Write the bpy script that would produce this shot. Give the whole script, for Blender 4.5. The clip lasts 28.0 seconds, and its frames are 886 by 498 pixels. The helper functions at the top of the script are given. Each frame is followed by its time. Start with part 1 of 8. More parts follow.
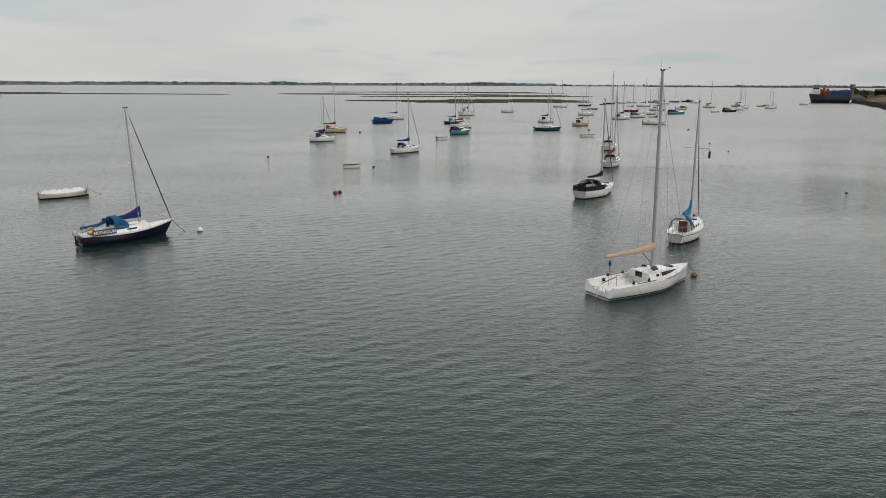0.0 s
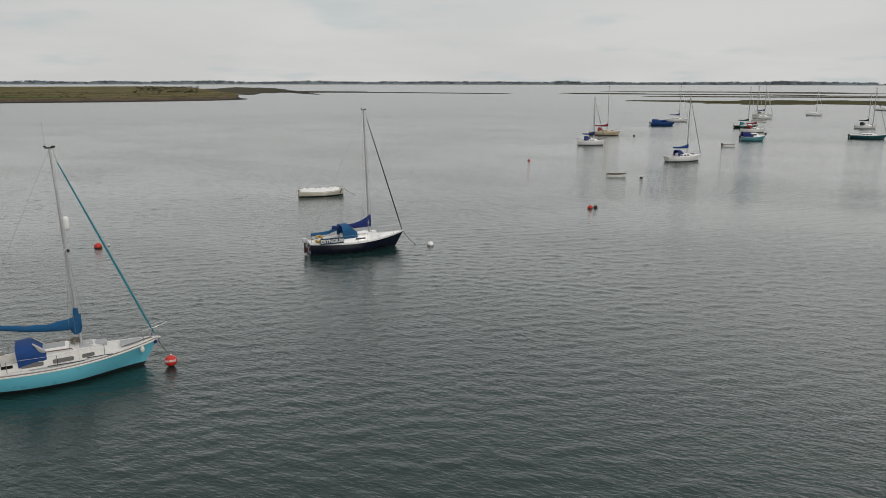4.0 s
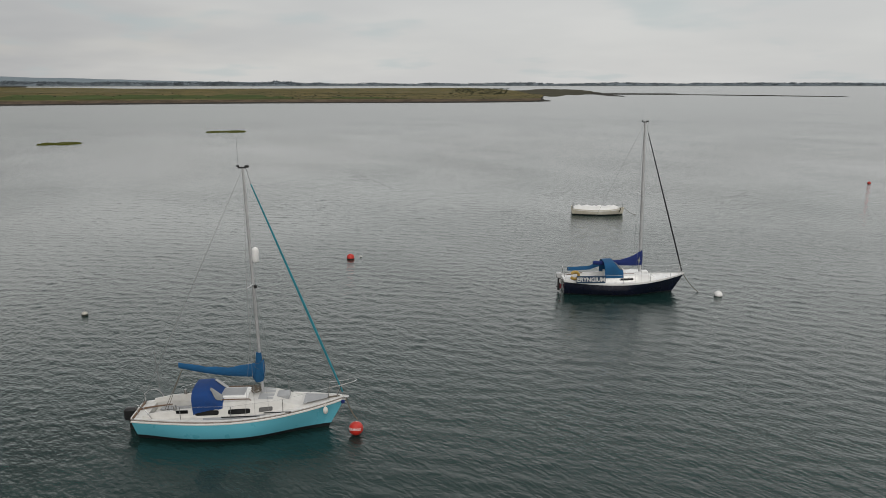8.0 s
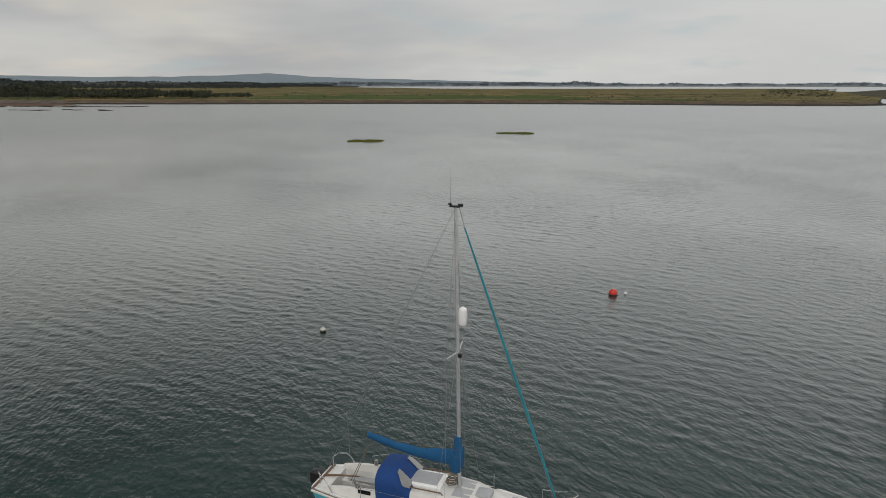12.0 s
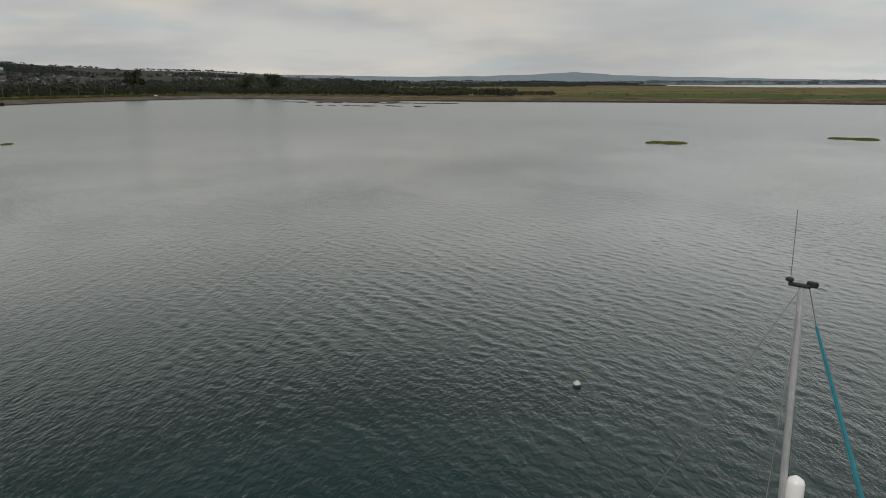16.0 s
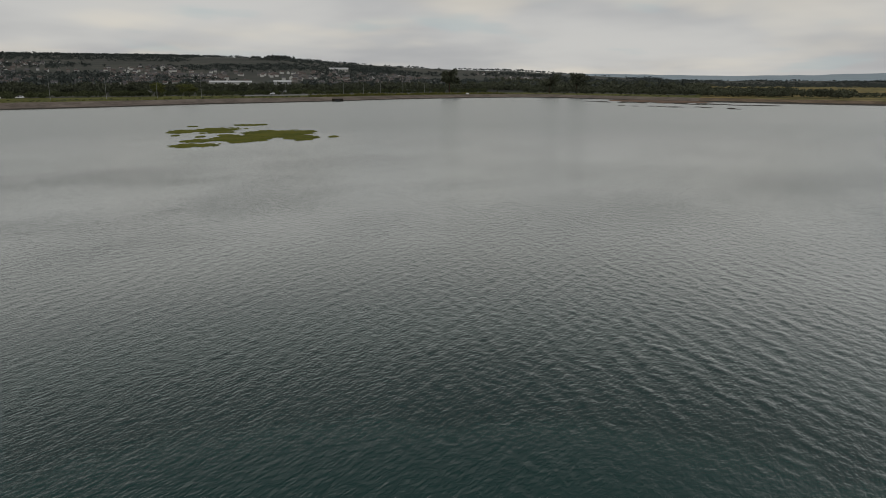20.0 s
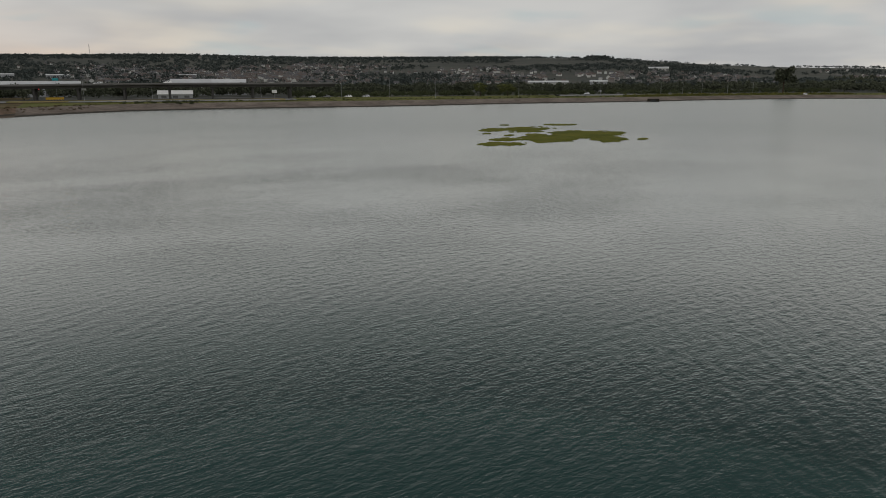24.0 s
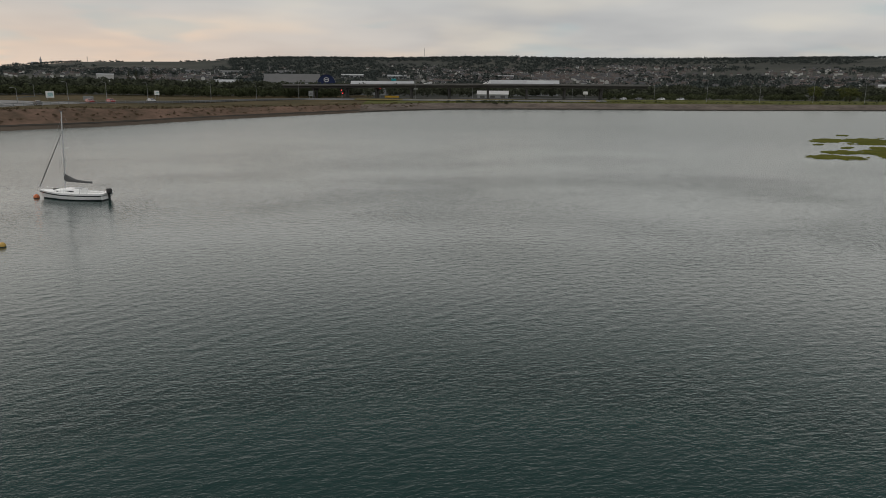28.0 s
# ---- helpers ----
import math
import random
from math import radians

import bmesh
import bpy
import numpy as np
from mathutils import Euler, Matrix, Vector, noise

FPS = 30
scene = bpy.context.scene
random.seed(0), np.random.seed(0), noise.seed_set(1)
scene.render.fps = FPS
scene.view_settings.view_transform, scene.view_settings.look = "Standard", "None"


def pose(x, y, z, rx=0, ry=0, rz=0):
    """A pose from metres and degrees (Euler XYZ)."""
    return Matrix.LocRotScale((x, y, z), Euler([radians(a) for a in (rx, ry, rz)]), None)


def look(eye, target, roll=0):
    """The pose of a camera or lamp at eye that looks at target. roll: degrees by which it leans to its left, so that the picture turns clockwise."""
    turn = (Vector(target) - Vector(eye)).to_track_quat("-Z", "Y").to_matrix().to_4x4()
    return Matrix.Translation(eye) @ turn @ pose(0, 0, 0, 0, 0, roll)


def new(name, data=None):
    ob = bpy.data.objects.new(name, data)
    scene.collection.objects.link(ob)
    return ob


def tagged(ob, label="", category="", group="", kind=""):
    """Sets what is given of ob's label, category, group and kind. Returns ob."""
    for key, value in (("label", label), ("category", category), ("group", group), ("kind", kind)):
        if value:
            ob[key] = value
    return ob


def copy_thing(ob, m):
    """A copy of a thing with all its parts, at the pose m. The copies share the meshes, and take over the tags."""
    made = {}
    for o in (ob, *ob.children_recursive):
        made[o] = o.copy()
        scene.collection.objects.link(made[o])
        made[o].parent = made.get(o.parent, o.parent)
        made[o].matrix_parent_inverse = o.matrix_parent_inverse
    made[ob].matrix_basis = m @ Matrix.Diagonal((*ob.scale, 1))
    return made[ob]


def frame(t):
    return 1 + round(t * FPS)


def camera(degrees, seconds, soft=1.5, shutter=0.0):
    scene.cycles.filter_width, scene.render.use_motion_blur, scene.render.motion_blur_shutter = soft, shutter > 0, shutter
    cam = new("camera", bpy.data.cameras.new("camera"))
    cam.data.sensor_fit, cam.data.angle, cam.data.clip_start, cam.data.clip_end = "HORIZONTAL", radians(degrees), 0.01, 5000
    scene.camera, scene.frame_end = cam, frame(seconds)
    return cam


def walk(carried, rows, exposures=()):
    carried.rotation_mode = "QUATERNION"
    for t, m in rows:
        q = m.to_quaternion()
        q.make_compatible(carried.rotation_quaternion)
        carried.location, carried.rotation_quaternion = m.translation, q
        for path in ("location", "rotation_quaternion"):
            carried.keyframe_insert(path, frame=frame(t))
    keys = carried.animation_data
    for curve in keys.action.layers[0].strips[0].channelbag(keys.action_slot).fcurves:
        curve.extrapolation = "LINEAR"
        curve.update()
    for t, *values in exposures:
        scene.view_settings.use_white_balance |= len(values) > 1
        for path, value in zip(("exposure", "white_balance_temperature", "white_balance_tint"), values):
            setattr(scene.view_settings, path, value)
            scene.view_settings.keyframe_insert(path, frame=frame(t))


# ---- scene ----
cam = camera(64.20, 28.0, 0.9)
# seconds, x, y, z, yaw, pitch, lean
ROWS = [
    (0.0, 0.00, 0.00, 11.25, 0.00, -13.19, 0.19),
    (0.5, 0.08, 1.15, 11.25, 2.54, -13.22, 0.14),
    (1.0, 0.16, 2.31, 11.26, 5.99, -13.21, 0.16),
    (1.5, 0.25, 3.46, 11.25, 8.34, -13.23, 0.20),
    (2.0, 0.30, 4.60, 11.25, 10.17, -13.24, 0.21),
    (2.5, 0.33, 5.71, 11.26, 12.34, -13.23, 0.18),
    (3.0, 0.34, 6.78, 11.26, 15.37, -13.26, 0.10),
    (3.5, 0.35, 7.82, 11.28, 18.81, -13.28, 0.10),
    (5.5, -0.29, 12.26, 11.29, 31.40, -13.22, -0.13),
    (6.0, -0.66, 13.28, 11.33, 34.43, -13.20, -0.12),
    (6.5, -1.05, 14.24, 11.37, 37.31, -13.20, -0.09),
    (7.0, -1.47, 15.12, 11.41, 40.31, -13.18, -0.08),
    (7.5, -1.91, 15.96, 11.44, 43.15, -13.17, -0.08),
    (8.0, -2.41, 16.76, 11.51, 46.12, -13.17, -0.04),
    (8.5, -2.92, 17.49, 11.56, 48.96, -13.19, -0.04),
    (9.0, -3.45, 18.17, 11.60, 51.98, -13.19, -0.03),
    (9.5, -3.94, 18.78, 11.64, 54.84, -13.19, 0.02),
    (10.0, -4.46, 19.34, 11.69, 57.82, -13.17, -0.01),
    (10.5, -4.97, 19.89, 11.75, 60.67, -13.13, -0.01),
    (11.0, -5.52, 20.39, 11.84, 63.63, -13.12, 0.04),
    (11.5, -6.09, 20.86, 11.91, 66.53, -13.13, -0.01),
    (13.5, -9.32, 22.53, 11.86, 78.42, -13.16, 0.07),
    (14.0, -10.27, 22.85, 11.77, 81.44, -13.15, 0.06),
    (14.5, -11.23, 23.12, 11.66, 84.32, -13.15, 0.03),
    (15.0, -12.21, 23.34, 11.56, 87.36, -13.18, -0.05),
    (15.5, -13.16, 23.52, 11.50, 90.26, -13.18, -0.08),
    (16.0, -14.06, 23.65, 11.47, 93.26, -13.19, -0.17),
    (16.5, -14.89, 23.72, 11.46, 96.07, -13.18, -0.25),
    (17.0, -15.68, 23.71, 11.47, 99.00, -13.20, -0.20),
    (17.5, -16.42, 23.64, 11.52, 101.80, -13.22, -0.13),
    (18.0, -17.13, 23.54, 11.59, 104.81, -13.23, -0.07),
    (18.5, -17.83, 23.44, 11.65, 107.79, -13.22, -0.04),
    (19.0, -18.58, 23.28, 11.68, 110.82, -13.24, 0.02),
    (19.5, -19.32, 23.10, 11.65, 113.86, -13.24, 0.05),
    (20.0, -20.06, 22.90, 11.60, 117.01, -13.24, 0.06),
    (20.5, -20.79, 22.69, 11.54, 120.03, -13.24, 0.06),
    (21.0, -21.49, 22.45, 11.48, 123.15, -13.23, 0.02),
    (21.5, -22.17, 22.19, 11.43, 126.13, -13.22, -0.00),
    (23.5, -24.35, 20.74, 11.46, 138.52, -13.20, -0.18),
    (24.0, -24.64, 20.48, 11.49, 141.71, -13.23, -0.16),
    (24.5, -24.87, 20.25, 11.53, 144.70, -13.22, -0.20),
    (25.0, -25.03, 20.04, 11.57, 148.00, -13.23, -0.20),
    (25.5, -25.13, 19.85, 11.61, 151.11, -13.24, -0.09),
    (26.0, -25.18, 19.70, 11.65, 154.63, -13.19, 0.02),
    (26.5, -25.22, 19.61, 11.67, 157.92, -13.09, 0.12),
    (27.0, -25.25, 19.56, 11.68, 160.87, -13.19, 0.17),
    (27.5, -25.25, 19.53, 11.68, 163.43, -13.21, 0.25),
    (28.0, -25.24, 19.52, 11.67, 165.88, -13.16, 0.37),
]


def aim(x, y, z, yaw, pitch, lean):
    a, b = radians(yaw), radians(pitch)
    ahead = Vector((-math.sin(a) * math.cos(b), math.cos(a) * math.cos(b), math.sin(b)))
    eye = Vector((x, y, z))
    return look(eye, eye + ahead * 100, lean)


walk(cam, [(row[0], aim(*row[1:])) for row in ROWS])

# ---- light ----
world = bpy.data.worlds.new("overcast_evening")
scene.world = world
world.use_nodes = True
SUN_AZ, SUN_EL = 212.0, 14.0   # degrees, turned from +y towards -x


def sky_world():
    nt = world.node_tree
    nt.nodes.clear()
    add, link = nt.nodes.new, nt.links.new

    def math_node(op, a, b=None, clamp=False):
        n = add("ShaderNodeMath")
        n.operation, n.use_clamp = op, clamp
        for i, v in enumerate((a, b)):
            if v is None:
                continue
            if isinstance(v, (int, float)):
                n.inputs[i].default_value = v
            else:
                link(v, n.inputs[i])
        return n.outputs[0]

    def mix(fac, a, b):
        n = add("ShaderNodeMix")
        n.data_type = "RGBA"
        for s, v in ((n.inputs[0], fac), (n.inputs[6], a), (n.inputs[7], b)):
            if isinstance(v, tuple):
                s.default_value = (*v, 1)
            elif isinstance(v, (int, float)):
                s.default_value = v
            else:
                link(v, s)
        return n.outputs[2]

    def smooth(v, lo, hi):
        n = add("ShaderNodeMapRange")
        n.interpolation_type = "SMOOTHSTEP"
        link(v, n.inputs[0])
        n.inputs[1].default_value, n.inputs[2].default_value = lo, hi
        return n.outputs[0]

    co = add("ShaderNodeTexCoord").outputs["Generated"]
    sep = add("ShaderNodeSeparateXYZ")
    link(co, sep.inputs[0])
    up = math_node("MAXIMUM", sep.outputs[2], 0.0)
    # the cloud layer, seen flat from below
    depth = math_node("ADD", up, 0.15)
    comb = add("ShaderNodeCombineXYZ")
    link(math_node("DIVIDE", sep.outputs[0], depth), comb.inputs[0])
    link(math_node("DIVIDE", sep.outputs[1], depth), comb.inputs[1])

    def clouds(scale, detail, rough, shift):
        m = add("ShaderNodeMapping")
        m.inputs[1].default_value = (shift, shift * 0.7, 0)
        link(comb.outputs[0], m.inputs[0])
        n = add("ShaderNodeTexNoise")
        n.inputs["Scale"].default_value, n.inputs["Detail"].default_value = scale, detail
        n.inputs["Roughness"].default_value = rough
        link(m.outputs[0], n.inputs["Vector"])
        return n.outputs[0]

    big = smooth(clouds(0.48, 4, 0.5, 3.1), 0.36, 0.66)
    fine = smooth(clouds(0.85, 3, 0.45, 7.7), 0.46, 0.70)
    gap = smooth(clouds(1.1, 3, 0.5, 12.4), 0.56, 0.70)
    # how far towards the low sun
    a = radians(SUN_AZ)
    dot = add("ShaderNodeVectorMath")
    dot.operation = "DOT_PRODUCT"
    link(co, dot.inputs[0])
    dot.inputs[1].default_value = (-math.sin(a), math.cos(a), 0)
    side = add("ShaderNodeVectorMath")
    side.operation = "DOT_PRODUCT"
    link(co, side.inputs[0])
    side.inputs[1].default_value = (-math.sin(a - 0.26), math.cos(a - 0.26), 0)
    west = smooth(side.outputs["Value"], -0.95, 0.05)
    cloudy = smooth(side.outputs["Value"], -0.95, -0.38)
    glow = math_node("MULTIPLY", smooth(dot.outputs["Value"], 0.55, 1.0), math_node("SUBTRACT", 1.0, smooth(up, 0.03, 0.12)))

    even = mix(big, (0.575, 0.58, 0.578), (0.64, 0.64, 0.63))
    broken = mix(big, (0.41, 0.415, 0.425), (0.57, 0.565, 0.55))
    layer = mix(cloudy, even, broken)
    lit = mix(math_node("MULTIPLY", math_node("MULTIPLY", fine, west), 0.42), layer, (0.82, 0.74, 0.60))
    lit = mix(math_node("MULTIPLY", glow, math_node("ADD", math_node("MULTIPLY", fine, 0.45), 0.42)), lit, (0.86, 0.60, 0.44))
    lit = mix(math_node("MULTIPLY", gap, 0.40), lit, (0.40, 0.49, 0.51))
    # added unseen sky bands above the view, bright then dark, tuned to water reflections
    east = smooth(sep.outputs[0], -0.35, 0.60)
    lit = mix(smooth(up, 0.106, 0.165), lit, mix(west, mix(east, (1.42, 1.41, 1.39), (1.80, 1.77, 1.73)), (0.98, 0.96, 0.92)))
    lit = mix(smooth(up, 0.17, 0.46), lit, mix(west, mix(east, (0.64, 0.64, 0.635), (0.90, 0.89, 0.87)), (0.15, 0.15, 0.158)))

    # an overcast sky is brightest overhead; this unseen cap is raised to lift decks
    lit = mix(smooth(up, 0.72, 0.96), lit, (1.15, 1.14, 1.12))

    sky = add("ShaderNodeTexSky")
    sky.sky_type, sky.sun_disc = "NISHITA", False
    sky.sun_elevation, sky.sun_rotation = radians(SUN_EL), radians(-SUN_AZ)
    bg_sky, bg_cloud, both, out = add("ShaderNodeBackground"), add("ShaderNodeBackground"), add("ShaderNodeMixShader"), add("ShaderNodeOutputWorld")
    link(sky.outputs[0], bg_sky.inputs[0])
    bg_sky.inputs[1].default_value = 0.08
    link(lit, bg_cloud.inputs[0])
    bg_cloud.inputs[1].default_value = 1.0
    both.inputs[0].default_value = 0.96
    link(bg_sky.outputs[0], both.inputs[1])
    link(bg_cloud.outputs[0], both.inputs[2])
    link(both.outputs[0], out.inputs[0])


sky_world()
sun = new("sun", bpy.data.lights.new("sun", "SUN"))
sun.data.energy, sun.data.angle, sun.data.color = 1.1, radians(30), (1.0, 0.96, 0.91)
sun.matrix_world = look((0, 0, 300), (100 * math.sin(radians(SUN_AZ + 25)), -100 * math.cos(radians(SUN_AZ + 25)), 300 - 100 * math.tan(radians(32))))

# ---- materials ----


def mat(name, col, rough=0.6, metal=0.0, col2=None, scale=6.0, bump=0.0, bscale=40.0, coat=0.0, spread=(0.35, 0.7), per_object=0.0, per_island=0.0, spec=0.5):
    m = bpy.data.materials.new(name)
    m.use_nodes = True
    nt = m.node_tree
    add, link = nt.nodes.new, nt.links.new
    b = nt.nodes["Principled BSDF"]
    col2 = col2 or tuple(c * 0.72 for c in col)
    co = add("ShaderNodeTexCoord").outputs["Object"]

    def noise_at(s, detail=5.0):
        n = add("ShaderNodeTexNoise")
        n.inputs["Scale"].default_value, n.inputs["Detail"].default_value = s, detail
        link(co, n.inputs["Vector"])
        return n.outputs[0]

    large, small = noise_at(scale * 0.18, 3.0), noise_at(scale)
    add1 = add("ShaderNodeMath")
    add1.operation = "MULTIPLY_ADD"
    link(large, add1.inputs[0])
    add1.inputs[1].default_value = 0.55
    mul = add("ShaderNodeMath")
    mul.operation = "MULTIPLY"
    link(small, mul.inputs[0])
    mul.inputs[1].default_value = 0.45
    link(mul.outputs[0], add1.inputs[2])
    ramp = add("ShaderNodeMapRange")
    link(add1.outputs[0], ramp.inputs[0])
    ramp.inputs[1].default_value, ramp.inputs[2].default_value = spread
    mixn = add("ShaderNodeMix")
    mixn.data_type = "RGBA"
    link(ramp.outputs[0], mixn.inputs[0])
    mixn.inputs[6].default_value, mixn.inputs[7].default_value = (*col2, 1), (*col, 1)
    colour = mixn.outputs[2]
    for amount, node, socket in ((per_object, "ShaderNodeObjectInfo", "Random"), (per_island, "ShaderNodeNewGeometry", "Random Per Island")):
        if amount:
            hs = add("ShaderNodeHueSaturation")
            mr = add("ShaderNodeMapRange")
            link(add(node).outputs[socket], mr.inputs[0])
            mr.inputs[3].default_value, mr.inputs[4].default_value = 1 - amount, 1 + amount
            link(mr.outputs[0], hs.inputs["Value"])
            link(colour, hs.inputs["Color"])
            colour = hs.outputs[0]
    link(colour, b.inputs["Base Color"])
    b.inputs["Metallic"].default_value = metal
    b.inputs["Specular IOR Level"].default_value = spec
    rr = add("ShaderNodeMapRange")
    link(small, rr.inputs[0])
    rr.inputs[3].default_value, rr.inputs[4].default_value = max(rough - 0.12, 0.03), min(rough + 0.12, 1)
    link(rr.outputs[0], b.inputs["Roughness"])
    b.inputs["Coat Weight"].default_value = coat
    if bump:
        bn = add("ShaderNodeBump")
        bn.inputs["Strength"].default_value, bn.inputs["Distance"].default_value = 1.0, bump
        link(noise_at(bscale), bn.inputs["Height"])
        link(bn.outputs[0], b.inputs["Normal"])
    return m


def water_material():
    m = bpy.data.materials.new("harbour_water")
    m.use_nodes = True
    nt = m.node_tree
    add, link = nt.nodes.new, nt.links.new
    b = nt.nodes["Principled BSDF"]
    co = add("ShaderNodeTexCoord").outputs["Object"]

    def waves(scale, stretch, turn, detail, rough=0.5):
        mp = add("ShaderNodeMapping")
        mp.inputs[2].default_value = (0, 0, radians(turn))
        mp.inputs[3].default_value = (scale * stretch, scale, scale)
        link(co, mp.inputs[0])
        n = add("ShaderNodeTexNoise")
        n.noise_dimensions = "2D"
        n.inputs["Scale"].default_value, n.inputs["Detail"].default_value, n.inputs["Roughness"].default_value = 1.0, detail, rough
        link(mp.outputs[0], n.inputs["Vector"])
        return n.outputs[0]

    def calc(op, a, c, d=None):
        n = add("ShaderNodeMath")
        n.operation = op
        for i, v in enumerate((a, c, d)):
            if v is None:
                continue
            if isinstance(v, (int, float)):
                n.inputs[i].default_value = v
            else:
                link(v, n.inputs[i])
        return n.outputs[0]

    # distance from the middle of the moorings
    mid = add("ShaderNodeVectorMath")
    mid.operation = "DISTANCE"
    link(co, mid.inputs[0])
    mid.inputs[1].default_value = (-14, 28, 0)

    def ease(v, lo, hi, out_lo, out_hi):
        n = add("ShaderNodeMapRange")
        n.interpolation_type = "SMOOTHSTEP"
        link(v, n.inputs[0])
        for i, q in enumerate((lo, hi, out_lo, out_hi)):
            n.inputs[i + 1].default_value = q
        return n.outputs[0]

    # crests run along (0.9, 0.42); fine ripples ride on them
    wave = waves(2.3, 0.55, 25.0, 2.5, 0.55)
    ripple = waves(6.5, 0.42, 18.0, 3.0, 0.62)
    cross = waves(4.2, 0.6, -22.0, 2.0, 0.55)
    height = calc("ADD", calc("ADD", calc("MULTIPLY", wave, ease(mid.outputs["Value"], 35, 80, 0.012, 0.095)), calc("MULTIPLY", ripple, 0.025)), calc("MULTIPLY", cross, 0.016))
    # smooth lanes and cat's paws; the breeze dies away towards the sheltered shallows
    lanes = ease(waves(0.012, 0.5, 35.0, 4.0), 0.40, 0.60, 0.60, 1.0)
    gusts = ease(waves(0.06, 0.6, 20.0, 3.0), 0.35, 0.65, 0.75, 1.1)
    calm = ease(mid.outputs["Value"], 70, 380, 1.0, 0.50)
    bn = add("ShaderNodeBump")
    bn.inputs["Distance"].default_value = 1.0
    xyz = add("ShaderNodeSeparateXYZ")
    link(co, xyz.inputs[0])
    lee = ease(xyz.outputs[1], -14, 30, 0.56, 1.08)
    open_water = ease(mid.outputs["Value"], 30, 90, 1.0, 0.0)
    link(calc("MULTIPLY", calc("MULTIPLY", calc("MULTIPLY", calc("MAXIMUM", lanes, open_water), gusts), calm), lee), bn.inputs["Strength"])
    link(height, bn.inputs["Height"])
    link(bn.outputs[0], b.inputs["Normal"])
    tint = add("ShaderNodeMix")
    tint.data_type = "RGBA"
    link(waves(0.03, 1.0, 0.0, 3.0), tint.inputs[0])
    tint.inputs[6].default_value, tint.inputs[7].default_value = (0.0065, 0.025, 0.0225, 1), (0.0105, 0.033, 0.030, 1)
    link(tint.outputs[2], b.inputs["Base Color"])
    link(ease(mid.outputs["Value"], 40, 220, 0.05, 0.26), b.inputs["Roughness"])
    b.inputs["IOR"].default_value = 1.41
    return m


WATER = water_material()
WHITE_GEL = mat("white_gelcoat", (0.88, 0.88, 0.875), 0.3, col2=(0.80, 0.80, 0.785), scale=3, coat=0.3)
CREAM_GEL = mat("cream_gelcoat", (0.66, 0.55, 0.38), 0.35, scale=3, coat=0.2)
GREY_GRIP = mat("grey_grip_paint", (0.52, 0.53, 0.53), 0.8, scale=12, bump=0.003, bscale=120)
CYAN_GEL = mat("turquoise_gelcoat", (0.145, 0.53, 0.66), 0.3, col2=(0.125, 0.48, 0.60), scale=2, coat=0.4)
NAVY_GEL = mat("navy_gelcoat", (0.007, 0.009, 0.024), 0.25, scale=3, coat=0.4)
BLACK_PAINT = mat("black_antifouling", (0.012, 0.013, 0.014), 0.6, scale=5)
TEAL_GEL = mat("teal_gelcoat", (0.02, 0.09, 0.11), 0.3, scale=3, coat=0.3)
GREEN_GEL = mat("dark_green_gelcoat", (0.012, 0.05, 0.035), 0.3, scale=3, coat=0.3)
RED_GEL = mat("red_gelcoat", (0.30, 0.02, 0.03), 0.35, scale=3, coat=0.3)
LIGHT_BLUE_GEL = mat("light_blue_gelcoat", (0.12, 0.36, 0.42), 0.35, scale=3, coat=0.2)
BLUE_CLOTH = mat("blue_canvas", (0.005, 0.052, 0.215), 0.85, scale=9, bump=0.01, bscale=14)
TEAL_CLOTH = mat("petrol_blue_canvas", (0.005, 0.095, 0.24), 0.85, scale=9, bump=0.012, bscale=14)
AQUA_CLOTH = mat("turquoise_canvas", (0.03, 0.24, 0.30), 0.85, scale=9, bump=0.01, bscale=18)
NAVY_CLOTH = mat("navy_canvas", (0.010, 0.028, 0.17), 0.85, scale=9, bump=0.01, bscale=14)
BLACK_CLOTH = mat("black_canvas", (0.010, 0.011, 0.013), 0.85, scale=9, bump=0.01, bscale=14)
PEACH_CLOTH = mat("peach_canvas", (0.68, 0.49, 0.40), 0.85, scale=9, bump=0.01, bscale=14)
RED_CLOTH = mat("red_canvas", (0.25, 0.02, 0.03), 0.85, scale=9, bump=0.01, bscale=14)
WHITE_CLOTH = mat("white_tarpaulin", (0.80, 0.79, 0.75), 0.7, col2=(0.62, 0.60, 0.55), scale=5, bump=0.02, bscale=5)
GREY_CLOTH = mat("grey_canvas", (0.12, 0.12, 0.12), 0.85, scale=9, bump=0.01, bscale=14)
ALLOY = mat("anodised_alloy", (0.60, 0.61, 0.62), 0.45, 0.4, scale=8)
STEEL = mat("stainless_steel", (0.62, 0.62, 0.62), 0.25, 1.0, scale=8)
WIRE = mat("wire_rope", (0.28, 0.28, 0.28), 0.5, 0.5)
GLASS = mat("smoked_window", (0.010, 0.011, 0.012), 0.12, scale=3, spec=0.25)
VINYL = mat("clear_vinyl", (0.30, 0.31, 0.305), 0.2, scale=5)
TEAK = mat("weathered_teak", (0.17, 0.10, 0.06), 0.7, scale=14, bump=0.003)
RUBBER = mat("black_plastic", (0.015, 0.015, 0.016), 0.45, scale=8)
RED_BUOY = mat("red_buoy_plastic", (0.62, 0.035, 0.022), 0.4, scale=6)
ORANGE_BUOY = mat("orange_buoy_plastic", (0.62, 0.16, 0.05), 0.45, scale=6)
TAN_BUOY = mat("weathered_tan_buoy", (0.33, 0.21, 0.10), 0.7, scale=8)
WHITE_BUOY = mat("white_buoy_plastic", (0.66, 0.64, 0.58), 0.5, col2=(0.4, 0.38, 0.33), scale=8)
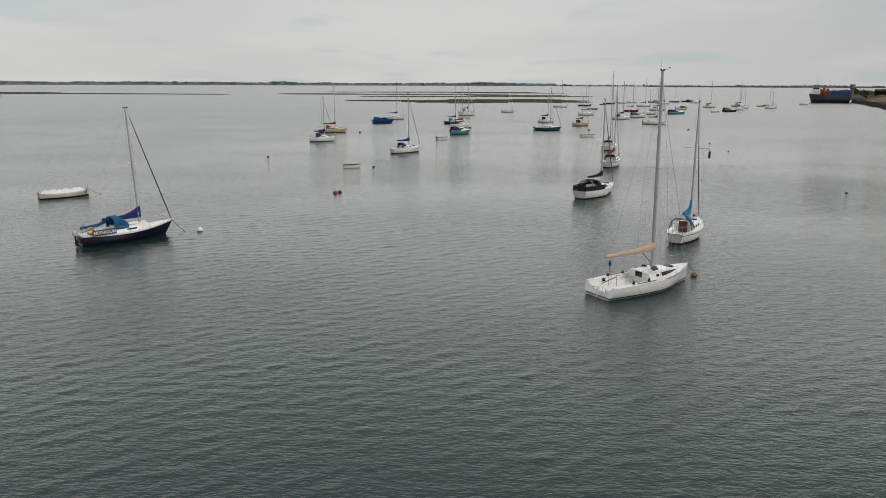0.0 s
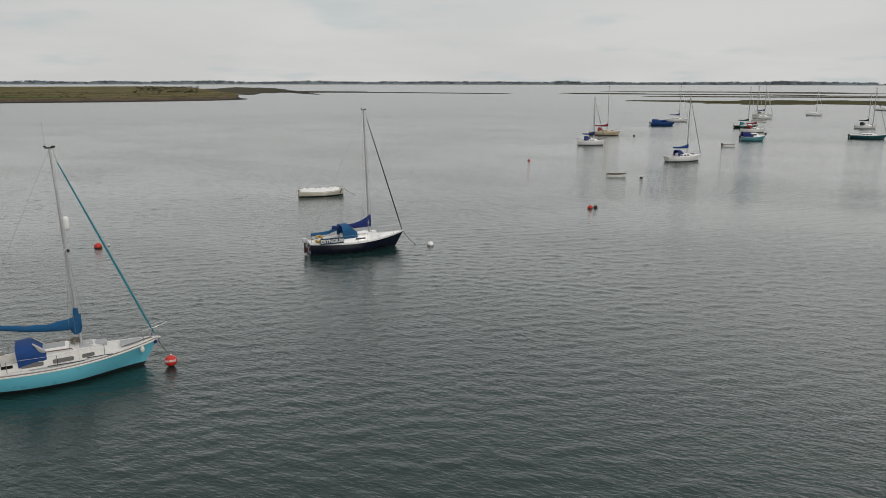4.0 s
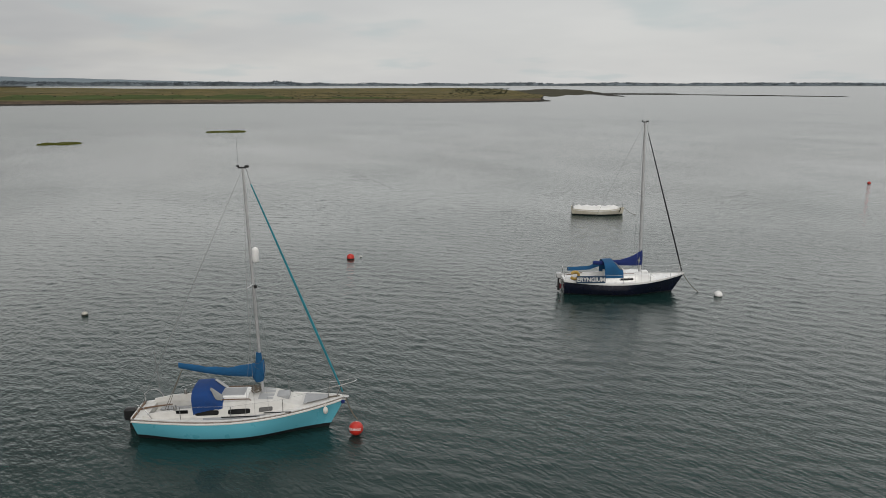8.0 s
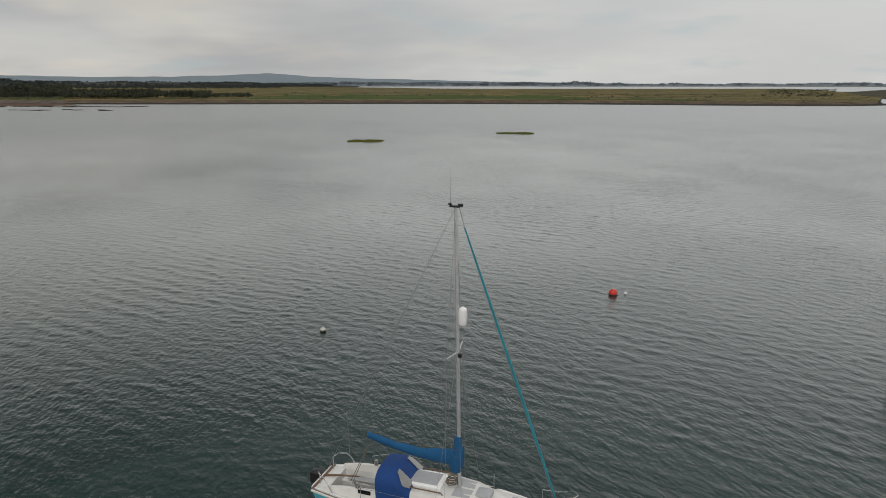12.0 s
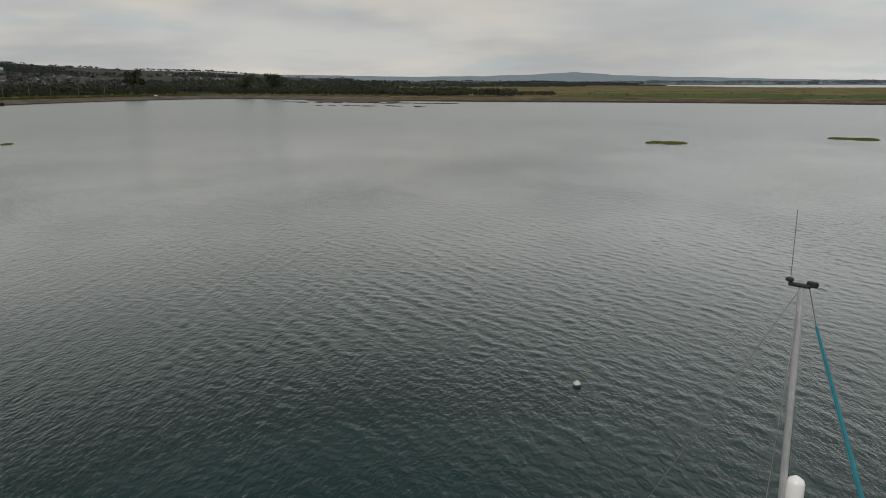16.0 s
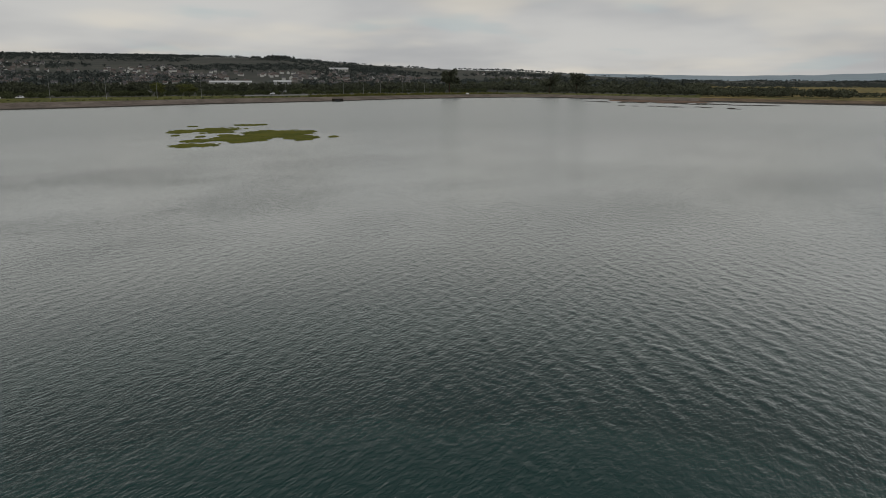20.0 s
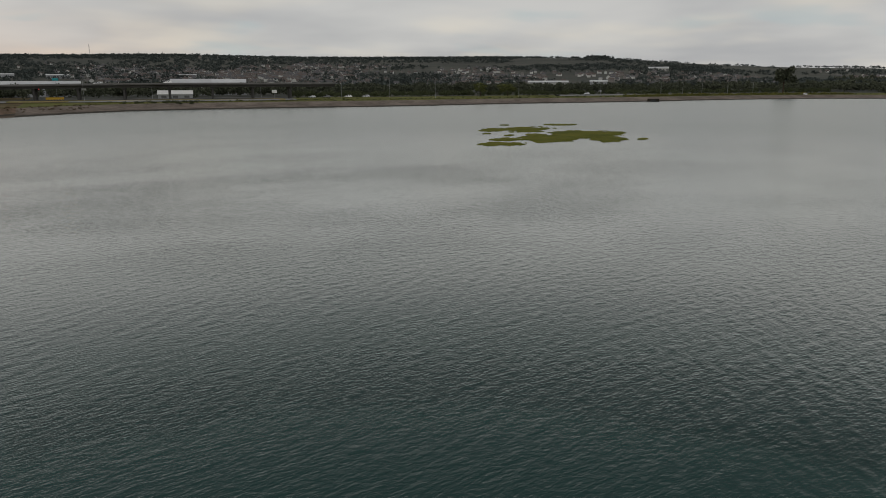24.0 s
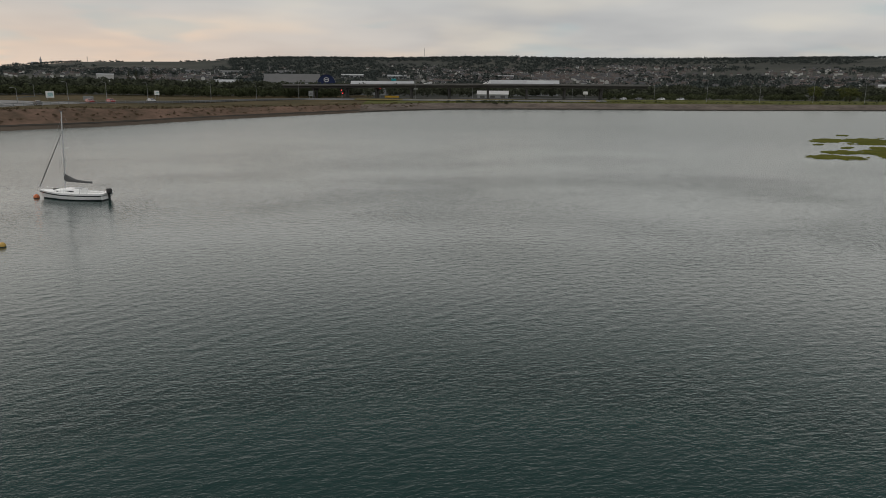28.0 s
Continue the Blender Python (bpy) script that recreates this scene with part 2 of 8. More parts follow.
YELLOW_BUOY = mat("yellow_buoy_plastic", (0.52, 0.33, 0.07), 0.5, scale=8)
WEED = mat("wet_weed", (0.02, 0.022, 0.014), 0.5, scale=10, bump=0.01)
ROPE = mat("rope", (0.16, 0.14, 0.11), 0.9, scale=30)
LETTER = mat("white_lettering", (0.8, 0.8, 0.78), 0.5)
# ---- mesh helpers ----


class Shape:
    """Vertices and faces gathered for one mesh."""

    def __init__(self):
        self.v, self.f = [], []

    def add(self, verts, faces):
        o = len(self.v)
        self.v.extend(tuple(p) for p in verts)
        self.f.extend(tuple(i + o for i in q) for q in faces)
        return self

    def box(self, x0, x1, y0, y1, z0, z1, bevel=0.0):
        c = bevel
        if not c:
            v = [(x, y, z) for z in (z0, z1) for x, y in ((x0, y0), (x1, y0), (x1, y1), (x0, y1))]
            return self.add(v, [(3, 2, 1, 0), (4, 5, 6, 7), (0, 1, 5, 4), (1, 2, 6, 5), (2, 3, 7, 6), (3, 0, 4, 7)])
        ring = [(x0 + c, y0), (x1 - c, y0), (x1, y0 + c), (x1, y1 - c), (x1 - c, y1), (x0 + c, y1), (x0, y1 - c), (x0, y0 + c)]
        mx, my = (x0 + x1) / 2, (y0 + y1) / 2
        sx, sy = 1 - 2 * c / max(x1 - x0, 1e-6), 1 - 2 * c / max(y1 - y0, 1e-6)
        inner = [(mx + (x - mx) * sx, my + (y - my) * sy) for x, y in ring]
        return self.loft([[(x, y, z) for x, y in r] for r, z in ((inner, z0), (ring, z0 + c), (ring, z1 - c), (inner, z1))], closed=True, caps=True)

    def loft(self, rows, closed=False, caps=False):
        n = len(rows[0])
        v = [p for r in rows for p in r]
        f = []
        for i in range(len(rows) - 1):
            for j in range(n if closed else n - 1):
                k = (j + 1) % n
                f.append((i * n + j, i * n + k, (i + 1) * n + k, (i + 1) * n + j))
        if caps:
            f.append(tuple(range(n))[::-1])
            f.append(tuple((len(rows) - 1) * n + j for j in range(n)))
        return self.add(v, f)

    def tube(self, pts, radius, segs=6, squash=1.0):
        pts = [Vector(p) for p in pts]
        rows = []
        side = None
        for i, p in enumerate(pts):
            d = (pts[min(i + 1, len(pts) - 1)] - pts[max(i - 1, 0)]).normalized()
            if side is None:
                side = d.orthogonal().normalized()
                if abs(d.z) < 0.9:
                    side = d.cross(Vector((0, 0, 1))).normalized()
            side = (side - d * side.dot(d)).normalized()
            up = d.cross(side)
            r = radius[i] if isinstance(radius, (list, tuple)) else radius
            rows.append([p + side * math.cos(a) * r + up * math.sin(a) * r * squash for a in (2 * math.pi * k / segs for k in range(segs))])
        return self.loft(rows, closed=True, caps=True)

    def ball(self, c, rx, ry=None, rz=None, segs=14, rings=9):
        ry, rz = ry or rx, rz or rx
        rows = []
        for i in range(rings + 1):
            a = math.pi * (0.02 + 0.96 * i / rings)
            rows.append([(c[0] + rx * math.sin(a) * math.cos(b), c[1] + ry * math.sin(a) * math.sin(b), c[2] - rz * math.cos(a)) for b in (2 * math.pi * k / segs for k in range(segs))])
        return self.loft(rows, closed=True, caps=True)

    def mesh(self, name, smooth=True, angle=0.7):
        me = bpy.data.meshes.new(name)
        me.from_pydata(self.v, [], self.f)
        bm = bmesh.new()
        bm.from_mesh(me)
        bmesh.ops.recalc_face_normals(bm, faces=bm.faces)
        if smooth:
            for fc in bm.faces:
                fc.smooth = True
            for e in bm.edges:
                e.smooth = not (len(e.link_faces) == 2 and e.calc_face_angle(0) > angle)
        bm.to_mesh(me)
        bm.free()
        return me


def part(name, shape, material, parent=None, label="", smooth=True):
    me = shape.mesh(name, smooth)
    me.materials.append(material)
    ob = new(name, me)
    if parent is not None:
        ob.parent = parent
    if label:
        tagged(ob, label)
    return ob


def thing(name, label, category, m=None, group="", kind=""):
    ob = new(name)
    ob.empty_display_size = 0.2
    if m is not None:
        ob.matrix_world = m
    return tagged(ob, label, category, group, kind)


def raw_mesh(name, verts, faces, material, smooth=False):
    me = bpy.data.meshes.new(name)
    verts, faces = np.asarray(verts, float), np.asarray(faces, int)
    me.vertices.add(len(verts))
    me.vertices.foreach_set("co", verts.ravel())
    k = faces.shape[1]
    me.loops.add(faces.size)
    me.loops.foreach_set("vertex_index", faces.ravel())
    me.polygons.add(len(faces))
    me.polygons.foreach_set("loop_start", np.arange(0, faces.size, k))
    me.polygons.foreach_set("use_smooth", np.full(len(faces), smooth))
    me.update(calc_edges=True)
    me.validate()
    me.materials.append(material)
    return new(name, me)


# ---- water ----
CX, CY = -12.0, 18.0


def water():
    def axis(lo, hi, step):
        mid = list(np.arange(lo, hi + step / 2, step))
        out, s = [], step
        p = hi
        while p < 4900:
            s *= 1.28
            p += s
            out.append(p)
        low, s, p = [], step, lo
        while p > -4900:
            s *= 1.28
            p -= s
            low.append(p)
        return np.array(low[::-1] + mid + out)

    x0, x1, y0, y1 = -94, 44, -44, 90
    xs, ys = axis(x0, x1, 0.185), axis(y0, y1, 0.185)
    X, Y = np.meshgrid(xs, ys)
    rng = np.random.default_rng(5)
    # short-crested wind waves, crests along (0.9, 0.42)
    Z, n, slope = np.zeros_like(X), 72, 0.067
    for k in range(n):
        lam = float(np.clip(0.70 * math.exp(rng.normal(0, 0.36)), 0.38, 1.9))
        a = radians(115) + rng.normal(0, 0.50)
        kx, ky = math.cos(a) * 6.2832 / lam, math.sin(a) * 6.2832 / lam
        Z += slope * math.sqrt(2 / n) * lam / 6.2832 * np.sin(X * kx + Y * ky + rng.uniform(0, 6.283))
    Z += 0.22 * (Z * Z / 0.0085 - 0.0085)
    # gusts make some patches livelier than others
    Z *= 0.92 + 0.22 * np.sin(X * 0.11 + 1.3 * np.sin(Y * 0.07)) * np.sin(Y * 0.09 + 0.8 + np.sin(X * 0.05))
    Z *= 0.36 + 0.64 * np.clip((Y + 4) / 30, 0, 1)
    fade = np.clip(np.minimum(np.minimum(X - x0, x1 - X), np.minimum(Y - y0, y1 - Y)) / 34, 0, 1)
    Z *= fade * fade * (3 - 2 * fade)
    ny, nx = X.shape
    i = np.arange(ny - 1)[:, None] * nx + np.arange(nx - 1)[None]
    faces = np.stack([i, i + 1, i + nx + 1, i + nx], -1).reshape(-1, 4)
    ob = raw_mesh("water", np.stack([X, Y, Z], -1).reshape(-1, 3), faces, WATER, True)
    tagged(ob, "calm grey-green harbour water with small wind ripples", "water", kind="structure")


water()
# ---- land ----
GRASS = mat("marsh_grass", (0.175, 0.136, 0.060), 0.95, col2=(0.066, 0.068, 0.030), scale=0.12, bump=0.3, bscale=0.6, spread=(0.41, 0.59), spec=0.02)
DRY_GRASS = mat("dry_grass", (0.19, 0.15, 0.08), 0.95, col2=(0.07, 0.075, 0.03), scale=0.25, bump=0.3, bscale=0.8, spread=(0.38, 0.62), spec=0.02)
MARSH_EDGE = mat("eroded_marsh_edge", (0.15, 0.112, 0.078), 0.9, col2=(0.065, 0.05, 0.036), scale=0.5, bump=0.1, bscale=3, spread=(0.38, 0.62), spec=0.02)
SHINGLE = mat("shingle_beach", (0.145, 0.122, 0.105), 0.9, col2=(0.075, 0.063, 0.054), scale=0.5, bump=0.08, bscale=4, spread=(0.38, 0.62), spec=0.02)
RED_BANK = mat("reddish_rubble_bank", (0.155, 0.103, 0.078), 0.9, col2=(0.068, 0.053, 0.038), scale=0.5, bump=0.12, bscale=3, spread=(0.36, 0.62), spec=0.02)
MUD = mat("weedy_foreshore", (0.036, 0.030, 0.021), 0.9, col2=(0.014, 0.013, 0.010), scale=0.7, bump=0.08, bscale=3, spec=0.15)
CONCRETE = mat("weathered_concrete", (0.26, 0.25, 0.23), 0.85, col2=(0.16, 0.155, 0.145), scale=0.6, bump=0.01, bscale=8, spec=0.15)
ASPHALT = mat("asphalt", (0.055, 0.055, 0.057), 0.9, scale=2, bump=0.005, spec=0.15)
SPIT = mat("grey_olive_spit", (0.095, 0.085, 0.058), 0.95, col2=(0.045, 0.045, 0.032), scale=0.06, bump=0.2, bscale=1.0, spec=0.02)
REED = mat("green_marsh_plants", (0.105, 0.102, 0.020), 0.95, col2=(0.050, 0.058, 0.013), scale=0.8, bump=0.15, bscale=2.5, spec=0.02)
# hill ground greyed in its base colour to stand for distance haze
HILL_LAND = mat("hazed_hill_fields", (0.068, 0.069, 0.060), 0.95, col2=(0.044, 0.047, 0.043), scale=0.02, bump=1.0, bscale=0.05, spread=(0.40, 0.60), spec=0.02)
FAR_LAND = mat("distant_fields", (0.10, 0.11, 0.07), 0.95, col2=(0.05, 0.06, 0.05), scale=0.02, spread=(0.40, 0.60), spec=0.02)
# the down's pale blue-grey is aerial haze painted into its colour
FAR_HILL = mat("hazed_down", (0.215, 0.26, 0.285), 0.95, col2=(0.185, 0.225, 0.25), scale=0.01, spec=0.02)
LEAF = mat("dark_foliage", (0.070, 0.077, 0.052), 0.9, col2=(0.042, 0.047, 0.034), scale=0.2, per_island=0.25, spec=0.02)
# hill trees greyed to match, their low contrast is haze put into the colour
LEAF_HILL = mat("hazed_hill_foliage", (0.056, 0.066, 0.061), 0.95, col2=(0.040, 0.048, 0.046), scale=0.05, per_island=0.2, spec=0.02)
# woods across the harbour: leaf colour lifted and blued in place of haze
LEAF_FAR = mat("hazed_far_foliage", (0.165, 0.195, 0.215), 0.95, col2=(0.13, 0.155, 0.175), scale=0.05, per_island=0.2, spec=0.02)
LEAF_LIGHT = mat("yellow_green_foliage", (0.088, 0.098, 0.034), 0.9, scale=0.3, per_island=0.35, spec=0.02)
BARK = mat("bark", (0.06, 0.045, 0.035), 0.9, scale=4, spec=0.02)

# the water's edge, from the east end of the road bank round to the marsh point
SHORE = [(150, -92), (95, -128), (58, -155), (36, -172), (14, -190), (-10, -220), (-40, -250), (-75, -283), (-115, -303), (-165, -298), (-230, -280), (-310, -270), (-390, -250),
         (-470, -240), (-545, -212), (-575, -170), (-548, -120), (-508, -55), (-472, 25), (-453, 94), (-434, 150), (-400, 222), (-362, 278), (-322, 325), (-299, 378), (-310, 405)]
# elevation of the ridge by azimuth, degrees
RIDGE = [(85, 0.30), (92, 0.30), (97.6, 0.42), (103, 0.55), (107, 0.72), (111, 1.02), (116, 1.10), (120.7, 1.25), (126, 1.60), (129.5, 1.80), (133, 1.85), (138.5, 1.92), (147, 1.86), (154, 1.92),
         (160, 2.0), (165, 1.98), (170, 1.92), (178.3, 1.86), (181.7, 1.72), (184.5, 1.52), (192, 1.42), (197, 1.05), (210, 0.9), (232, 0.8)]
RIDGE_R = 3300.0


def azimuth(x, y):
    return math.degrees(math.atan2(-(x - CX), y - CY)) % 360


def polar(az, r):
    a = radians(az)
    return CX - r * math.sin(a), CY + r * math.cos(a)


def resample(pts, step, jitter=0.0, seed=1):
    rng = random.Random(seed)
    out = []
    n = len(pts)
    for i in range(n - 1):
        p0, p1, p2, p3 = (Vector(pts[min(max(k, 0), n - 1)]) for k in (i - 1, i, i + 1, i + 2))
        m = max(2, int((p2 - p1).length / step))
        for k in range(m):
            t = k / m
            q = 0.5 * ((2 * p1) + (p2 - p0) * t + (2 * p0 - 5 * p1 + 4 * p2 - p3) * t * t + (3 * p1 - p0 - 3 * p2 + p3) * t ** 3)
            out.append(q + Vector((rng.uniform(-1, 1), rng.uniform(-1, 1))) * jitter)
    out.append(Vector(pts[-1]))
    return out


EDGE = resample(SHORE, 4.0, 0.5)
EDGE_AZ = np.array([azimuth(*p) for p in EDGE])
EDGE_R = np.array([math.hypot(p[0] - CX, p[1] - CY) for p in EDGE])
_o = np.argsort(EDGE_AZ)


def shore_r(az):
    return float(np.interp(az, EDGE_AZ[_o], EDGE_R[_o]))


def back_r(az):
    """Where the marsh point ends at the channel behind it."""
    return float(np.interp(az, [36, 39, 42, 44, 48, 58, 66, 70, 74, 80, 85, 97], [520, 760, 1500, 1750, 1700, 1620, 1600, 1700, 2200, 2700, 4600, 4700]))


def land_z(az, r):
    """Height of the ground; r from the middle of the moorings."""
    d = r - shore_r(az)
    flat = float(np.interp(az, [60, 95, 108, 170, 182, 190], [1.7, 2.0, 2.3, 2.5, 3.0, 4.2]))
    z = float(np.interp(d, [-8, 0, 6, 12, 20, 26], [-0.6, 0.0, 0.55, 1.0, flat, flat]))
    ridge = 11.5 + RIDGE_R * math.tan(radians(float(np.interp(az, *zip(*RIDGE))))) - 9
    t = min(max((r - 760) / (RIDGE_R - 140 - 760), 0), 1)
    up = t * t * (3 - 2 * t) * 0.75 + t * 0.25
    if r > RIDGE_R + 100:
        up = max(1 - (r - RIDGE_R - 100) / 2600, 0)
    lump = noise.noise((az * 0.12, r * 0.0022, 3.3)) * 7 * t * (1 - abs(2 * t - 1) * 0.6)
    return z + (max(ridge - flat, 0) * up + lump) * min(max((az - 95) / 6, 0), 1)


def land_sheet(name, offsets, material, lo=0, hi=None, label="", wobble=0.0, zadd=0.0, until=None):
    edge, azs, rs = EDGE[lo:hi], EDGE_AZ[lo:hi], EDGE_R[lo:hi]
    V, F = [], []
    m = len(offsets)
    for az, r0 in zip(azs, rs):
        far = back_r(az)
        for k, o in enumerate(offsets):
            r = r0 + o + (noise.noise((az * 3.1, o, 1.7)) * wobble if 0 < k < m - 1 else 0)
            if o > 60 and az < 97:
                r = min(r0 + 60 + (far - r0 - 60) * (o - 60) / (offsets[-1] - 60), far)
            z = land_z(az, r) + zadd + noise.noise((az * 5.3, r * 0.15, 9.1)) * wobble * 0.12
            V.append((*polar(az, r), z))
    n = len(azs)
    i = np.arange(n - 1)[:, None] * m + np.arange(m - 1)[None]
    F = np.stack([i, i + 1, i + m + 1, i + m], -1).reshape(-1, 4)
    ob = raw_mesh(name, V, F, material, True)
    return tagged(ob, label, "ground", kind="structure")


def edge_index(az):
    return int(np.argmin(np.abs(EDGE_AZ - az)))


I_RED, I_SEAWALL, I_MARSH = edge_index(170.0), edge_index(108.0), edge_index(97.0)
BACK = [26, 34, 48, 70, 100, 150, 220, 320, 430, 560, 720, 900, 1100, 1320, 1560, 1800, 2040, 2280, 2520, 2720, 2860, 3000, 3150, 3700, 4600]
land_sheet("foreshore", [-9, -3, 0, 3, 6, 8.6], MUD, I_RED, None, "dark weedy foreshore strip at the water's edge", 0.8)
FORESHORE = mat("brown_foreshore_mud", (0.080, 0.060, 0.044), 0.9, col2=(0.040, 0.032, 0.024), scale=0.4, bump=0.08, bscale=3, spec=0.1)
land_sheet("bank", [8, 9.5, 11, 14, 17, 20, 26.5], RED_BANK, 0, I_RED + 1, "reddish rubble bank with scrub below the road", 1.2, 0.03)
land_sheet("foreshore", [-9, -3, 0, 3, 6, 8.6], FORESHORE, 0, I_RED + 1, "brown muddy foreshore below the bank", 0.8)
land_sheet("weed_line", [6.5, 7.6, 8.8, 9.6], MUD, 0, I_RED + 1, "dark ledge of weed along the bank foot", 0.6, 0.10)
land_sheet("beach", [5, 8, 11, 14, 17, 20, 26.5], SHINGLE, I_RED, I_MARSH + 1, "pale shingle bank of the sea wall", 0.8, 0.03)
land_sheet("marsh_edge", [8, 9.5, 11, 14, 17, 20, 26.5], MARSH_EDGE, I_MARSH, None, "brown shingle edge of the grazing marsh", 0.8, 0.03)
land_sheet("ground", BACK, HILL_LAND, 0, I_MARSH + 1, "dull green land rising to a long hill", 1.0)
land_sheet("marsh_ground", BACK, GRASS, I_MARSH, None, "flat olive and ochre grazing marsh", 1.0)


def patch(name, centre, rx, ry, turn, material, label, seed, z=0.18, rough=0.45, kind="structure", steps=80, category="marsh"):
    """A low island with a ragged edge and a domed top."""
    rows = []
    a0 = radians(turn)
    for f, zz in ((1.06, -0.25), (1.0, 0.02), (0.94, z * 0.75), (0.8, z), (0.4, z * 1.15), (0.02, z * 1.2)):
        ring = []
        for k in range(steps):
            a = 2 * math.pi * k / steps
            w = 1 + rough * (noise.noise((math.cos(a) * 1.6, math.sin(a) * 1.6, seed)) + 0.7 * noise.noise((math.cos(a) * 4, math.sin(a) * 4, seed + 7)) + 0.4 * noise.noise((math.cos(a) * 11, math.sin(a) * 11, seed + 3)))
            x, y = rx * w * f * math.cos(a), ry * w * f * math.sin(a)
            ring.append((centre[0] + x * math.cos(a0) - y * math.sin(a0), centre[1] + x * math.sin(a0) + y * math.cos(a0), zz + 0.25 * z * noise.noise((x * 0.7, y * 0.7, seed))))
        rows.append(ring)
    s = Shape().loft(rows, closed=True, caps=True)
    ob = part(name, s, material)
    return tagged(ob, label, category, kind=kind)


# far shore across the harbour: a low sheet with tree belts on it
def ring_land(name, az0, az1, r0, r1, z, material, label, step=0.6, wave=60.0):
    V = []
    azs = np.arange(az0, az1 + step, step)
    for az in azs:
        w = noise.noise((az * 0.35, r0 * 0.001, 4.2)) * wave
        for r, zz in ((r0 + w - 8, -0.4), (r0 + w, 0.3), (r0 + w + 30, z), ((r0 + r1) / 2, z * 1.3), (r1, z * 1.5)):
            V.append((*polar(az, r), zz))
    i = np.arange(len(azs) - 1)[:, None] * 5 + np.arange(4)[None]
    F = np.stack([i, i + 1, i + 6, i + 5], -1).reshape(-1, 4)
    return tagged(raw_mesh(name, V, F, material, True), label, "ground", kind="structure")


ring_land("far_shore_north", -16, 62, 3700, 4850, 1.5, FAR_LAND, "low far shore across the harbour")
ring_land("far_shore_east", -62, -16, 3000, 4850, 1.5, FAR_LAND, "low far shore across the harbour")
ring_land("far_shore_west", 56, 97, 4000, 4850, 2.0, FAR_LAND, "low fields and woods beyond the channel")

DOWN = [(58, 0.10), (63, 0.16), (68, 0.24), (73, 0.40), (75.5, 0.44), (77, 0.50), (80.2, 0.62), (81.5, 0.74), (82.9, 0.82), (84.5, 0.76), (86.2, 0.66), (90, 0.56), (95, 0.52), (99, 0.58), (103, 0.66), (107, 0.70), (112, 0.5), (118, 0.4)]


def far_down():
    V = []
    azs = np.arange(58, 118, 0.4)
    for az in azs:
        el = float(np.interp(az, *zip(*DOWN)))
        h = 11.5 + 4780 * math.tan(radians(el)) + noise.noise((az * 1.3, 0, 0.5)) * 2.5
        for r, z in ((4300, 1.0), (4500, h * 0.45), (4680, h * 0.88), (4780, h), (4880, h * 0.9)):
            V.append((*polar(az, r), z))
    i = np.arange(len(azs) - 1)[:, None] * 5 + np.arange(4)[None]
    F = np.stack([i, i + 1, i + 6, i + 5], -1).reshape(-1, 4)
    tagged(raw_mesh("backdrop_down", V, F, FAR_HILL, True), "long down on the horizon, blue-grey with painted haze", "hill", kind="structure")


far_down()


def mid_ridge_z(az, r):
    """A low wooded rise in front of the down."""
    h = float(np.interp(az, [76, 80, 84, 90, 97, 103, 106], [0.5, 7, 14, 19, 20, 18, 2]))
    return h * float(np.interp(r, [2900, 3050, 3300, 3600, 4200], [-0.05, 0.1, 0.6, 1.0, 0.8])) + 2.5 * noise.noise((az * 0.8, r * 0.002, 6.1)) * float(np.interp(r, [2900, 3300], [0, 1]))


def mid_ridge():
    V, rs = [], (2900, 3050, 3170, 3300, 3450, 3600, 3900, 4200)
    azs = np.arange(76, 106.2, 0.4)
    for az in azs:
        for r in rs:
            V.append((*polar(az, r), mid_ridge_z(az, r) + 1.8))
    m = len(rs)
    i = np.arange(len(azs) - 1)[:, None] * m + np.arange(m - 1)[None]
    F = np.stack([i, i + 1, i + m + 1, i + m], -1).reshape(-1, 4)
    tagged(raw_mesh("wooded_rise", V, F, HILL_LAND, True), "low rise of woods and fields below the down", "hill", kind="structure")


mid_ridge()


def foliage(name, spots, material, label, category="trees", leaves=70, leaf=0.9, seed=3, parent=None, kind="stuff"):
    """Crowns of many leaf clumps. spots: x, y, ground z, height, width."""
    rng = np.random.default_rng(seed)
    spots = np.asarray(spots, float)
    n = len(spots)
    lobes = 6
    lc = rng.normal(0, 1, (n, lobes, 3))
    lc /= np.linalg.norm(lc, axis=2, keepdims=True)
    lc *= rng.uniform(0.25, 0.62, (n, lobes, 1))
    pick = rng.integers(0, lobes, (n, leaves))
    centre = lc[np.arange(n)[:, None], pick]
    d = rng.normal(0, 1, (n, leaves, 3))
    d /= np.linalg.norm(d, axis=2, keepdims=True)
    pos = centre + d * rng.uniform(0.25, 0.5, (n, leaves, 1))
    hgt, wid = spots[:, 3][:, None], spots[:, 4][:, None]
    base = 0.10
    p = np.stack([spots[:, 0][:, None] + pos[..., 0] * wid * 0.5, spots[:, 1][:, None] + pos[..., 1] * wid * 0.5, spots[:, 2][:, None] + hgt * (base + (1 - base) * np.clip(0.5 + 0.5 * pos[..., 2], 0, 1.05))], -1)
    t1 = rng.normal(0, 1, p.shape)
    t1 /= np.linalg.norm(t1, axis=2, keepdims=True)
    t2 = np.cross(t1, rng.normal(0, 1, p.shape))
    t2 /= np.linalg.norm(t2, axis=2, keepdims=True)
    size = leaf * rng.uniform(0.6, 1.3, (n, leaves, 1)) * np.minimum(hgt, wid)[..., None] * 0.115
    q = np.stack([p - t1 * size, p + t2 * size * 0.8, p + t1 * size, p - t2 * size * 0.8], 2).reshape(-1, 3)
    ob = raw_mesh(name, q, np.arange(len(q)).reshape(-1, 4), material)
    if parent is not None:
        ob.parent = parent
        return ob
    return tagged(ob, label, category, kind=kind)


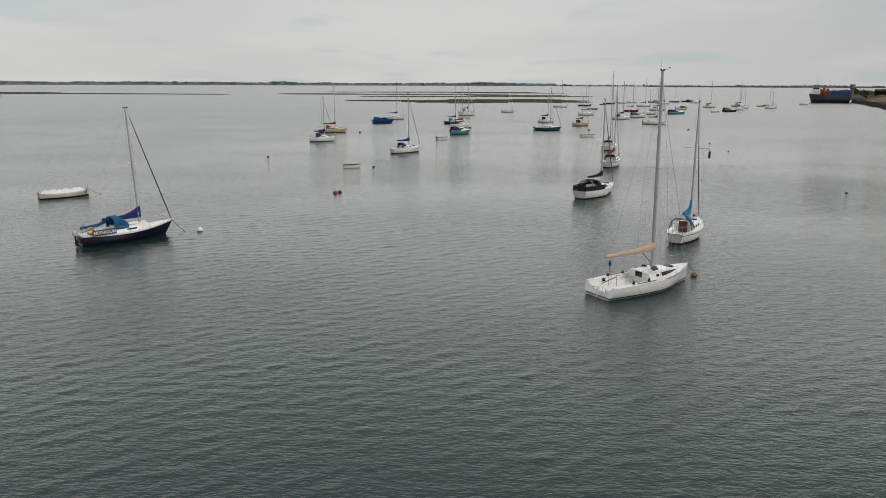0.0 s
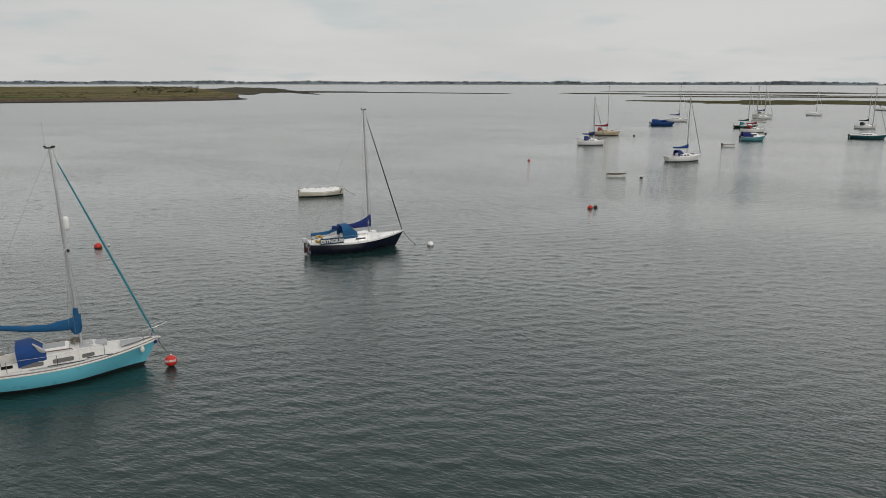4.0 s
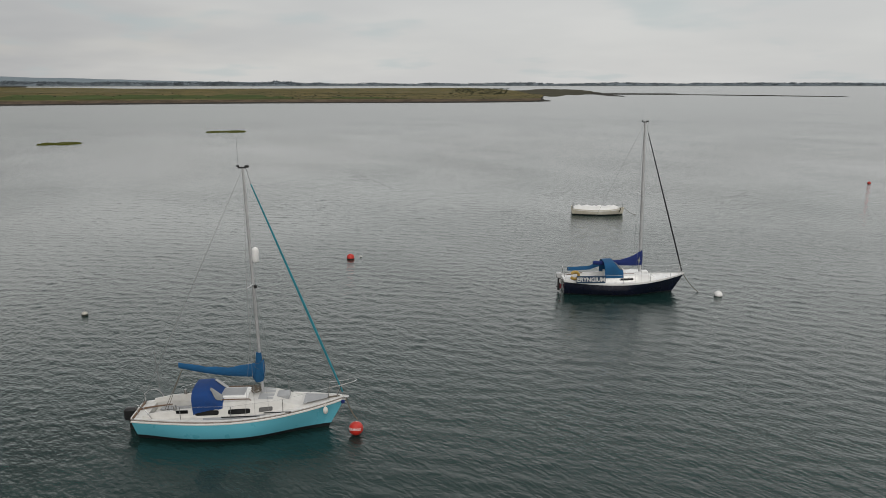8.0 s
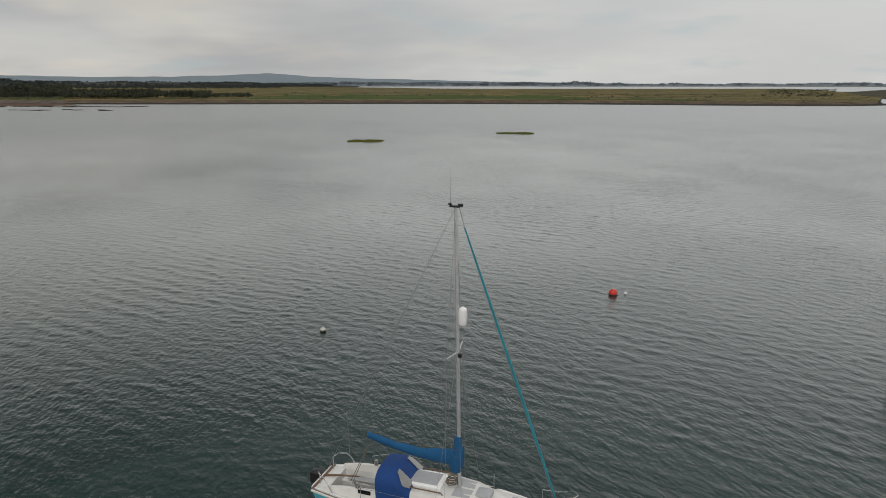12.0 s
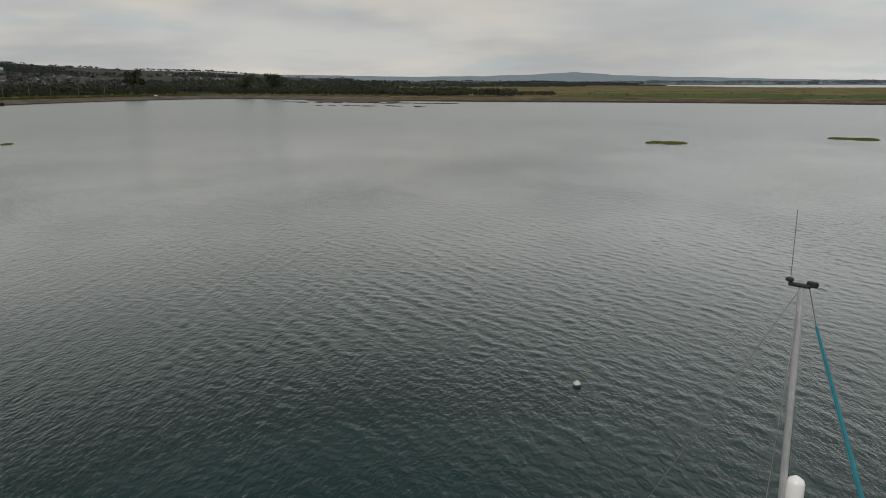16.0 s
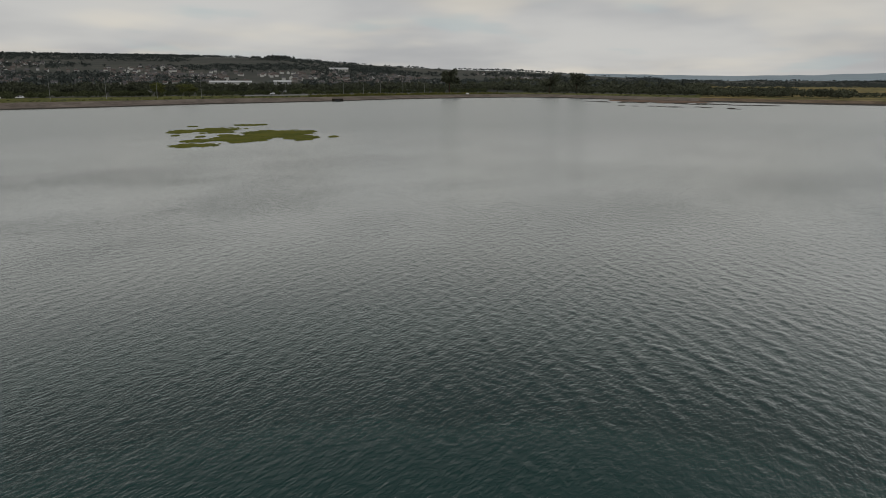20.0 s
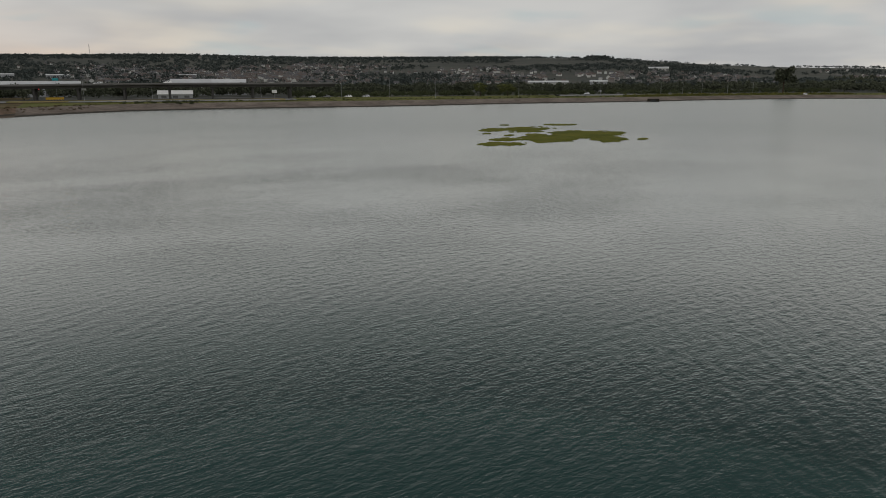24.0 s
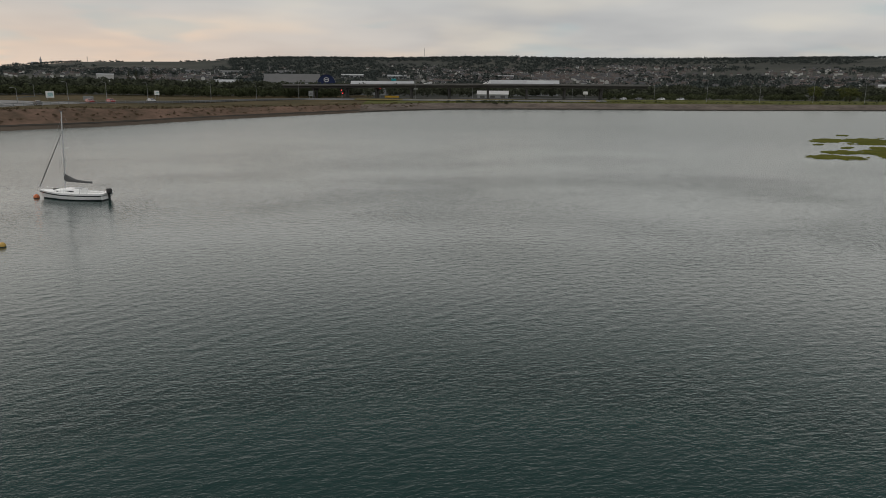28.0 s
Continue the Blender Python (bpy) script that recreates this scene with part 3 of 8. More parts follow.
def belt(az0, az1, r0, r1, count, h0, h1, seed, ground=None, wide=1.1):
    rng = random.Random(seed)
    out = []
    for _ in range(count):
        az, r = rng.uniform(az0, az1), rng.uniform(r0, r1)
        h = rng.uniform(h0, h1)
        out.append((*polar(az, r), (land_z(az, r) if ground is None else ground) - 0.3, h, h * rng.uniform(0.8, 1.5) * wide))
    return out


def shore_belt(az0, az1, o0, o1, count, h0, h1, seed, wide=1.1):
    """Trees set back o0 to o1 metres from the water's edge."""
    rng = random.Random(seed)
    out = []
    for _ in range(count):
        az = rng.uniform(az0, az1)
        r = shore_r(az) + rng.uniform(o0, o1)
        h = rng.uniform(h0, h1)
        out.append((*polar(az, r), land_z(az, r) - 0.3, h, h * rng.uniform(0.8, 1.5) * wide))
    return out


def far_belt(az0, az1, r, count, h0, h1, seed, ground=1.5, depth=200):
    """A wood whose height swells and sinks along its length."""
    rng = random.Random(seed)
    out = []
    for _ in range(count):
        az = rng.uniform(az0, az1)
        s = 0.5 + 0.5 * noise.noise((az * 0.45, seed * 1.7, 0))
        if s < 0.26:
            continue
        h = (h0 + (h1 - h0) * s) * rng.uniform(0.75, 1.1)
        out.append((*polar(az, r + rng.uniform(0, depth)), ground, h, h * rng.uniform(1.6, 2.8)))
    return out


def wood_mass(name, az0, az1, r, h0, h1, seed, label):
    """The closed canopy of a far wood: a long low mound with a lumpy top."""
    rows = []
    for az in np.arange(az0, az1, 0.12):
        s = 0.5 + 0.5 * noise.noise((az * 0.45, seed * 1.7, 0))
        h = (h0 + (h1 - h0) * s) * (0.62 + 0.22 * noise.noise((az * 2.7, seed, 1.1)) + 0.12 * noise.noise((az * 8.3, seed, 2.2))) if s > 0.22 else 0.6
        rows.append([(*polar(az, r + o), z) for o, z in ((-6, 0.0), (8, h * 0.7), (35, h), (150, h), (200, 0.0))])
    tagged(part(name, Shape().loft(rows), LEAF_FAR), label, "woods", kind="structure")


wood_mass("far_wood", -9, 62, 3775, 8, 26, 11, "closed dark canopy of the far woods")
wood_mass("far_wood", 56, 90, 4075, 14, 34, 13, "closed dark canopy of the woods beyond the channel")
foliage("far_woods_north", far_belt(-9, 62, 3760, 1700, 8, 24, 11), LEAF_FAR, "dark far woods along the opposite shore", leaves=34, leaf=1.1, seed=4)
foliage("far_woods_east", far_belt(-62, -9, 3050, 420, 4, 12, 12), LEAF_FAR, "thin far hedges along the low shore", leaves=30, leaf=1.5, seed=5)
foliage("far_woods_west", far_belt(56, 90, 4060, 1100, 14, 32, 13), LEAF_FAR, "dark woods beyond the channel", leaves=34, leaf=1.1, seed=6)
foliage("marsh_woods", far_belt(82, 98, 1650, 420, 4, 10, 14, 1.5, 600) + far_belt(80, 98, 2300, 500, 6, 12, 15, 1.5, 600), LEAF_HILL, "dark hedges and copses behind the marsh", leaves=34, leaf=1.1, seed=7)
# ---- boats ----


def smoothstep(a, b, x):
    t = min(max((x - a) / (b - a), 0), 1)
    return t * t * (3 - 2 * t)


class Hull:
    """A yacht's hull form. Bow towards +x, z = 0 at the water."""

    def __init__(self, L, B, fb, fs, fm=None, transom=0.68, rake=0.75, stern_rake=0.15, full=2.1, tuck=0.0):
        self.tuck = tuck
        self.L, self.B, self.fb, self.fs, self.fm = L, B, fb, fs, fm if fm is not None else min(fb, fs) * 0.97
        self.transom, self.rake, self.stern_rake, self.full = transom, rake, stern_rake, full

    def half(self, u):
        if u < 0.42:
            return self.B / 2 * (self.transom + (1 - self.transom) * math.sin(u / 0.42 * math.pi / 2))
        t = (u - 0.42) / 0.58
        return self.B / 2 * max(1 - t ** self.full, 0.012)

    def sheer(self, u):
        t = (u - 0.4) / (0.6 if u > 0.4 else 0.4)
        return self.fm + ((self.fb if u > 0.4 else self.fs) - self.fm) * t * t

    def x(self, u, z):
        s = self.sheer(u)
        drop = (s - z) / (s + 0.4)
        return -self.L / 2 + self.L * u - self.rake * drop * smoothstep(0.45, 1, u) + self.stern_rake * drop * (1 - smoothstep(0, 0.4, u))

    def width(self, u, z):
        s = self.sheer(u)
        t = min(max((s - z) / (s + 0.4), 0), 1)
        vee = smoothstep(0.5, 1.0, u)
        form = (1 - t ** (2.6 - 1.3 * self.tuck * (1 - smoothstep(0, 0.3, u)))) ** 0.6 if t < 1 else 0
        return self.half(u) * (form * (1 - vee) + (1 - t ** 1.3) * vee)

    def at(self, x):
        return (x + self.L / 2) / self.L

    def skin(self, z_of_top, z_of_low, rows=7, steps=30, out=0.0, transom=True):
        s = Shape()
        for side in (1, -1):
            grid = []
            for i in range(steps + 1):
                u = i / steps
                zt, zl = z_of_top(u), z_of_low(u)
                grid.append([(self.x(u, z), side * (self.width(u, z) + out), z) for z in (zt + (zl - zt) * j / rows for j in range(rows + 1))])
            s.loft(grid)
            if side == 1 and transom:
                first = grid[0]
        if transom:
            s.loft([[p, (p[0], -p[1], p[2])] for p in first])
        return s

    def strip(self, u0, u1, z_off, inset0, inset1, steps=30, height=0.0):
        """A band along both sides of the sheer."""
        s = Shape()
        for side in (1, -1):
            grid = []
            for i in range(steps + 1):
                u = u0 + (u1 - u0) * i / steps
                h, z, x = self.half(u), self.sheer(u) + z_off, self.x(u, self.sheer(u))
                a, b = max(h - inset0, 0.004), max(h - inset1, 0.002)
                grid.append([(x, side * a, z), (x, side * a, z + height), (x, side * b, z + height), (x, side * b, z)])
            s.loft(grid, closed=True, caps=True)
        return s


def deck(h, well=None, steps=36):
    """Deck with side decks; well: (x0, x1, half width) of an open cockpit."""
    s = Shape()
    xs = sorted(set([-h.L / 2 + h.L * i / steps for i in range(steps + 1)] + (list(well[:2]) if well else [])))
    c = well[2] if well else 0.2
    rows = []
    for x in xs:
        u = h.at(x)
        b, z = max(h.half(u) - 0.03, 0.004), h.sheer(u)
        k = min(c, b * 0.98)
        rows.append([(x, -b, z), (x, -k, z + 0.03), (x, k, z + 0.03), (x, b, z)])
    n = len(xs)
    v = [p for r in rows for p in r]
    f = []
    for i in range(n - 1):
        for j in range(3):
            if j == 1 and well and xs[i] >= well[0] - 1e-6 and xs[i + 1] <= well[1] + 1e-6:
                continue
            f.append((i * 4 + j, i * 4 + j + 1, i * 4 + j + 5, i * 4 + j + 4))
    return s.add(v, f)


def cockpit(h, well, floor=0.28, open_stern=False, bench=0.62):
    x0, x1, c = well
    s = Shape()
    za, zb = h.sheer(h.at(x0)) + 0.03, h.sheer(h.at(x1)) + 0.03
    seat = floor + (min(za, zb) - floor) * bench
    k = c * 0.5
    prof = lambda z: [(-c, z), (-c, seat), (-k, seat), (-k, floor), (k, floor), (k, seat), (c, seat), (c, z)]
    s.loft([[(x0, y, z) for y, z in prof(za)], [(x1, y, z) for y, z in prof(zb)]])
    if open_stern:
        for t in (1, -1):
            s.add([(x0, t * c, seat), (x0, t * k, seat), (x0, t * k, floor - 0.1), (x0, t * c, floor - 0.1)], [(0, 1, 2, 3)])
    for x, z in ((x0, za), (x1, zb))[1 if open_stern else 0:]:
        p = prof(z)
        s.add([(x, y, q) for y, q in p], [(0, 1, 2, 5, 6, 7), (2, 3, 4, 5)])
    return s


class Cabin:
    """A coachroof: stations of x, half width, height over the sheer."""

    def __init__(self, h, stations, tumble=0.16):
        self.h, self.st, self.tumble = h, stations, tumble

    def _get(self, x, i):
        return float(np.interp(x, [s[0] for s in self.st], [s[i] for s in self.st]))

    def side(self, x, f):
        """A point of the port side, f from its foot to its shoulder."""
        w, hh = self._get(x, 1), self._get(x, 2)
        base = self.h.sheer(self.h.at(x)) + 0.02
        return Vector((x, w - self.tumble * hh * f, base + hh * 0.86 * f))

    def top(self, x):
        return self.h.sheer(self.h.at(x)) + 0.02 + self._get(x, 2) * 1.08

    def shell(self, steps=22):
        x0, x1 = self.st[0][0], self.st[-1][0]
        rows = []
        for i in range(steps + 1):
            x = x0 + (x1 - x0) * i / steps
            w, hh = self._get(x, 1), self._get(x, 2)
            base = self.h.sheer(self.h.at(x)) + 0.005
            half = [(w, 0), (w - self.tumble * hh * 0.93, hh * 0.80), (w - self.tumble * hh - 0.03, hh * 0.93), (w - self.tumble * hh - 0.10, hh), (w * 0.4, hh * 1.06)]
            ring = [(x, y, base + z) for y, z in half] + [(x, -y, base + z) for y, z in half[::-1]]
            rows.append(ring)
        return Shape().loft(rows, caps=True)

    def window(self, x0, x1, f0=0.28, f1=0.74, out=0.008, grow=0.0, side=1):
        """A rounded pane on the cabin side."""
        s = Shape()
        fs, n = (f1 - f0) / 2, 20
        fm, xm, hx = (f0 + f1) / 2, (x0 + x1) / 2, (x1 - x0) / 2 + grow
        hh = self._get(xm, 2)
        fs += grow / max(hh, 0.05)
        ring = []
        for k in range(n):
            a = 2 * math.pi * k / n
            cx, cy = math.cos(a), math.sin(a)
            ring.append((xm + hx * math.copysign(abs(cx) ** 0.28, cx), fm + fs * math.copysign(abs(cy) ** 0.4, cy)))
        pts = [self.side(x, f) + Vector((0, out, out * 0.2)) for x, f in ring]
        low = [self.side(x, f) - Vector((0, 0.012, 0)) for x, f in ring]
        if side < 0:
            pts, low = [Vector((p.x, -p.y, p.z)) for p in pts], [Vector((p.x, -p.y, p.z)) for p in low]
        return s.loft([low, pts], closed=True, caps=True)


def sail_cover(x0, x1, z0, z1, tall=0.42, thick=0.13, seed=1, droop=0.05, steps=16):
    """A stowed sail under its cover, from the mast aft along the boom."""
    rng = random.Random(seed)
    rows = []
    for i in range(steps + 1):
        t = i / steps
        x, z = x0 + (x1 - x0) * t, z0 + (z1 - z0) * t - droop * math.sin(t * math.pi)
        hgt = tall * (1 - t) ** 3.5 + 0.30 * (1 - 0.3 * t) + rng.uniform(-0.02, 0.02)
        wid = thick * (1 - 0.5 * t) * rng.uniform(0.88, 1.1)
        ring = []
        for k in range(10):
            a = 2 * math.pi * k / 10
            y, q = math.sin(a) * wid * (1 - 0.35 * max(math.cos(a), 0)), (0.5 + 0.5 * math.cos(a))
            ring.append((x, y, z - 0.08 + q * hgt))
        rows.append(ring)
    return Shape().loft(rows, closed=True, caps=True)


def mast_set(boat, h, foot, top, boom_end, boom_z, cover, rng, spreader=0.52, furl=None, lines=True, boat_mast=ALLOY, cover_label="", gauge=0.062, cap_lines=2, lean=0.0, cover_tall=0.42, cover_droop=0.05, rise=0.06, stay_out=0.05, whip=0.72, rake_by=0.012, stay_side=0.0):
    x, z0 = foot
    rake = -rake_by * (top - z0)
    mast = part("mast", Shape().tube([(x, 0, z0), (x + rake * 0.5, lean * 0.5, (z0 + top) / 2), (x + rake, lean, top)], [gauge, gauge, gauge * 0.72], 10, 1.35), boat_mast, boat, "silver alloy mast")
    part("masthead", Shape().box(x + rake - 0.16, x + rake + 0.12, lean - 0.05, lean + 0.05, top, top + 0.05, 0.015).box(x + rake - 0.2, x + rake - 0.1, lean - 0.04, lean + 0.04, top + 0.05, top + 0.11, 0.02).tube([(x + rake - 0.14, lean, top + 0.04), (x + rake - 0.15, lean, top + whip)], 0.004, 4).box(x + rake + 0.06, x + rake + 0.2, lean - 0.03, lean + 0.03, top + 0.02, top + 0.1, 0.015), RUBBER, mast, "black masthead fitting with aerial")
    zs = z0 + (top - z0) * spreader
    sw = h.B * 0.30
    for s in (1, -1):
        part("spreader", Shape().tube([(x + rake * 0.5, lean * 0.5, zs), (x + rake * 0.5 - 0.08, lean * 0.5 + s * sw, zs + 0.05)], [0.03, 0.018], 6, 0.6), boat_mast, mast)
    if boom_end is not None:
        part("boom", Shape().tube([(x - 0.06, 0, boom_z), (boom_end, 0, boom_z + rise)], 0.05, 8), boat_mast, boat, "alloy boom")
    if cover is not None:
        part("sail_cover", sail_cover(x + 0.10, boom_end - 0.05, boom_z + 0.02, boom_z + rise + 0.02, cover_tall, seed=rng.randint(0, 99), droop=cover_droop), cover, boat, cover_label or "stowed mainsail under its cover")
    hx = h.x(1, h.fb) - 0.12
    ft = z0 + (top - z0) * 0.93
    if lines:
        u = h.at(x - 0.12)
        chain = (x - 0.12, h.half(u) - 0.1, h.sheer(u))
        for s in (1, -1):
            part("shroud", Shape().tube([(chain[0], s * chain[1], chain[2]), (x + rake * 0.5 - 0.08, lean * 0.5 + s * sw, zs + 0.05), (x + rake, lean, top - 0.1)], 0.005, 4), WIRE, boat)
            for dx in (0.35, -0.45)[:cap_lines]:
                part("lower_shroud", Shape().tube([(x + dx, s * (chain[1] - 0.02), chain[2]), (x + rake * 0.5, lean * 0.5, zs)], 0.004, 4), WIRE, boat)
        part("backstay", Shape().tube([(h.x(0, h.fs) + 0.08, 0, h.fs), (x + rake, lean, top)], 0.005, 4), WIRE, boat)
    if furl is not None:
        p0, p1 = Vector((hx, 0, h.fb + 0.15)), Vector((x + rake + stay_out, lean + stay_side, ft))
        pts = [p0.lerp(p1, t / 8) for t in range(9)]
        part("furled_genoa", Shape().tube(pts, [0.026, 0.038, 0.042, 0.043, 0.040, 0.037, 0.033, 0.028, 0.020], 8), furl, boat, "rolled headsail on the forestay")
    part("forestay", Shape().tube([(hx, 0, h.fb), (x + rake + stay_out, lean + stay_side, ft), (x + rake + 0.1, lean, top)], 0.008, 4), WIRE, boat)
    return mast


def rails(boat, h, pulpit=True, pushpit=True, stanchions=4, height=0.55, back=0.9, nose_out=0.12, tail=0.7):
    r = 0.014
    if pulpit:
        s = Shape()
        ux = h.at(h.L / 2 - back)
        base = [(h.L / 2 - back, side * (h.half(ux) - 0.06), h.sheer(ux)) for side in (1, -1)]
        nose = (h.L / 2 + nose_out, 0, h.fb + height + nose_out * 0.25)
        top = [(b[0], b[1], b[2] + height) for b in base]
        s.tube([base[0], top[0], (h.L / 2 - 0.10, 0.20, h.fb + height), (h.L / 2 + nose_out * 0.75, 0.15, nose[2]), nose, (h.L / 2 + nose_out * 0.75, -0.15, nose[2]), (h.L / 2 - 0.10, -0.20, h.fb + height), top[1], base[1]], r, 6)
        for side in (1, -1):
            s.tube([(h.L / 2 - 0.32, side * 0.10, h.fb), (h.L / 2 - 0.15, side * 0.16, h.fb + height)], r, 6)
        part("pulpit", s, STEEL, boat, "stainless bow rail")
    if pushpit:
        x0 = -h.L / 2 + 0.1
        for side in (1, -1):
            s = Shape()
            y0 = h.half(0.01) - 0.07
            p = [(x0 + 0.75, side * (h.half(0.12) - 0.07), h.sheer(0.12)), (x0 + 0.6, side * (h.half(0.1) - 0.07), h.fs + height), (x0, side * y0, h.fs + height), (x0 - 0.05, side * y0 * 0.45, h.fs + height), (x0, side * y0 * 0.45, h.fs)]
            s.tube(p, r, 6)
            s.tube([(x0, side * y0, h.fs), (x0, side * y0, h.fs + height)], r, 6)
            part("pushpit", s, STEEL, boat, "stainless stern rail")
    xs = [-h.L / 2 + 0.9 + (h.L - 1.9 - back * 0.4) * (i + 0.5) / stanchions for i in range(stanchions)]
    for side in (1, -1):
        line = [(-h.L / 2 + tail, side * (h.half(0.1) - 0.07), h.fs + height)]
        for x in xs:
            u = h.at(x)
            y, z = side * (h.half(u) - 0.06), h.sheer(u)
            part("stanchion", Shape().tube([(x, y, z), (x, y, z + height)], 0.011, 5), STEEL, boat)
            line.append((x, y, z + height))
        ux = h.at(h.L / 2 - back)
        line.append((h.L / 2 - back, side * (h.half(ux) - 0.06), h.sheer(ux) + height))
        part("guard_wire", Shape().tube(line, 0.005, 4), STEEL, boat)


def outboard(boat, x, y, z, size=1.0, cowl=RUBBER):
    k = size
    m = Shape().box(x - 0.34 * k, x + 0.02, y - 0.14 * k, y + 0.14 * k, z + 0.05, z + 0.42 * k, 0.05 * k)
    body = part("outboard_motor", m, cowl, boat, "outboard motor on the transom")
    part("leg", Shape().box(x - 0.22 * k, x - 0.06 * k, y - 0.05, y + 0.05, z - 0.75 * k, z + 0.06, 0.02).box(x - 0.30 * k, x - 0.02, y - 0.07, y + 0.07, z - 0.52 * k, z - 0.48 * k), RUBBER, body)
    return body


def sprayhood(boat, x0, x1, w, z, tall, cloth, label, windows=True, lean_in=0.0):
    """A folding hood: an upright hoop aft, a flat top and a sloping front."""
    rows, n = [], 15
    for i in range(9):
        t = i / 8
        x = x0 + (x1 - x0) * t
        hh = tall * (1 - 0.52 * max(t - 0.52, 0) / 0.48 - 0.03 * max(0.4 - t, 0) / 0.4)
        ww = w * (1 - 0.10 * t)
        ring = []
        for k in range(n):
            a = math.pi * k / (n - 1)
            c, q = math.cos(a), max(math.sin(a), 0.0)
            sag = 0.012 * math.sin(5 * a + 3 * t) * q
            ring.append((x + lean_in * (1 - t) * q ** 0.5, ww * math.copysign(abs(c) ** 0.50, c), z - 0.05 + hh * q ** 0.55 + sag))
        rows.append(ring)
    hood = part("sprayhood", Shape().loft(rows), cloth, boat, label)
    part("hood_lining", Shape().loft([[(p[0], p[1] * 0.985, z - 0.05 + (p[2] - z + 0.05) * 0.985) for p in r] for r in rows]), cloth, hood)
    if windows:
        for side in (1, -1):
            grid = []
            for tt in (0.56, 0.62, 0.69, 0.76, 0.83, 0.90, 0.96):
                i0 = min(int(tt * 8), 7)
                r0, r1, ft = rows[i0], rows[i0 + 1], tt * 8 - i0
                low = 5.4 - 2.2 * smoothstep(0.56, 0.80, tt) + 0.8 * smoothstep(0.80, 0.96, tt)
                line = []
                for g in range(6):
                    kk = low + (6.2 - low) * g / 5
                    k0 = int(kk)
                    q = [Vector(r[k0]).lerp(Vector(r[k0 + 1]), kk - k0) for r in (r0, r1)]
                    p = q[0].lerp(q[1], ft)
                    line.append(Vector((p.x + 0.012, (p.y + 0.02) * side, p.z + 0.022)))
                grid.append(line)
            part("hood_window", Shape().loft(grid), VINYL, hood, "clear vinyl window")
    return hood


def bollard_line(boat, h, to, name="mooring_line"):
    p0, p1 = Vector((h.L / 2 - 0.05, 0, h.fb)), Vector(to)
    pts = [p0.lerp(p1, t / 8) - Vector((0, 0, 0.12 * math.sin(math.pi * t / 8))) for t in range(9)]
    part(name, Shape().tube(pts, 0.02, 5), ROPE, boat, "mooring rope from the bow")


def yacht(m, label, L=7.0, B=2.4, fb=1.05, fs=0.8, hull=WHITE_GEL, stripe=None, cloth=BLUE_CLOTH, mast_x=0.5, mast_top=9.0, furl=WHITE_CLOTH, hood=None,
          motor=False, seed=1, detail=2, ketch=False, windows=3, group="moored yachts", transom=0.68, name="yacht", low=BLACK_PAINT, cover=True, rail=True, rake_by=0.012):
    """A plain moored yacht, bow towards +x."""
    rng = random.Random(seed)
    boat = thing(name, label, "sailing boat", m, group)
    h = Hull(L, B, fb, fs, transom=transom, rake=0.1 * L, stern_rake=0.22, tuck=0.85)
    part("hull", h.skin(h.sheer, lambda u: 0.10, 6, 24), hull, boat, "smooth moulded hull")
    part("boot_top", h.skin(lambda u: 0.10, lambda u: -0.3, 3, 24), low, boat, "dark band at the waterline")
    if stripe:
        part("rubbing_strake", h.strip(0, 1, -0.10, -0.022, 0.05, 24, 0.05), stripe, boat)
    part("gunwale", h.strip(0, 1, 0.0, -0.012, 0.05, 24, 0.045), WHITE_GEL if stripe is None else TEAK, boat)
    x1 = mast_x + 0.21 * L
    xa = mast_x - 0.26 * L
    well = (-L * 0.44, xa - 0.02, B * 0.27)
    part("deck", deck(h, well), WHITE_GEL if hull is not CREAM_GEL else CREAM_GEL, boat, "pale moulded deck")
    part("cockpit", cockpit(h, well), WHITE_GEL, boat, "open cockpit with side seats")
    w = B * 0.34
    cab = Cabin(h, [(xa, w, 0.42), (mast_x - 0.1, w, 0.40), (mast_x + 0.1 * L, w * 0.82, 0.26), (x1, w * 0.5, 0.03)])
    part("coachroof", cab.shell(), WHITE_GEL if hull is not CREAM_GEL else CREAM_GEL, boat, "low moulded cabin top")
    span = (mast_x - xa) / max(windows, 1)
    for k in range(windows):
        for side in (1, -1):
            part("cabin_window", cab.window(xa + span * (k + 0.14), xa + span * (k + 0.86), side=side), GLASS, boat)
    part("companion_hatch", Shape().box(xa + 0.02, xa + 0.75, -0.3, 0.3, cab.top(xa) - 0.03, cab.top(xa) + 0.05, 0.02), GREY_GRIP, boat)
    part("fore_hatch", Shape().box(mast_x + 0.1 * L, mast_x + 0.1 * L + 0.5, -0.24, 0.24, cab.top(mast_x + 0.1 * L + 0.4) - 0.03, cab.top(mast_x + 0.1 * L) + 0.03, 0.02), GLASS, boat)
    mast_set(boat, h, (mast_x, cab.top(mast_x) - 0.05), mast_top, xa - L * 0.14 if cover else None, cab.top(mast_x) + 0.75, cloth if cover else None, rng, furl=furl, lines=detail > 0, cap_lines=1 if detail < 2 else 2, rake_by=rake_by)
    if ketch:
        xm = -L * 0.36
        part("mizzen_mast", Shape().tube([(xm, 0, fs), (xm - 0.08, 0, mast_top * 0.78)], [0.05, 0.035], 8), ALLOY, boat, "shorter mizzen mast")
    if rail:
        rails(boat, h, stanchions=3 if detail > 1 else 2)
    if hood:
        sprayhood(boat, xa - 0.35, xa + 0.75, B * 0.33, cab.top(xa) - 0.35, 0.85, hood, "folding canvas sprayhood", detail > 1)
    if motor:
        outboard(boat, -L / 2 - 0.02, -B * 0.18, fs * 0.75)
    return boat, h, cab


def at(x, y, heading):
    return pose(x, y, 0, 0, 0, heading)


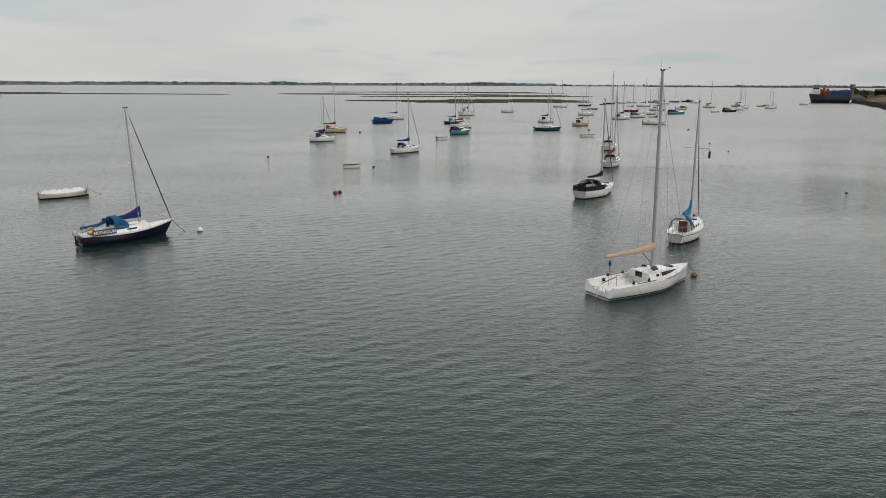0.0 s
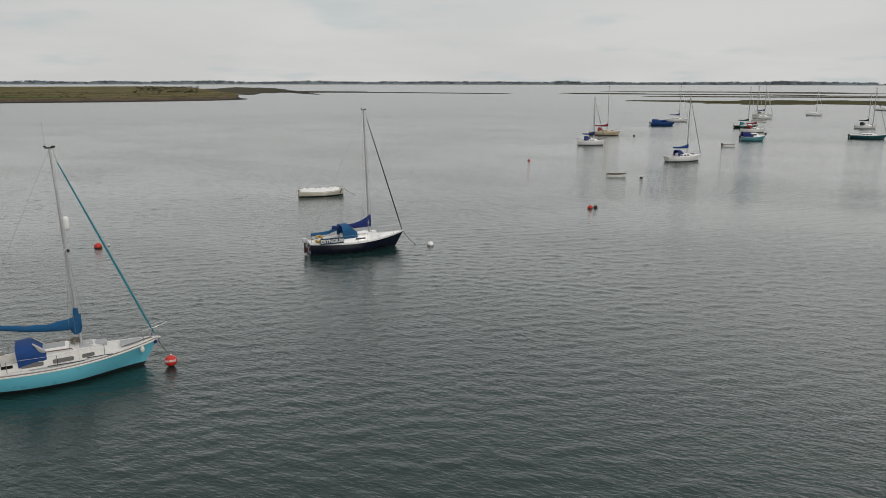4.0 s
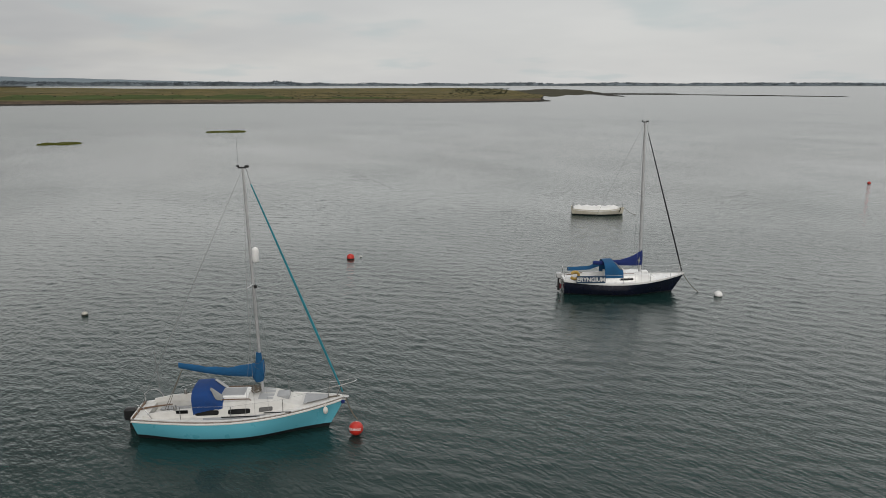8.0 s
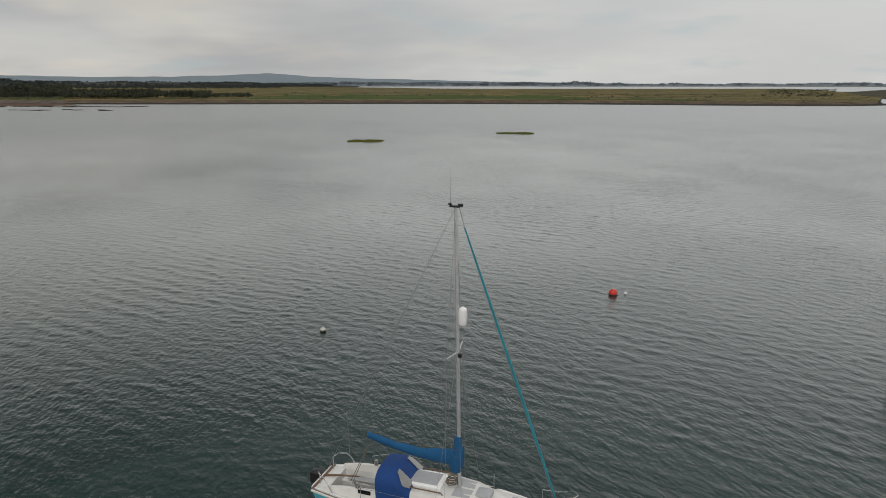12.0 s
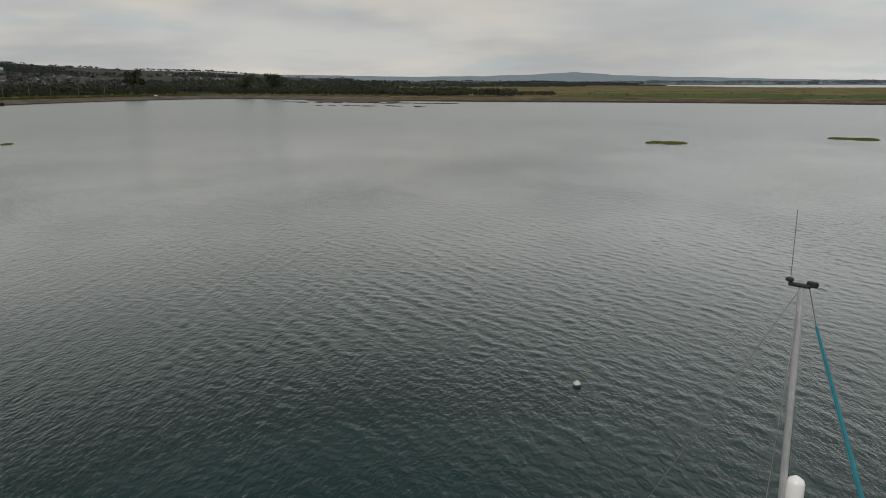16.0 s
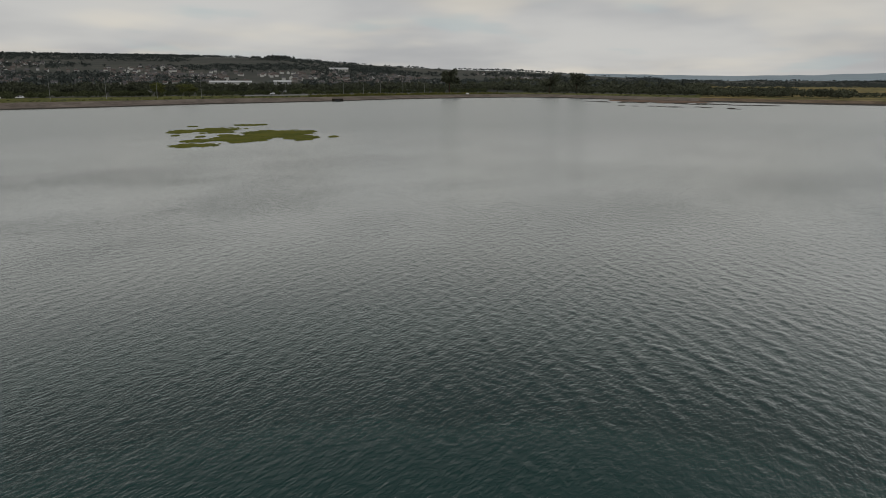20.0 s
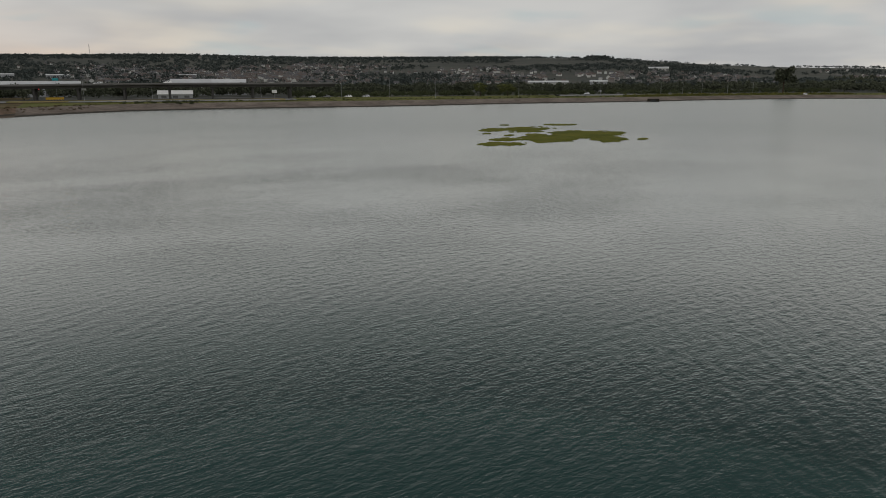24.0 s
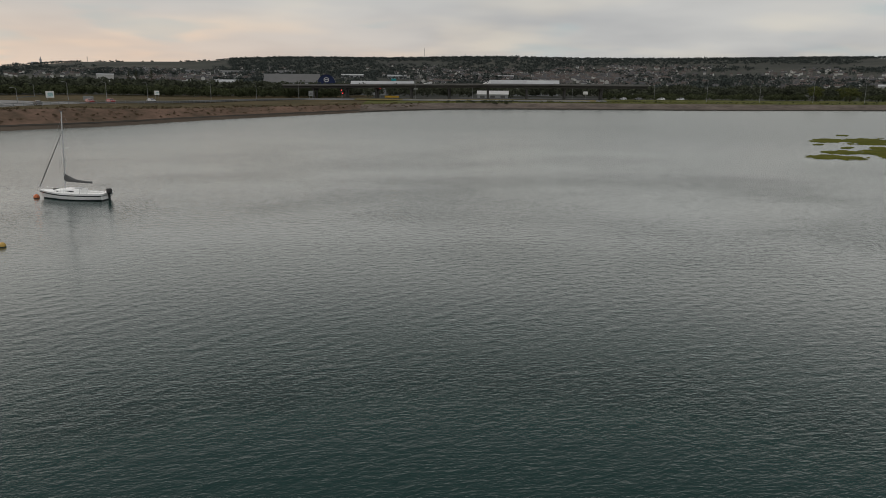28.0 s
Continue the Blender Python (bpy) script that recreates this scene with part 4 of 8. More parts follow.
def mooring_buoy(x, y, size, material, label, z=0.55):
    b = thing("mooring_buoy", label, "buoy", pose(x, y, 0, 0, 0, (x * 37) % 90), "mooring buoys")
    c = size * (z - 0.25)
    if material is WHITE_BUOY:
        part("float", Shape().ball((0, 0, c), size, size, size * 0.95, 18, 12), WEED, b, "dark weedy float")
        part("cap", Shape().ball((0, 0, c + size * 0.22), size * 0.95, size * 0.95, size * 0.80, 18, 12), material, b, "weathered white cap")
    else:
        part("float", Shape().ball((0, 0, c), size, size, size * 0.95, 18, 12), material, b)
    rr = size * math.sqrt(max(0.14, 1 - (c / (0.95 * size)) ** 2)) * 0.96
    part("weed_ring", Shape().tube([(rr * math.cos(a), rr * math.sin(a), 0.015) for a in (2 * math.pi * k / 14 for k in range(15))], size * 0.12, 6), WEED, b, "dark weed at the waterline")
    part("ring", Shape().tube([(0.06 * math.cos(a), 0, size * (z + 0.60) + 0.06 * math.sin(a)) for a in (2 * math.pi * k / 10 for k in range(11))], 0.010, 5), STEEL, b)
    return b
# ---- the moorings ----


def lettering(name, words, size, material, parent, spot, bend=None):
    """Flat or wrapped writing from the built-in font."""
    cu = bpy.data.curves.new(name, "FONT")
    cu.body, cu.size, cu.align_x, cu.align_y, cu.extrude, cu.offset = words, size, "CENTER", "CENTER", 0.004, size * 0.035
    tmp = new(name, cu)
    me = bpy.data.meshes.new_from_object(tmp.evaluated_get(bpy.context.evaluated_depsgraph_get()))
    bpy.data.objects.remove(tmp)
    if bend:
        bm = bmesh.new()
        bm.from_mesh(me)
        bmesh.ops.subdivide_edges(bm, edges=[e for e in bm.edges if e.calc_length() > size * 0.3], cuts=2)
        for v in bm.verts:
            a, b, r = v.co.x / bend, v.co.y / bend, bend + v.co.z
            v.co = (r * math.sin(a) * math.cos(b), -r * math.cos(a) * math.cos(b), r * math.sin(b))
        bm.to_mesh(me)
        bm.free()
    me.materials.clear()
    me.materials.append(material)
    ob = new(name, me)
    ob.parent = parent
    ob.matrix_local = spot
    return ob


WORN_DECK = mat("worn_white_deck", (0.74, 0.735, 0.71), 0.55, col2=(0.58, 0.57, 0.54), scale=5)
DECK_GRIP = mat("blue_grey_grip_paint", (0.33, 0.345, 0.36), 0.8, col2=(0.40, 0.41, 0.42), scale=7, bump=0.003, bscale=120)


def turquoise_yacht():
    boat = thing("yacht", "turquoise-hulled sailing yacht with blue sprayhood and sail cover", "sailing boat", at(-23.115, 27.214, 50.5) @ Matrix.Diagonal((0.995, 0.90, 1, 1)), "moored yachts")
    h = Hull(7.05, 2.45, 1.10, 0.80, 0.84, transom=0.56, rake=0.85, stern_rake=0.22, full=2.0, tuck=1.0)
    part("hull", h.skin(lambda u: h.sheer(u) - 0.10, lambda u: 0.16 - 0.03 * u, 7, 40), CYAN_GEL, boat, "turquoise topsides, slightly scuffed")
    part("boot_top", h.skin(lambda u: 0.16 - 0.03 * u, lambda u: -0.32, 4, 40), BLACK_PAINT, boat, "black band at the waterline")
    part("topside_band", h.skin(h.sheer, lambda u: h.sheer(u) - 0.10, 1, 40, 0.004), WHITE_GEL, boat, "white band under the deck edge")
    part("rubbing_strake", h.strip(0, 1, -0.115, -0.022, 0.03, 40, 0.03), WHITE_CLOTH, boat, "cream rubbing strake")
    part("toe_rail", h.strip(0.02, 0.985, 0.0, -0.004, 0.035, 40, 0.04), WHITE_GEL, boat)
    part("strake_seam", h.skin(lambda u: h.sheer(u) - 0.030, lambda u: h.sheer(u) - 0.048, 1, 40, 0.010), TEAK, boat, "thin dark line above the strake")
    well = (-3.02, -1.25, 0.62)
    part("deck", deck(h, well), WORN_DECK, boat, "white moulded deck")
    part("cockpit", cockpit(h, well, 0.22), WORN_DECK, boat, "white cockpit with side benches")
    for s in (1, -1):
        part("bench_grip", Shape().box(-2.85, -1.5, s * 0.47 - 0.13, s * 0.47 + 0.13, 0.665, 0.675), DECK_GRIP, boat, "grey grip panel")
        part("coaming", Shape().loft([[(x, s * y, z + h.sheer(h.at(x))) for y, z in ((0.63, 0.02), (0.66, hh), (0.76, hh), (0.84, 0.0))] for x, hh in ((-3.1, 0.12), (-2.5, 0.22), (-1.2, 0.30))], caps=True), WORN_DECK, boat)
        part("winch", Shape().tube([(-2.05, s * 0.71, 1.1), (-2.05, s * 0.71, 1.24)], [0.07, 0.05], 10), STEEL, boat)
        part("genoa_track", Shape().box(-0.5, 0.75, s * 1.06 - 0.02, s * 1.06 + 0.02, 0.905, 0.93).box(0.85, 1.75, s * 0.88 - 0.02, s * 0.88 + 0.02, 0.935, 0.96), BLACK_PAINT, boat)
        part("coaming_window", Shape().box(-2.0, -1.62, s * 0.80 - 0.012, s * 0.80 + 0.012, 0.98, 1.10, 0.01), GLASS, boat)
    cab = Cabin(h, [(-1.35, 0.90, 0.42), (0.4, 0.88, 0.42), (1.15, 0.76, 0.36), (1.75, 0.58, 0.14), (2.0, 0.48, 0.02)], 0.42)
    part("coachroof", cab.shell(30), WORN_DECK, boat, "white moulded cabin top")
    for a, b in ((-1.38, -0.62), (-0.32, 0.40), (0.68, 1.12)):
        for s in (1, -1):
            fr = part("cabin_window", cab.window(a, b, 0.16, 0.58, 0.006, 0.016, s), WORN_DECK, boat, "long cabin window in a raised white frame")
            part("pane", cab.window(a, b, 0.16, 0.58, 0.014, 0.0, s), GLASS, fr, "dark smoked pane")
    zt = cab.top(-0.4)
    part("hatch_garage", Shape().box(-0.95, 0.28, -0.42, 0.42, zt - 0.05, zt + 0.07, 0.03), WHITE_GEL, boat)
    part("sliding_hatch", Shape().box(-0.85, 0.15, -0.33, 0.33, zt + 0.06, zt + 0.085, 0.01), DECK_GRIP, boat, "grey sliding hatch")
    for s in (1, -1):
        part("handrail", Shape().tube([(-0.9, s * 0.58, zt - 0.03), (-0.85, s * 0.58, zt + 0.03), (0.35, s * 0.58, zt + 0.02), (0.4, s * 0.58, zt - 0.04)], 0.018, 6), TEAK, boat, "teak handrail")
        part("roof_grip", Shape().add([(0.62, s * 0.06, cab.top(0.62) - 0.006), (1.12, s * 0.06, cab.top(1.12) - 0.008), (1.1, s * 0.46, cab.top(1.1) - 0.034), (0.62, s * 0.5, cab.top(0.62) - 0.030), (0.62, s * 0.06, cab.top(0.62) - 0.05), (1.12, s * 0.06, cab.top(1.12) - 0.05), (1.1, s * 0.46, cab.top(1.1) - 0.08), (0.62, s * 0.5, cab.top(0.62) - 0.08)], [(0, 1, 2, 3), (4, 5, 6, 7), (0, 1, 5, 4), (1, 2, 6, 5), (2, 3, 7, 6), (3, 0, 4, 7)]), DECK_GRIP, boat, "grey grip panel", False)
    part("fore_hatch", Shape().box(1.2, 1.62, -0.24, 0.24, cab.top(1.6) - 0.02, cab.top(1.22) + 0.02, 0.03), DECK_GRIP, boat, "grey fore hatch")
    part("foredeck_grip", Shape().add([(2.1, -0.46, 1.05), (2.1, 0.46, 1.05), (2.9, 0.17, 1.115), (2.9, -0.17, 1.115)], [(0, 1, 2, 3)]), DECK_GRIP, boat)
    mast_set(boat, h, (0.71, cab.top(0.71) - 0.03), 8.88, -1.95, cab.top(0.5) + 0.62, TEAL_CLOTH, random.Random(4), furl=AQUA_CLOTH, lean=0.42, cover_label="petrol-blue sail cover laced round the mast", cover_tall=0.34, cover_droop=0.10, gauge=0.049, rise=0.40, stay_out=0.20, stay_side=0.15, whip=1.0, rake_by=0.035, spreader=0.50)
    part("mast_coat", Shape().tube([(0.62, 0.02, cab.top(0.5) + 0.40), (0.60, 0.03, cab.top(0.5) + 0.55), (0.61, 0.03, cab.top(0.5) + 0.85), (0.64, 0.04, cab.top(0.5) + 1.1), (0.64, 0.05, cab.top(0.5) + 1.42)], [0.13, 0.20, 0.17, 0.12, 0.085], 12), TEAL_CLOTH, boat, "cover gathered round the mast")
    part("rope_coil", Shape().tube([(0.5 + (0.14 + 0.02 * (k % 3)) * math.cos(k * 0.9), (0.16 + 0.03 * (k % 2)) * math.sin(k * 0.9), cab.top(0.5) + 0.03 + 0.006 * k) for k in range(32)], 0.016, 5), ROPE, boat, "coiled halyards at the mast foot")
    part("radar_reflector", Shape().tube([(0.70, 0.26, z) for z in (5.78, 5.83, 5.88, 6.05, 6.22, 6.27, 6.32)], [0.03, 0.10, 0.115, 0.115, 0.115, 0.10, 0.03], 14), WHITE_GEL, boat, "white cylindrical radar reflector")
    part("steaming_light", Shape().box(0.6, 0.70, 0.12, 0.22, 4.95, 5.07, 0.02), RUBBER, boat)
    sprayhood(boat, -1.44, -0.50, 0.86, 1.0, 0.76, BLUE_CLOTH, "royal-blue canvas sprayhood with a clear window", lean_in=-0.06)
    rails(boat, h, stanchions=3, height=0.48, back=0.58, nose_out=0.38, pushpit=False, tail=1.3)
    for s in (1, -1):
        part("pushpit", Shape().tube([(-2.75, s * 0.86, 0.82), (-2.92, s * 0.84, 1.10), (-3.05, s * 0.80, 1.24), (-3.26, s * 0.66, 1.27), (-3.36, s * 0.48, 1.22), (-3.34, s * 0.44, 0.82)], 0.015, 6), STEEL, boat, "small stainless stern rail")
        part("side_grip", Shape().loft([[(x, s * (cab_w + 0.05), h.sheer(h.at(x)) + 0.024), (x, s * (h.half(h.at(x)) - 0.12), h.sheer(h.at(x)) + 0.012)] for x, cab_w in ((-1.1, 0.88), (-0.5, 0.88), (0.1, 0.88), (0.5, 0.87), (0.9, 0.80))]), DECK_GRIP, boat, "grey grip panel")
    for k in range(3):
        zz = cab.top(0.5) + 0.75 + 0.19 * k
        part("lacing", Shape().tube([(0.62 + 0.16 * math.cos(q), 0.03 + 0.16 * math.sin(q), zz + 0.06 * math.sin(q * 2 + k)) for q in (2 * math.pi * j / 12 for j in range(13))], 0.005, 4), ROPE, boat)
    part("stern_capping", Shape().box(-3.46, -3.38, -0.72, 0.72, 0.83, 0.865, 0.01), TEAK, boat, "weathered wooden capping")
    part("motor_bracket", Shape().box(-3.64, -3.45, 0.18, 0.50, 0.20, 0.72, 0.02), TEAK, boat)
    outboard(boat, -3.66, 0.34, 0.30, 1.12)
    part("rust_line", h.skin(lambda u: h.sheer(u) - 0.006, lambda u: h.sheer(u) - 0.020, 1, 40, 0.012), TEAK, boat, "thin red-brown line under the deck edge")
    part("rudder", Shape().box(-3.62, -3.38, -0.03, 0.03, -0.3, 0.72, 0.012), RUBBER, boat, "dark transom-hung rudder")
    part("fender", Shape().ball((2.85, -0.60, 0.84), 0.085, 0.095, 0.13).tube([(2.85, -0.58, 0.95), (2.85, -0.50, 1.06)], 0.01, 4), WHITE_CLOTH, boat, "small cream fender at the bow")
    part("anchor", Shape().tube([(2.25, -0.12, 1.03), (3.3, -0.02, 1.12)], 0.03, 6).loft([[(2.2, -0.35, 1.0), (2.2, 0.1, 1.0)], [(2.5, -0.22, 1.08), (2.5, 0.0, 1.08)]]), ROPE, boat, "rusty anchor on the foredeck")
    part("bow_fairlead", Shape().box(3.3, 3.62, -0.07, 0.07, 1.0, 1.10, 0.02), STEEL, boat)
    part("bow_bag", Shape().box(3.34, 3.47, -0.14, -0.08, 0.86, 1.0, 0.025), NAVY_CLOTH, boat, "small blue canvas bag")
    bollard_line(boat, h, (3.9, -0.35, 0.35))
    # loose lines and clutter in the cockpit
    part("mainsheet", Shape().tube([(-1.90, 0, 2.25), (-2.6, 0.05, 0.80)], 0.012, 4).tube([(-1.90, 0, 2.25), (-2.5, -0.05, 0.80)], 0.012, 4), ROPE, boat)
    part("outhaul_box", Shape().box(-2.15, -1.95, -0.30, -0.12, 0.52, 0.72, 0.02), RUBBER, boat)
    part("engine_box", Shape().box(-2.30, -1.98, -0.12, 0.16, 0.22, 0.62, 0.03).tube([(-2.3, 0.02, 0.62), (-2.36, 0.02, 0.74), (-2.5, 0.06, 0.76)], 0.02, 5), RUBBER, boat, "black box and lever in the cockpit")
    # black slab on the floor paints the dark inside of an engine well
    part("stern_locker", Shape().box(-3.0, -2.72, -0.30, 0.30, 0.22, 0.30, 0.01), BLACK_PAINT, boat, "black slab painting the dark of a well under the tiller")
    for k in range(5):
        part("loose_rope", Shape().tube([(-2.62 + 0.05 * k + 0.10 * math.cos(q + k), -0.42 + 0.09 * math.sin(q * 1.3 + k), 0.69 + 0.012 * k) for q in (0.7 * j for j in range(10))], 0.011, 4), RUBBER if k % 2 else ROPE, boat)
    part("tiller", Shape().tube([(-3.4, 0, 0.86), (-2.9, 0.05, 0.92), (-2.35, 0.12, 0.95)], [0.035, 0.028, 0.018], 6), TEAK, boat, "wooden tiller")
    part("fishing_rod", Shape().tube([(-2.9, 0.7, 1.2), (-3.0, 0.8, 2.6)], 0.008, 4), WIRE, boat)


def navy_yacht():
    boat = thing("yacht", "navy-hulled sailing yacht with blue covers and name board", "sailing boat", at(-23.2, 50.9, 45.5) @ Matrix.Diagonal((0.965, 1, 1, 1)), "moored yachts")
    h = Hull(7.1, 2.3, 1.04, 0.78, 0.70, transom=0.62, rake=0.9, stern_rake=0.05, full=2.0)
    part("hull", h.skin(lambda u: h.sheer(u) - 0.05, lambda u: 0.06, 7, 36), NAVY_GEL, boat, "glossy navy topsides")
    part("boot_top", h.skin(lambda u: 0.06, lambda u: -0.3, 3, 36), BLACK_PAINT, boat, "black band at the waterline")
    part("deck_edge", h.skin(lambda u: h.sheer(u) + 0.06, lambda u: h.sheer(u) - 0.05, 1, 36, 0.005), WHITE_GEL, boat, "white moulded deck edge")
    well = (-3.0, -0.95, 0.58)
    part("deck", deck(h, well), WHITE_GEL, boat, "white moulded deck")
    part("cockpit", cockpit(h, well, 0.22), WHITE_GEL, boat)
    for s in (1, -1):
        part("coaming", Shape().loft([[(x, s * y, z + h.sheer(h.at(x))) for y, z in ((0.59, 0.02), (0.62, hh), (0.72, hh), (0.80, 0.0))] for x, hh in ((-3.0, 0.14), (-0.95, 0.26))], caps=True), WHITE_GEL, boat)
    cab = Cabin(h, [(-1.05, 0.80, 0.42), (0.7, 0.78, 0.42), (1.35, 0.66, 0.34), (1.85, 0.45, 0.03)], 0.24)
    part("coachroof", cab.shell(26), WHITE_GEL, boat, "white moulded cabin top")
    for s in (1, -1):
        fr = part("cabin_window", cab.window(-0.35, 0.45, 0.3, 0.62, 0.006, 0.03, s), STEEL, boat, "long narrow cabin window")
        part("pane", cab.window(-0.33, 0.43, 0.3, 0.62, 0.013, 0.0, s), GLASS, fr)
        part("handrail", Shape().tube([(-0.4, s * 0.5, cab.top(0) - 0.04), (0.5, s * 0.5, cab.top(0.5) - 0.04)], 0.018, 6), TEAK, boat)
    part("sliding_hatch", Shape().box(-0.85, 0.1, -0.36, 0.36, cab.top(-0.4) - 0.04, cab.top(-0.4) + 0.06, 0.025), WHITE_GEL, boat)
    part("fore_hatch", Shape().box(1.0, 1.42, -0.22, 0.22, cab.top(1.35) - 0.02, cab.top(1.05) + 0.03, 0.025), WHITE_GEL, boat)
    mast_set(boat, h, (0.95, cab.top(0.95) - 0.03), 9.45, -1.75, cab.top(0.75) + 0.35, NAVY_CLOTH, random.Random(9), furl=BLACK_CLOTH, lean=0.42, cover_label="navy sail cover with a pale cross", cover_tall=0.62, cover_droop=0.02, stay_out=0.22)
    z = cab.top(0.75) + 0.62
    part("cover_emblem", Shape().add([(0.85, -0.15, z + 0.25), (0.89, -0.15, z + 0.05), (0.96, -0.15, z + 0.02), (0.89, -0.15, z - 0.01), (0.85, -0.15, z - 0.30), (0.81, -0.15, z - 0.01), (0.74, -0.15, z + 0.02), (0.81, -0.15, z + 0.05)], [tuple(range(8))]), VINYL, boat, "pale cross on the sail cover", False)
    sprayhood(boat, -1.25, -0.15, 0.80, 1.02, 0.86, TEAL_CLOTH, "petrol-blue canvas sprayhood with a clear window")
    part("boom_tent", Shape().loft([[(x, y, zz) for y, zz in ((0.80, z0 - 0.2), (0.74, z0), (0.62, z1), (0.5, z0), (0.46, z0 - 0.1))] for x, z0, z1 in ((-3.15, 1.18, 1.24), (-2.6, 1.20, 1.27), (-1.9, 1.24, 1.32), (-1.3, 1.45, 1.6))]), TEAL_CLOTH, boat, "loose blue cockpit cover")
    board = part("name_board", Shape().box(-2.78, -1.12, -0.015, 0.015, 0, 0.40), mat("dark_blue_board", (0.006, 0.042, 0.10), 0.7, scale=8), boat, "blue cloth board with the white word ERYNGIUM")
    u = h.at(-1.9)
    board.matrix_local = pose(-0.14, -h.half(u) - 0.03, h.sheer(u) + 0.07, 0, 0, 1.5)
    lettering("writing", "ERYNGIUM", 0.325, LETTER, board, pose(-1.95, -0.020, 0.19, 90, 0, 0))
    part("lifebuoy", Shape().tube([(0.20 * math.cos(a), 0, 0.24 * math.sin(a)) for a in (radians(-60 + 300 * k / 14) for k in range(15))], 0.085, 8), YELLOW_BUOY, boat, "yellow horseshoe lifebuoy").matrix_local = pose(-2.98, -0.83, 1.14, 0, 90, 10)
    rails(boat, h, stanchions=3, height=0.5, back=0.9)
    part("motor_bracket", Shape().box(-3.75, -3.42, -0.12, 0.14, 0.5, 0.75, 0.02), STEEL, boat)
    mo = outboard(boat, -3.62, 0.0, 0.72, 0.9, ALLOY)
    part("motor_clamp", Shape().box(-3.70, -3.58, -0.06, 0.06, 0.15, 0.42, 0.02), RED_GEL, mo, "red clamp")
    part("tiller", Shape().tube([(-3.3, 0, 0.95), (-2.4, 0.1, 1.05)], 0.025, 6), TEAK, boat)
    bollard_line(boat, h, (4.45, -0.2, 0.0))


def racing_yacht():
    boat = thing("yacht", "white racing yacht with open stern and peach sail cover", "sailing boat", at(11.50, 38.62, 31.4) @ Matrix.Diagonal((0.905, 0.95, 1, 1)), "moored yachts")
    h = Hull(7.65, 2.75, 0.98, 0.68, 0.70, transom=0.88, rake=0.22, stern_rake=-0.42, full=2.2, tuck=0.55)
    part("hull", h.skin(h.sheer, lambda u: 0.14, 7, 40, transom=False), WHITE_GEL, boat, "white topsides")
    stern = Shape()
    for s in (1, -1):
        stern.loft([[(h.x(0, z), s * y, z), (h.x(0, z), s * h.width(0, z), z)] for z, y in ((h.sheer(0), 0.98), (0.62, 0.90), (0.54, 0.82), (0.46, 0.70), (0.40, 0.50), (0.37, 0.0))])
    stern.loft([[(h.x(0, z), -h.width(0, z), z), (h.x(0, z), h.width(0, z), z)] for z in (0.37, 0.3, 0.2, 0.14)])
    part("transom", stern, WHITE_GEL, boat, "open white transom")
    part("boot_top", h.skin(lambda u: 0.14, lambda u: 0.07, 1, 40, 0.004), NAVY_GEL, boat, "dark waterline stripe")
    part("bottom", h.skin(lambda u: 0.07, lambda u: -0.3, 3, 40), GREY_GRIP, boat)
    well = (-3.825, -0.55, 0.96)
    part("deck", deck(h, well), WHITE_GEL, boat, "white moulded deck with grip lines")
    part("cockpit", cockpit(h, well, 0.33, True, 0.34), WHITE_GEL, boat, "long open cockpit")
    cab = Cabin(h, [(-0.65, 0.94, 0.33), (0.6, 0.92, 0.36), (1.7, 0.68, 0.24), (2.9, 0.32, 0.03)], 0.5)
    part("coachroof", cab.shell(30), WHITE_GEL, boat, "smooth white wedge cabin top")
    for s in (1, -1):
        w = Shape()
        ring = [(0.40, 0.22), (0.45, 0.84), (1.0, 0.86), (1.6, 0.84), (2.25, 0.70), (1.5, 0.34), (0.9, 0.24)]
        pts = [cab.side(x, f) + Vector((0, 0.012, 0.004)) for x, f in ring]
        low = [cab.side(x, f) - Vector((0, 0.03, 0)) for x, f in ring]
        w.loft([[Vector((p.x, s * p.y, p.z)) for p in r] for r in (low, pts)], closed=True, caps=True)
        part("cabin_window", w, GLASS, boat, "dark wedge-shaped window", False)
        part("porthole", cab.window(-0.05, 0.2, 0.35, 0.72, 0.01, 0.0, s), GLASS, boat)
        part("cockpit_light", Shape().box(-2.75, -2.5, s * 0.95 - 0.012, s * 0.95 + 0.012, 0.52, 0.66, 0.05), GLASS, boat)
        for x in (-2.2, -0.9):
            part("winch", Shape().tube([(x, s * 1.04, 0.72), (x, s * 1.04, 0.88)], [0.085, 0.06], 10), RUBBER, boat, "black winch")
        part("genoa_track", Shape().box(-2.0, -0.4, s * 1.15 - 0.02, s * 1.15 + 0.02, 0.725, 0.75), RUBBER, boat)
        part("stern_post", Shape().tube([(-3.7, s * 1.1, 0.82), (-3.72, s * 1.1, 1.42)], 0.016, 6), STEEL, boat)
        part("toe_rail", Shape().tube([(x, s * (h.half(h.at(x)) - 0.06), h.sheer(h.at(x)) + 0.03) for x in (0.4, 1.2, 2.0, 2.8)], 0.02, 5), RUBBER, boat)
    zt = cab.top(-0.1)
    # no hole is cut: a dark panel stands for the shaded cabin inside
    part("companionway", Shape().box(-0.68, -0.63, -0.25, 0.25, 0.72, zt - 0.08), GLASS, boat, "dark panel painting the shaded companionway opening")
    part("hatch_rim", Shape().tube([(-0.62, -0.34, zt - 0.03), (-0.62, -0.34, zt + 0.05), (0.15, -0.34, zt + 0.05), (0.15, 0.34, zt + 0.05), (-0.62, 0.34, zt + 0.05), (-0.62, 0.34, zt - 0.03)], 0.012, 6), RUBBER, boat, "dark rim of the sliding hatch")
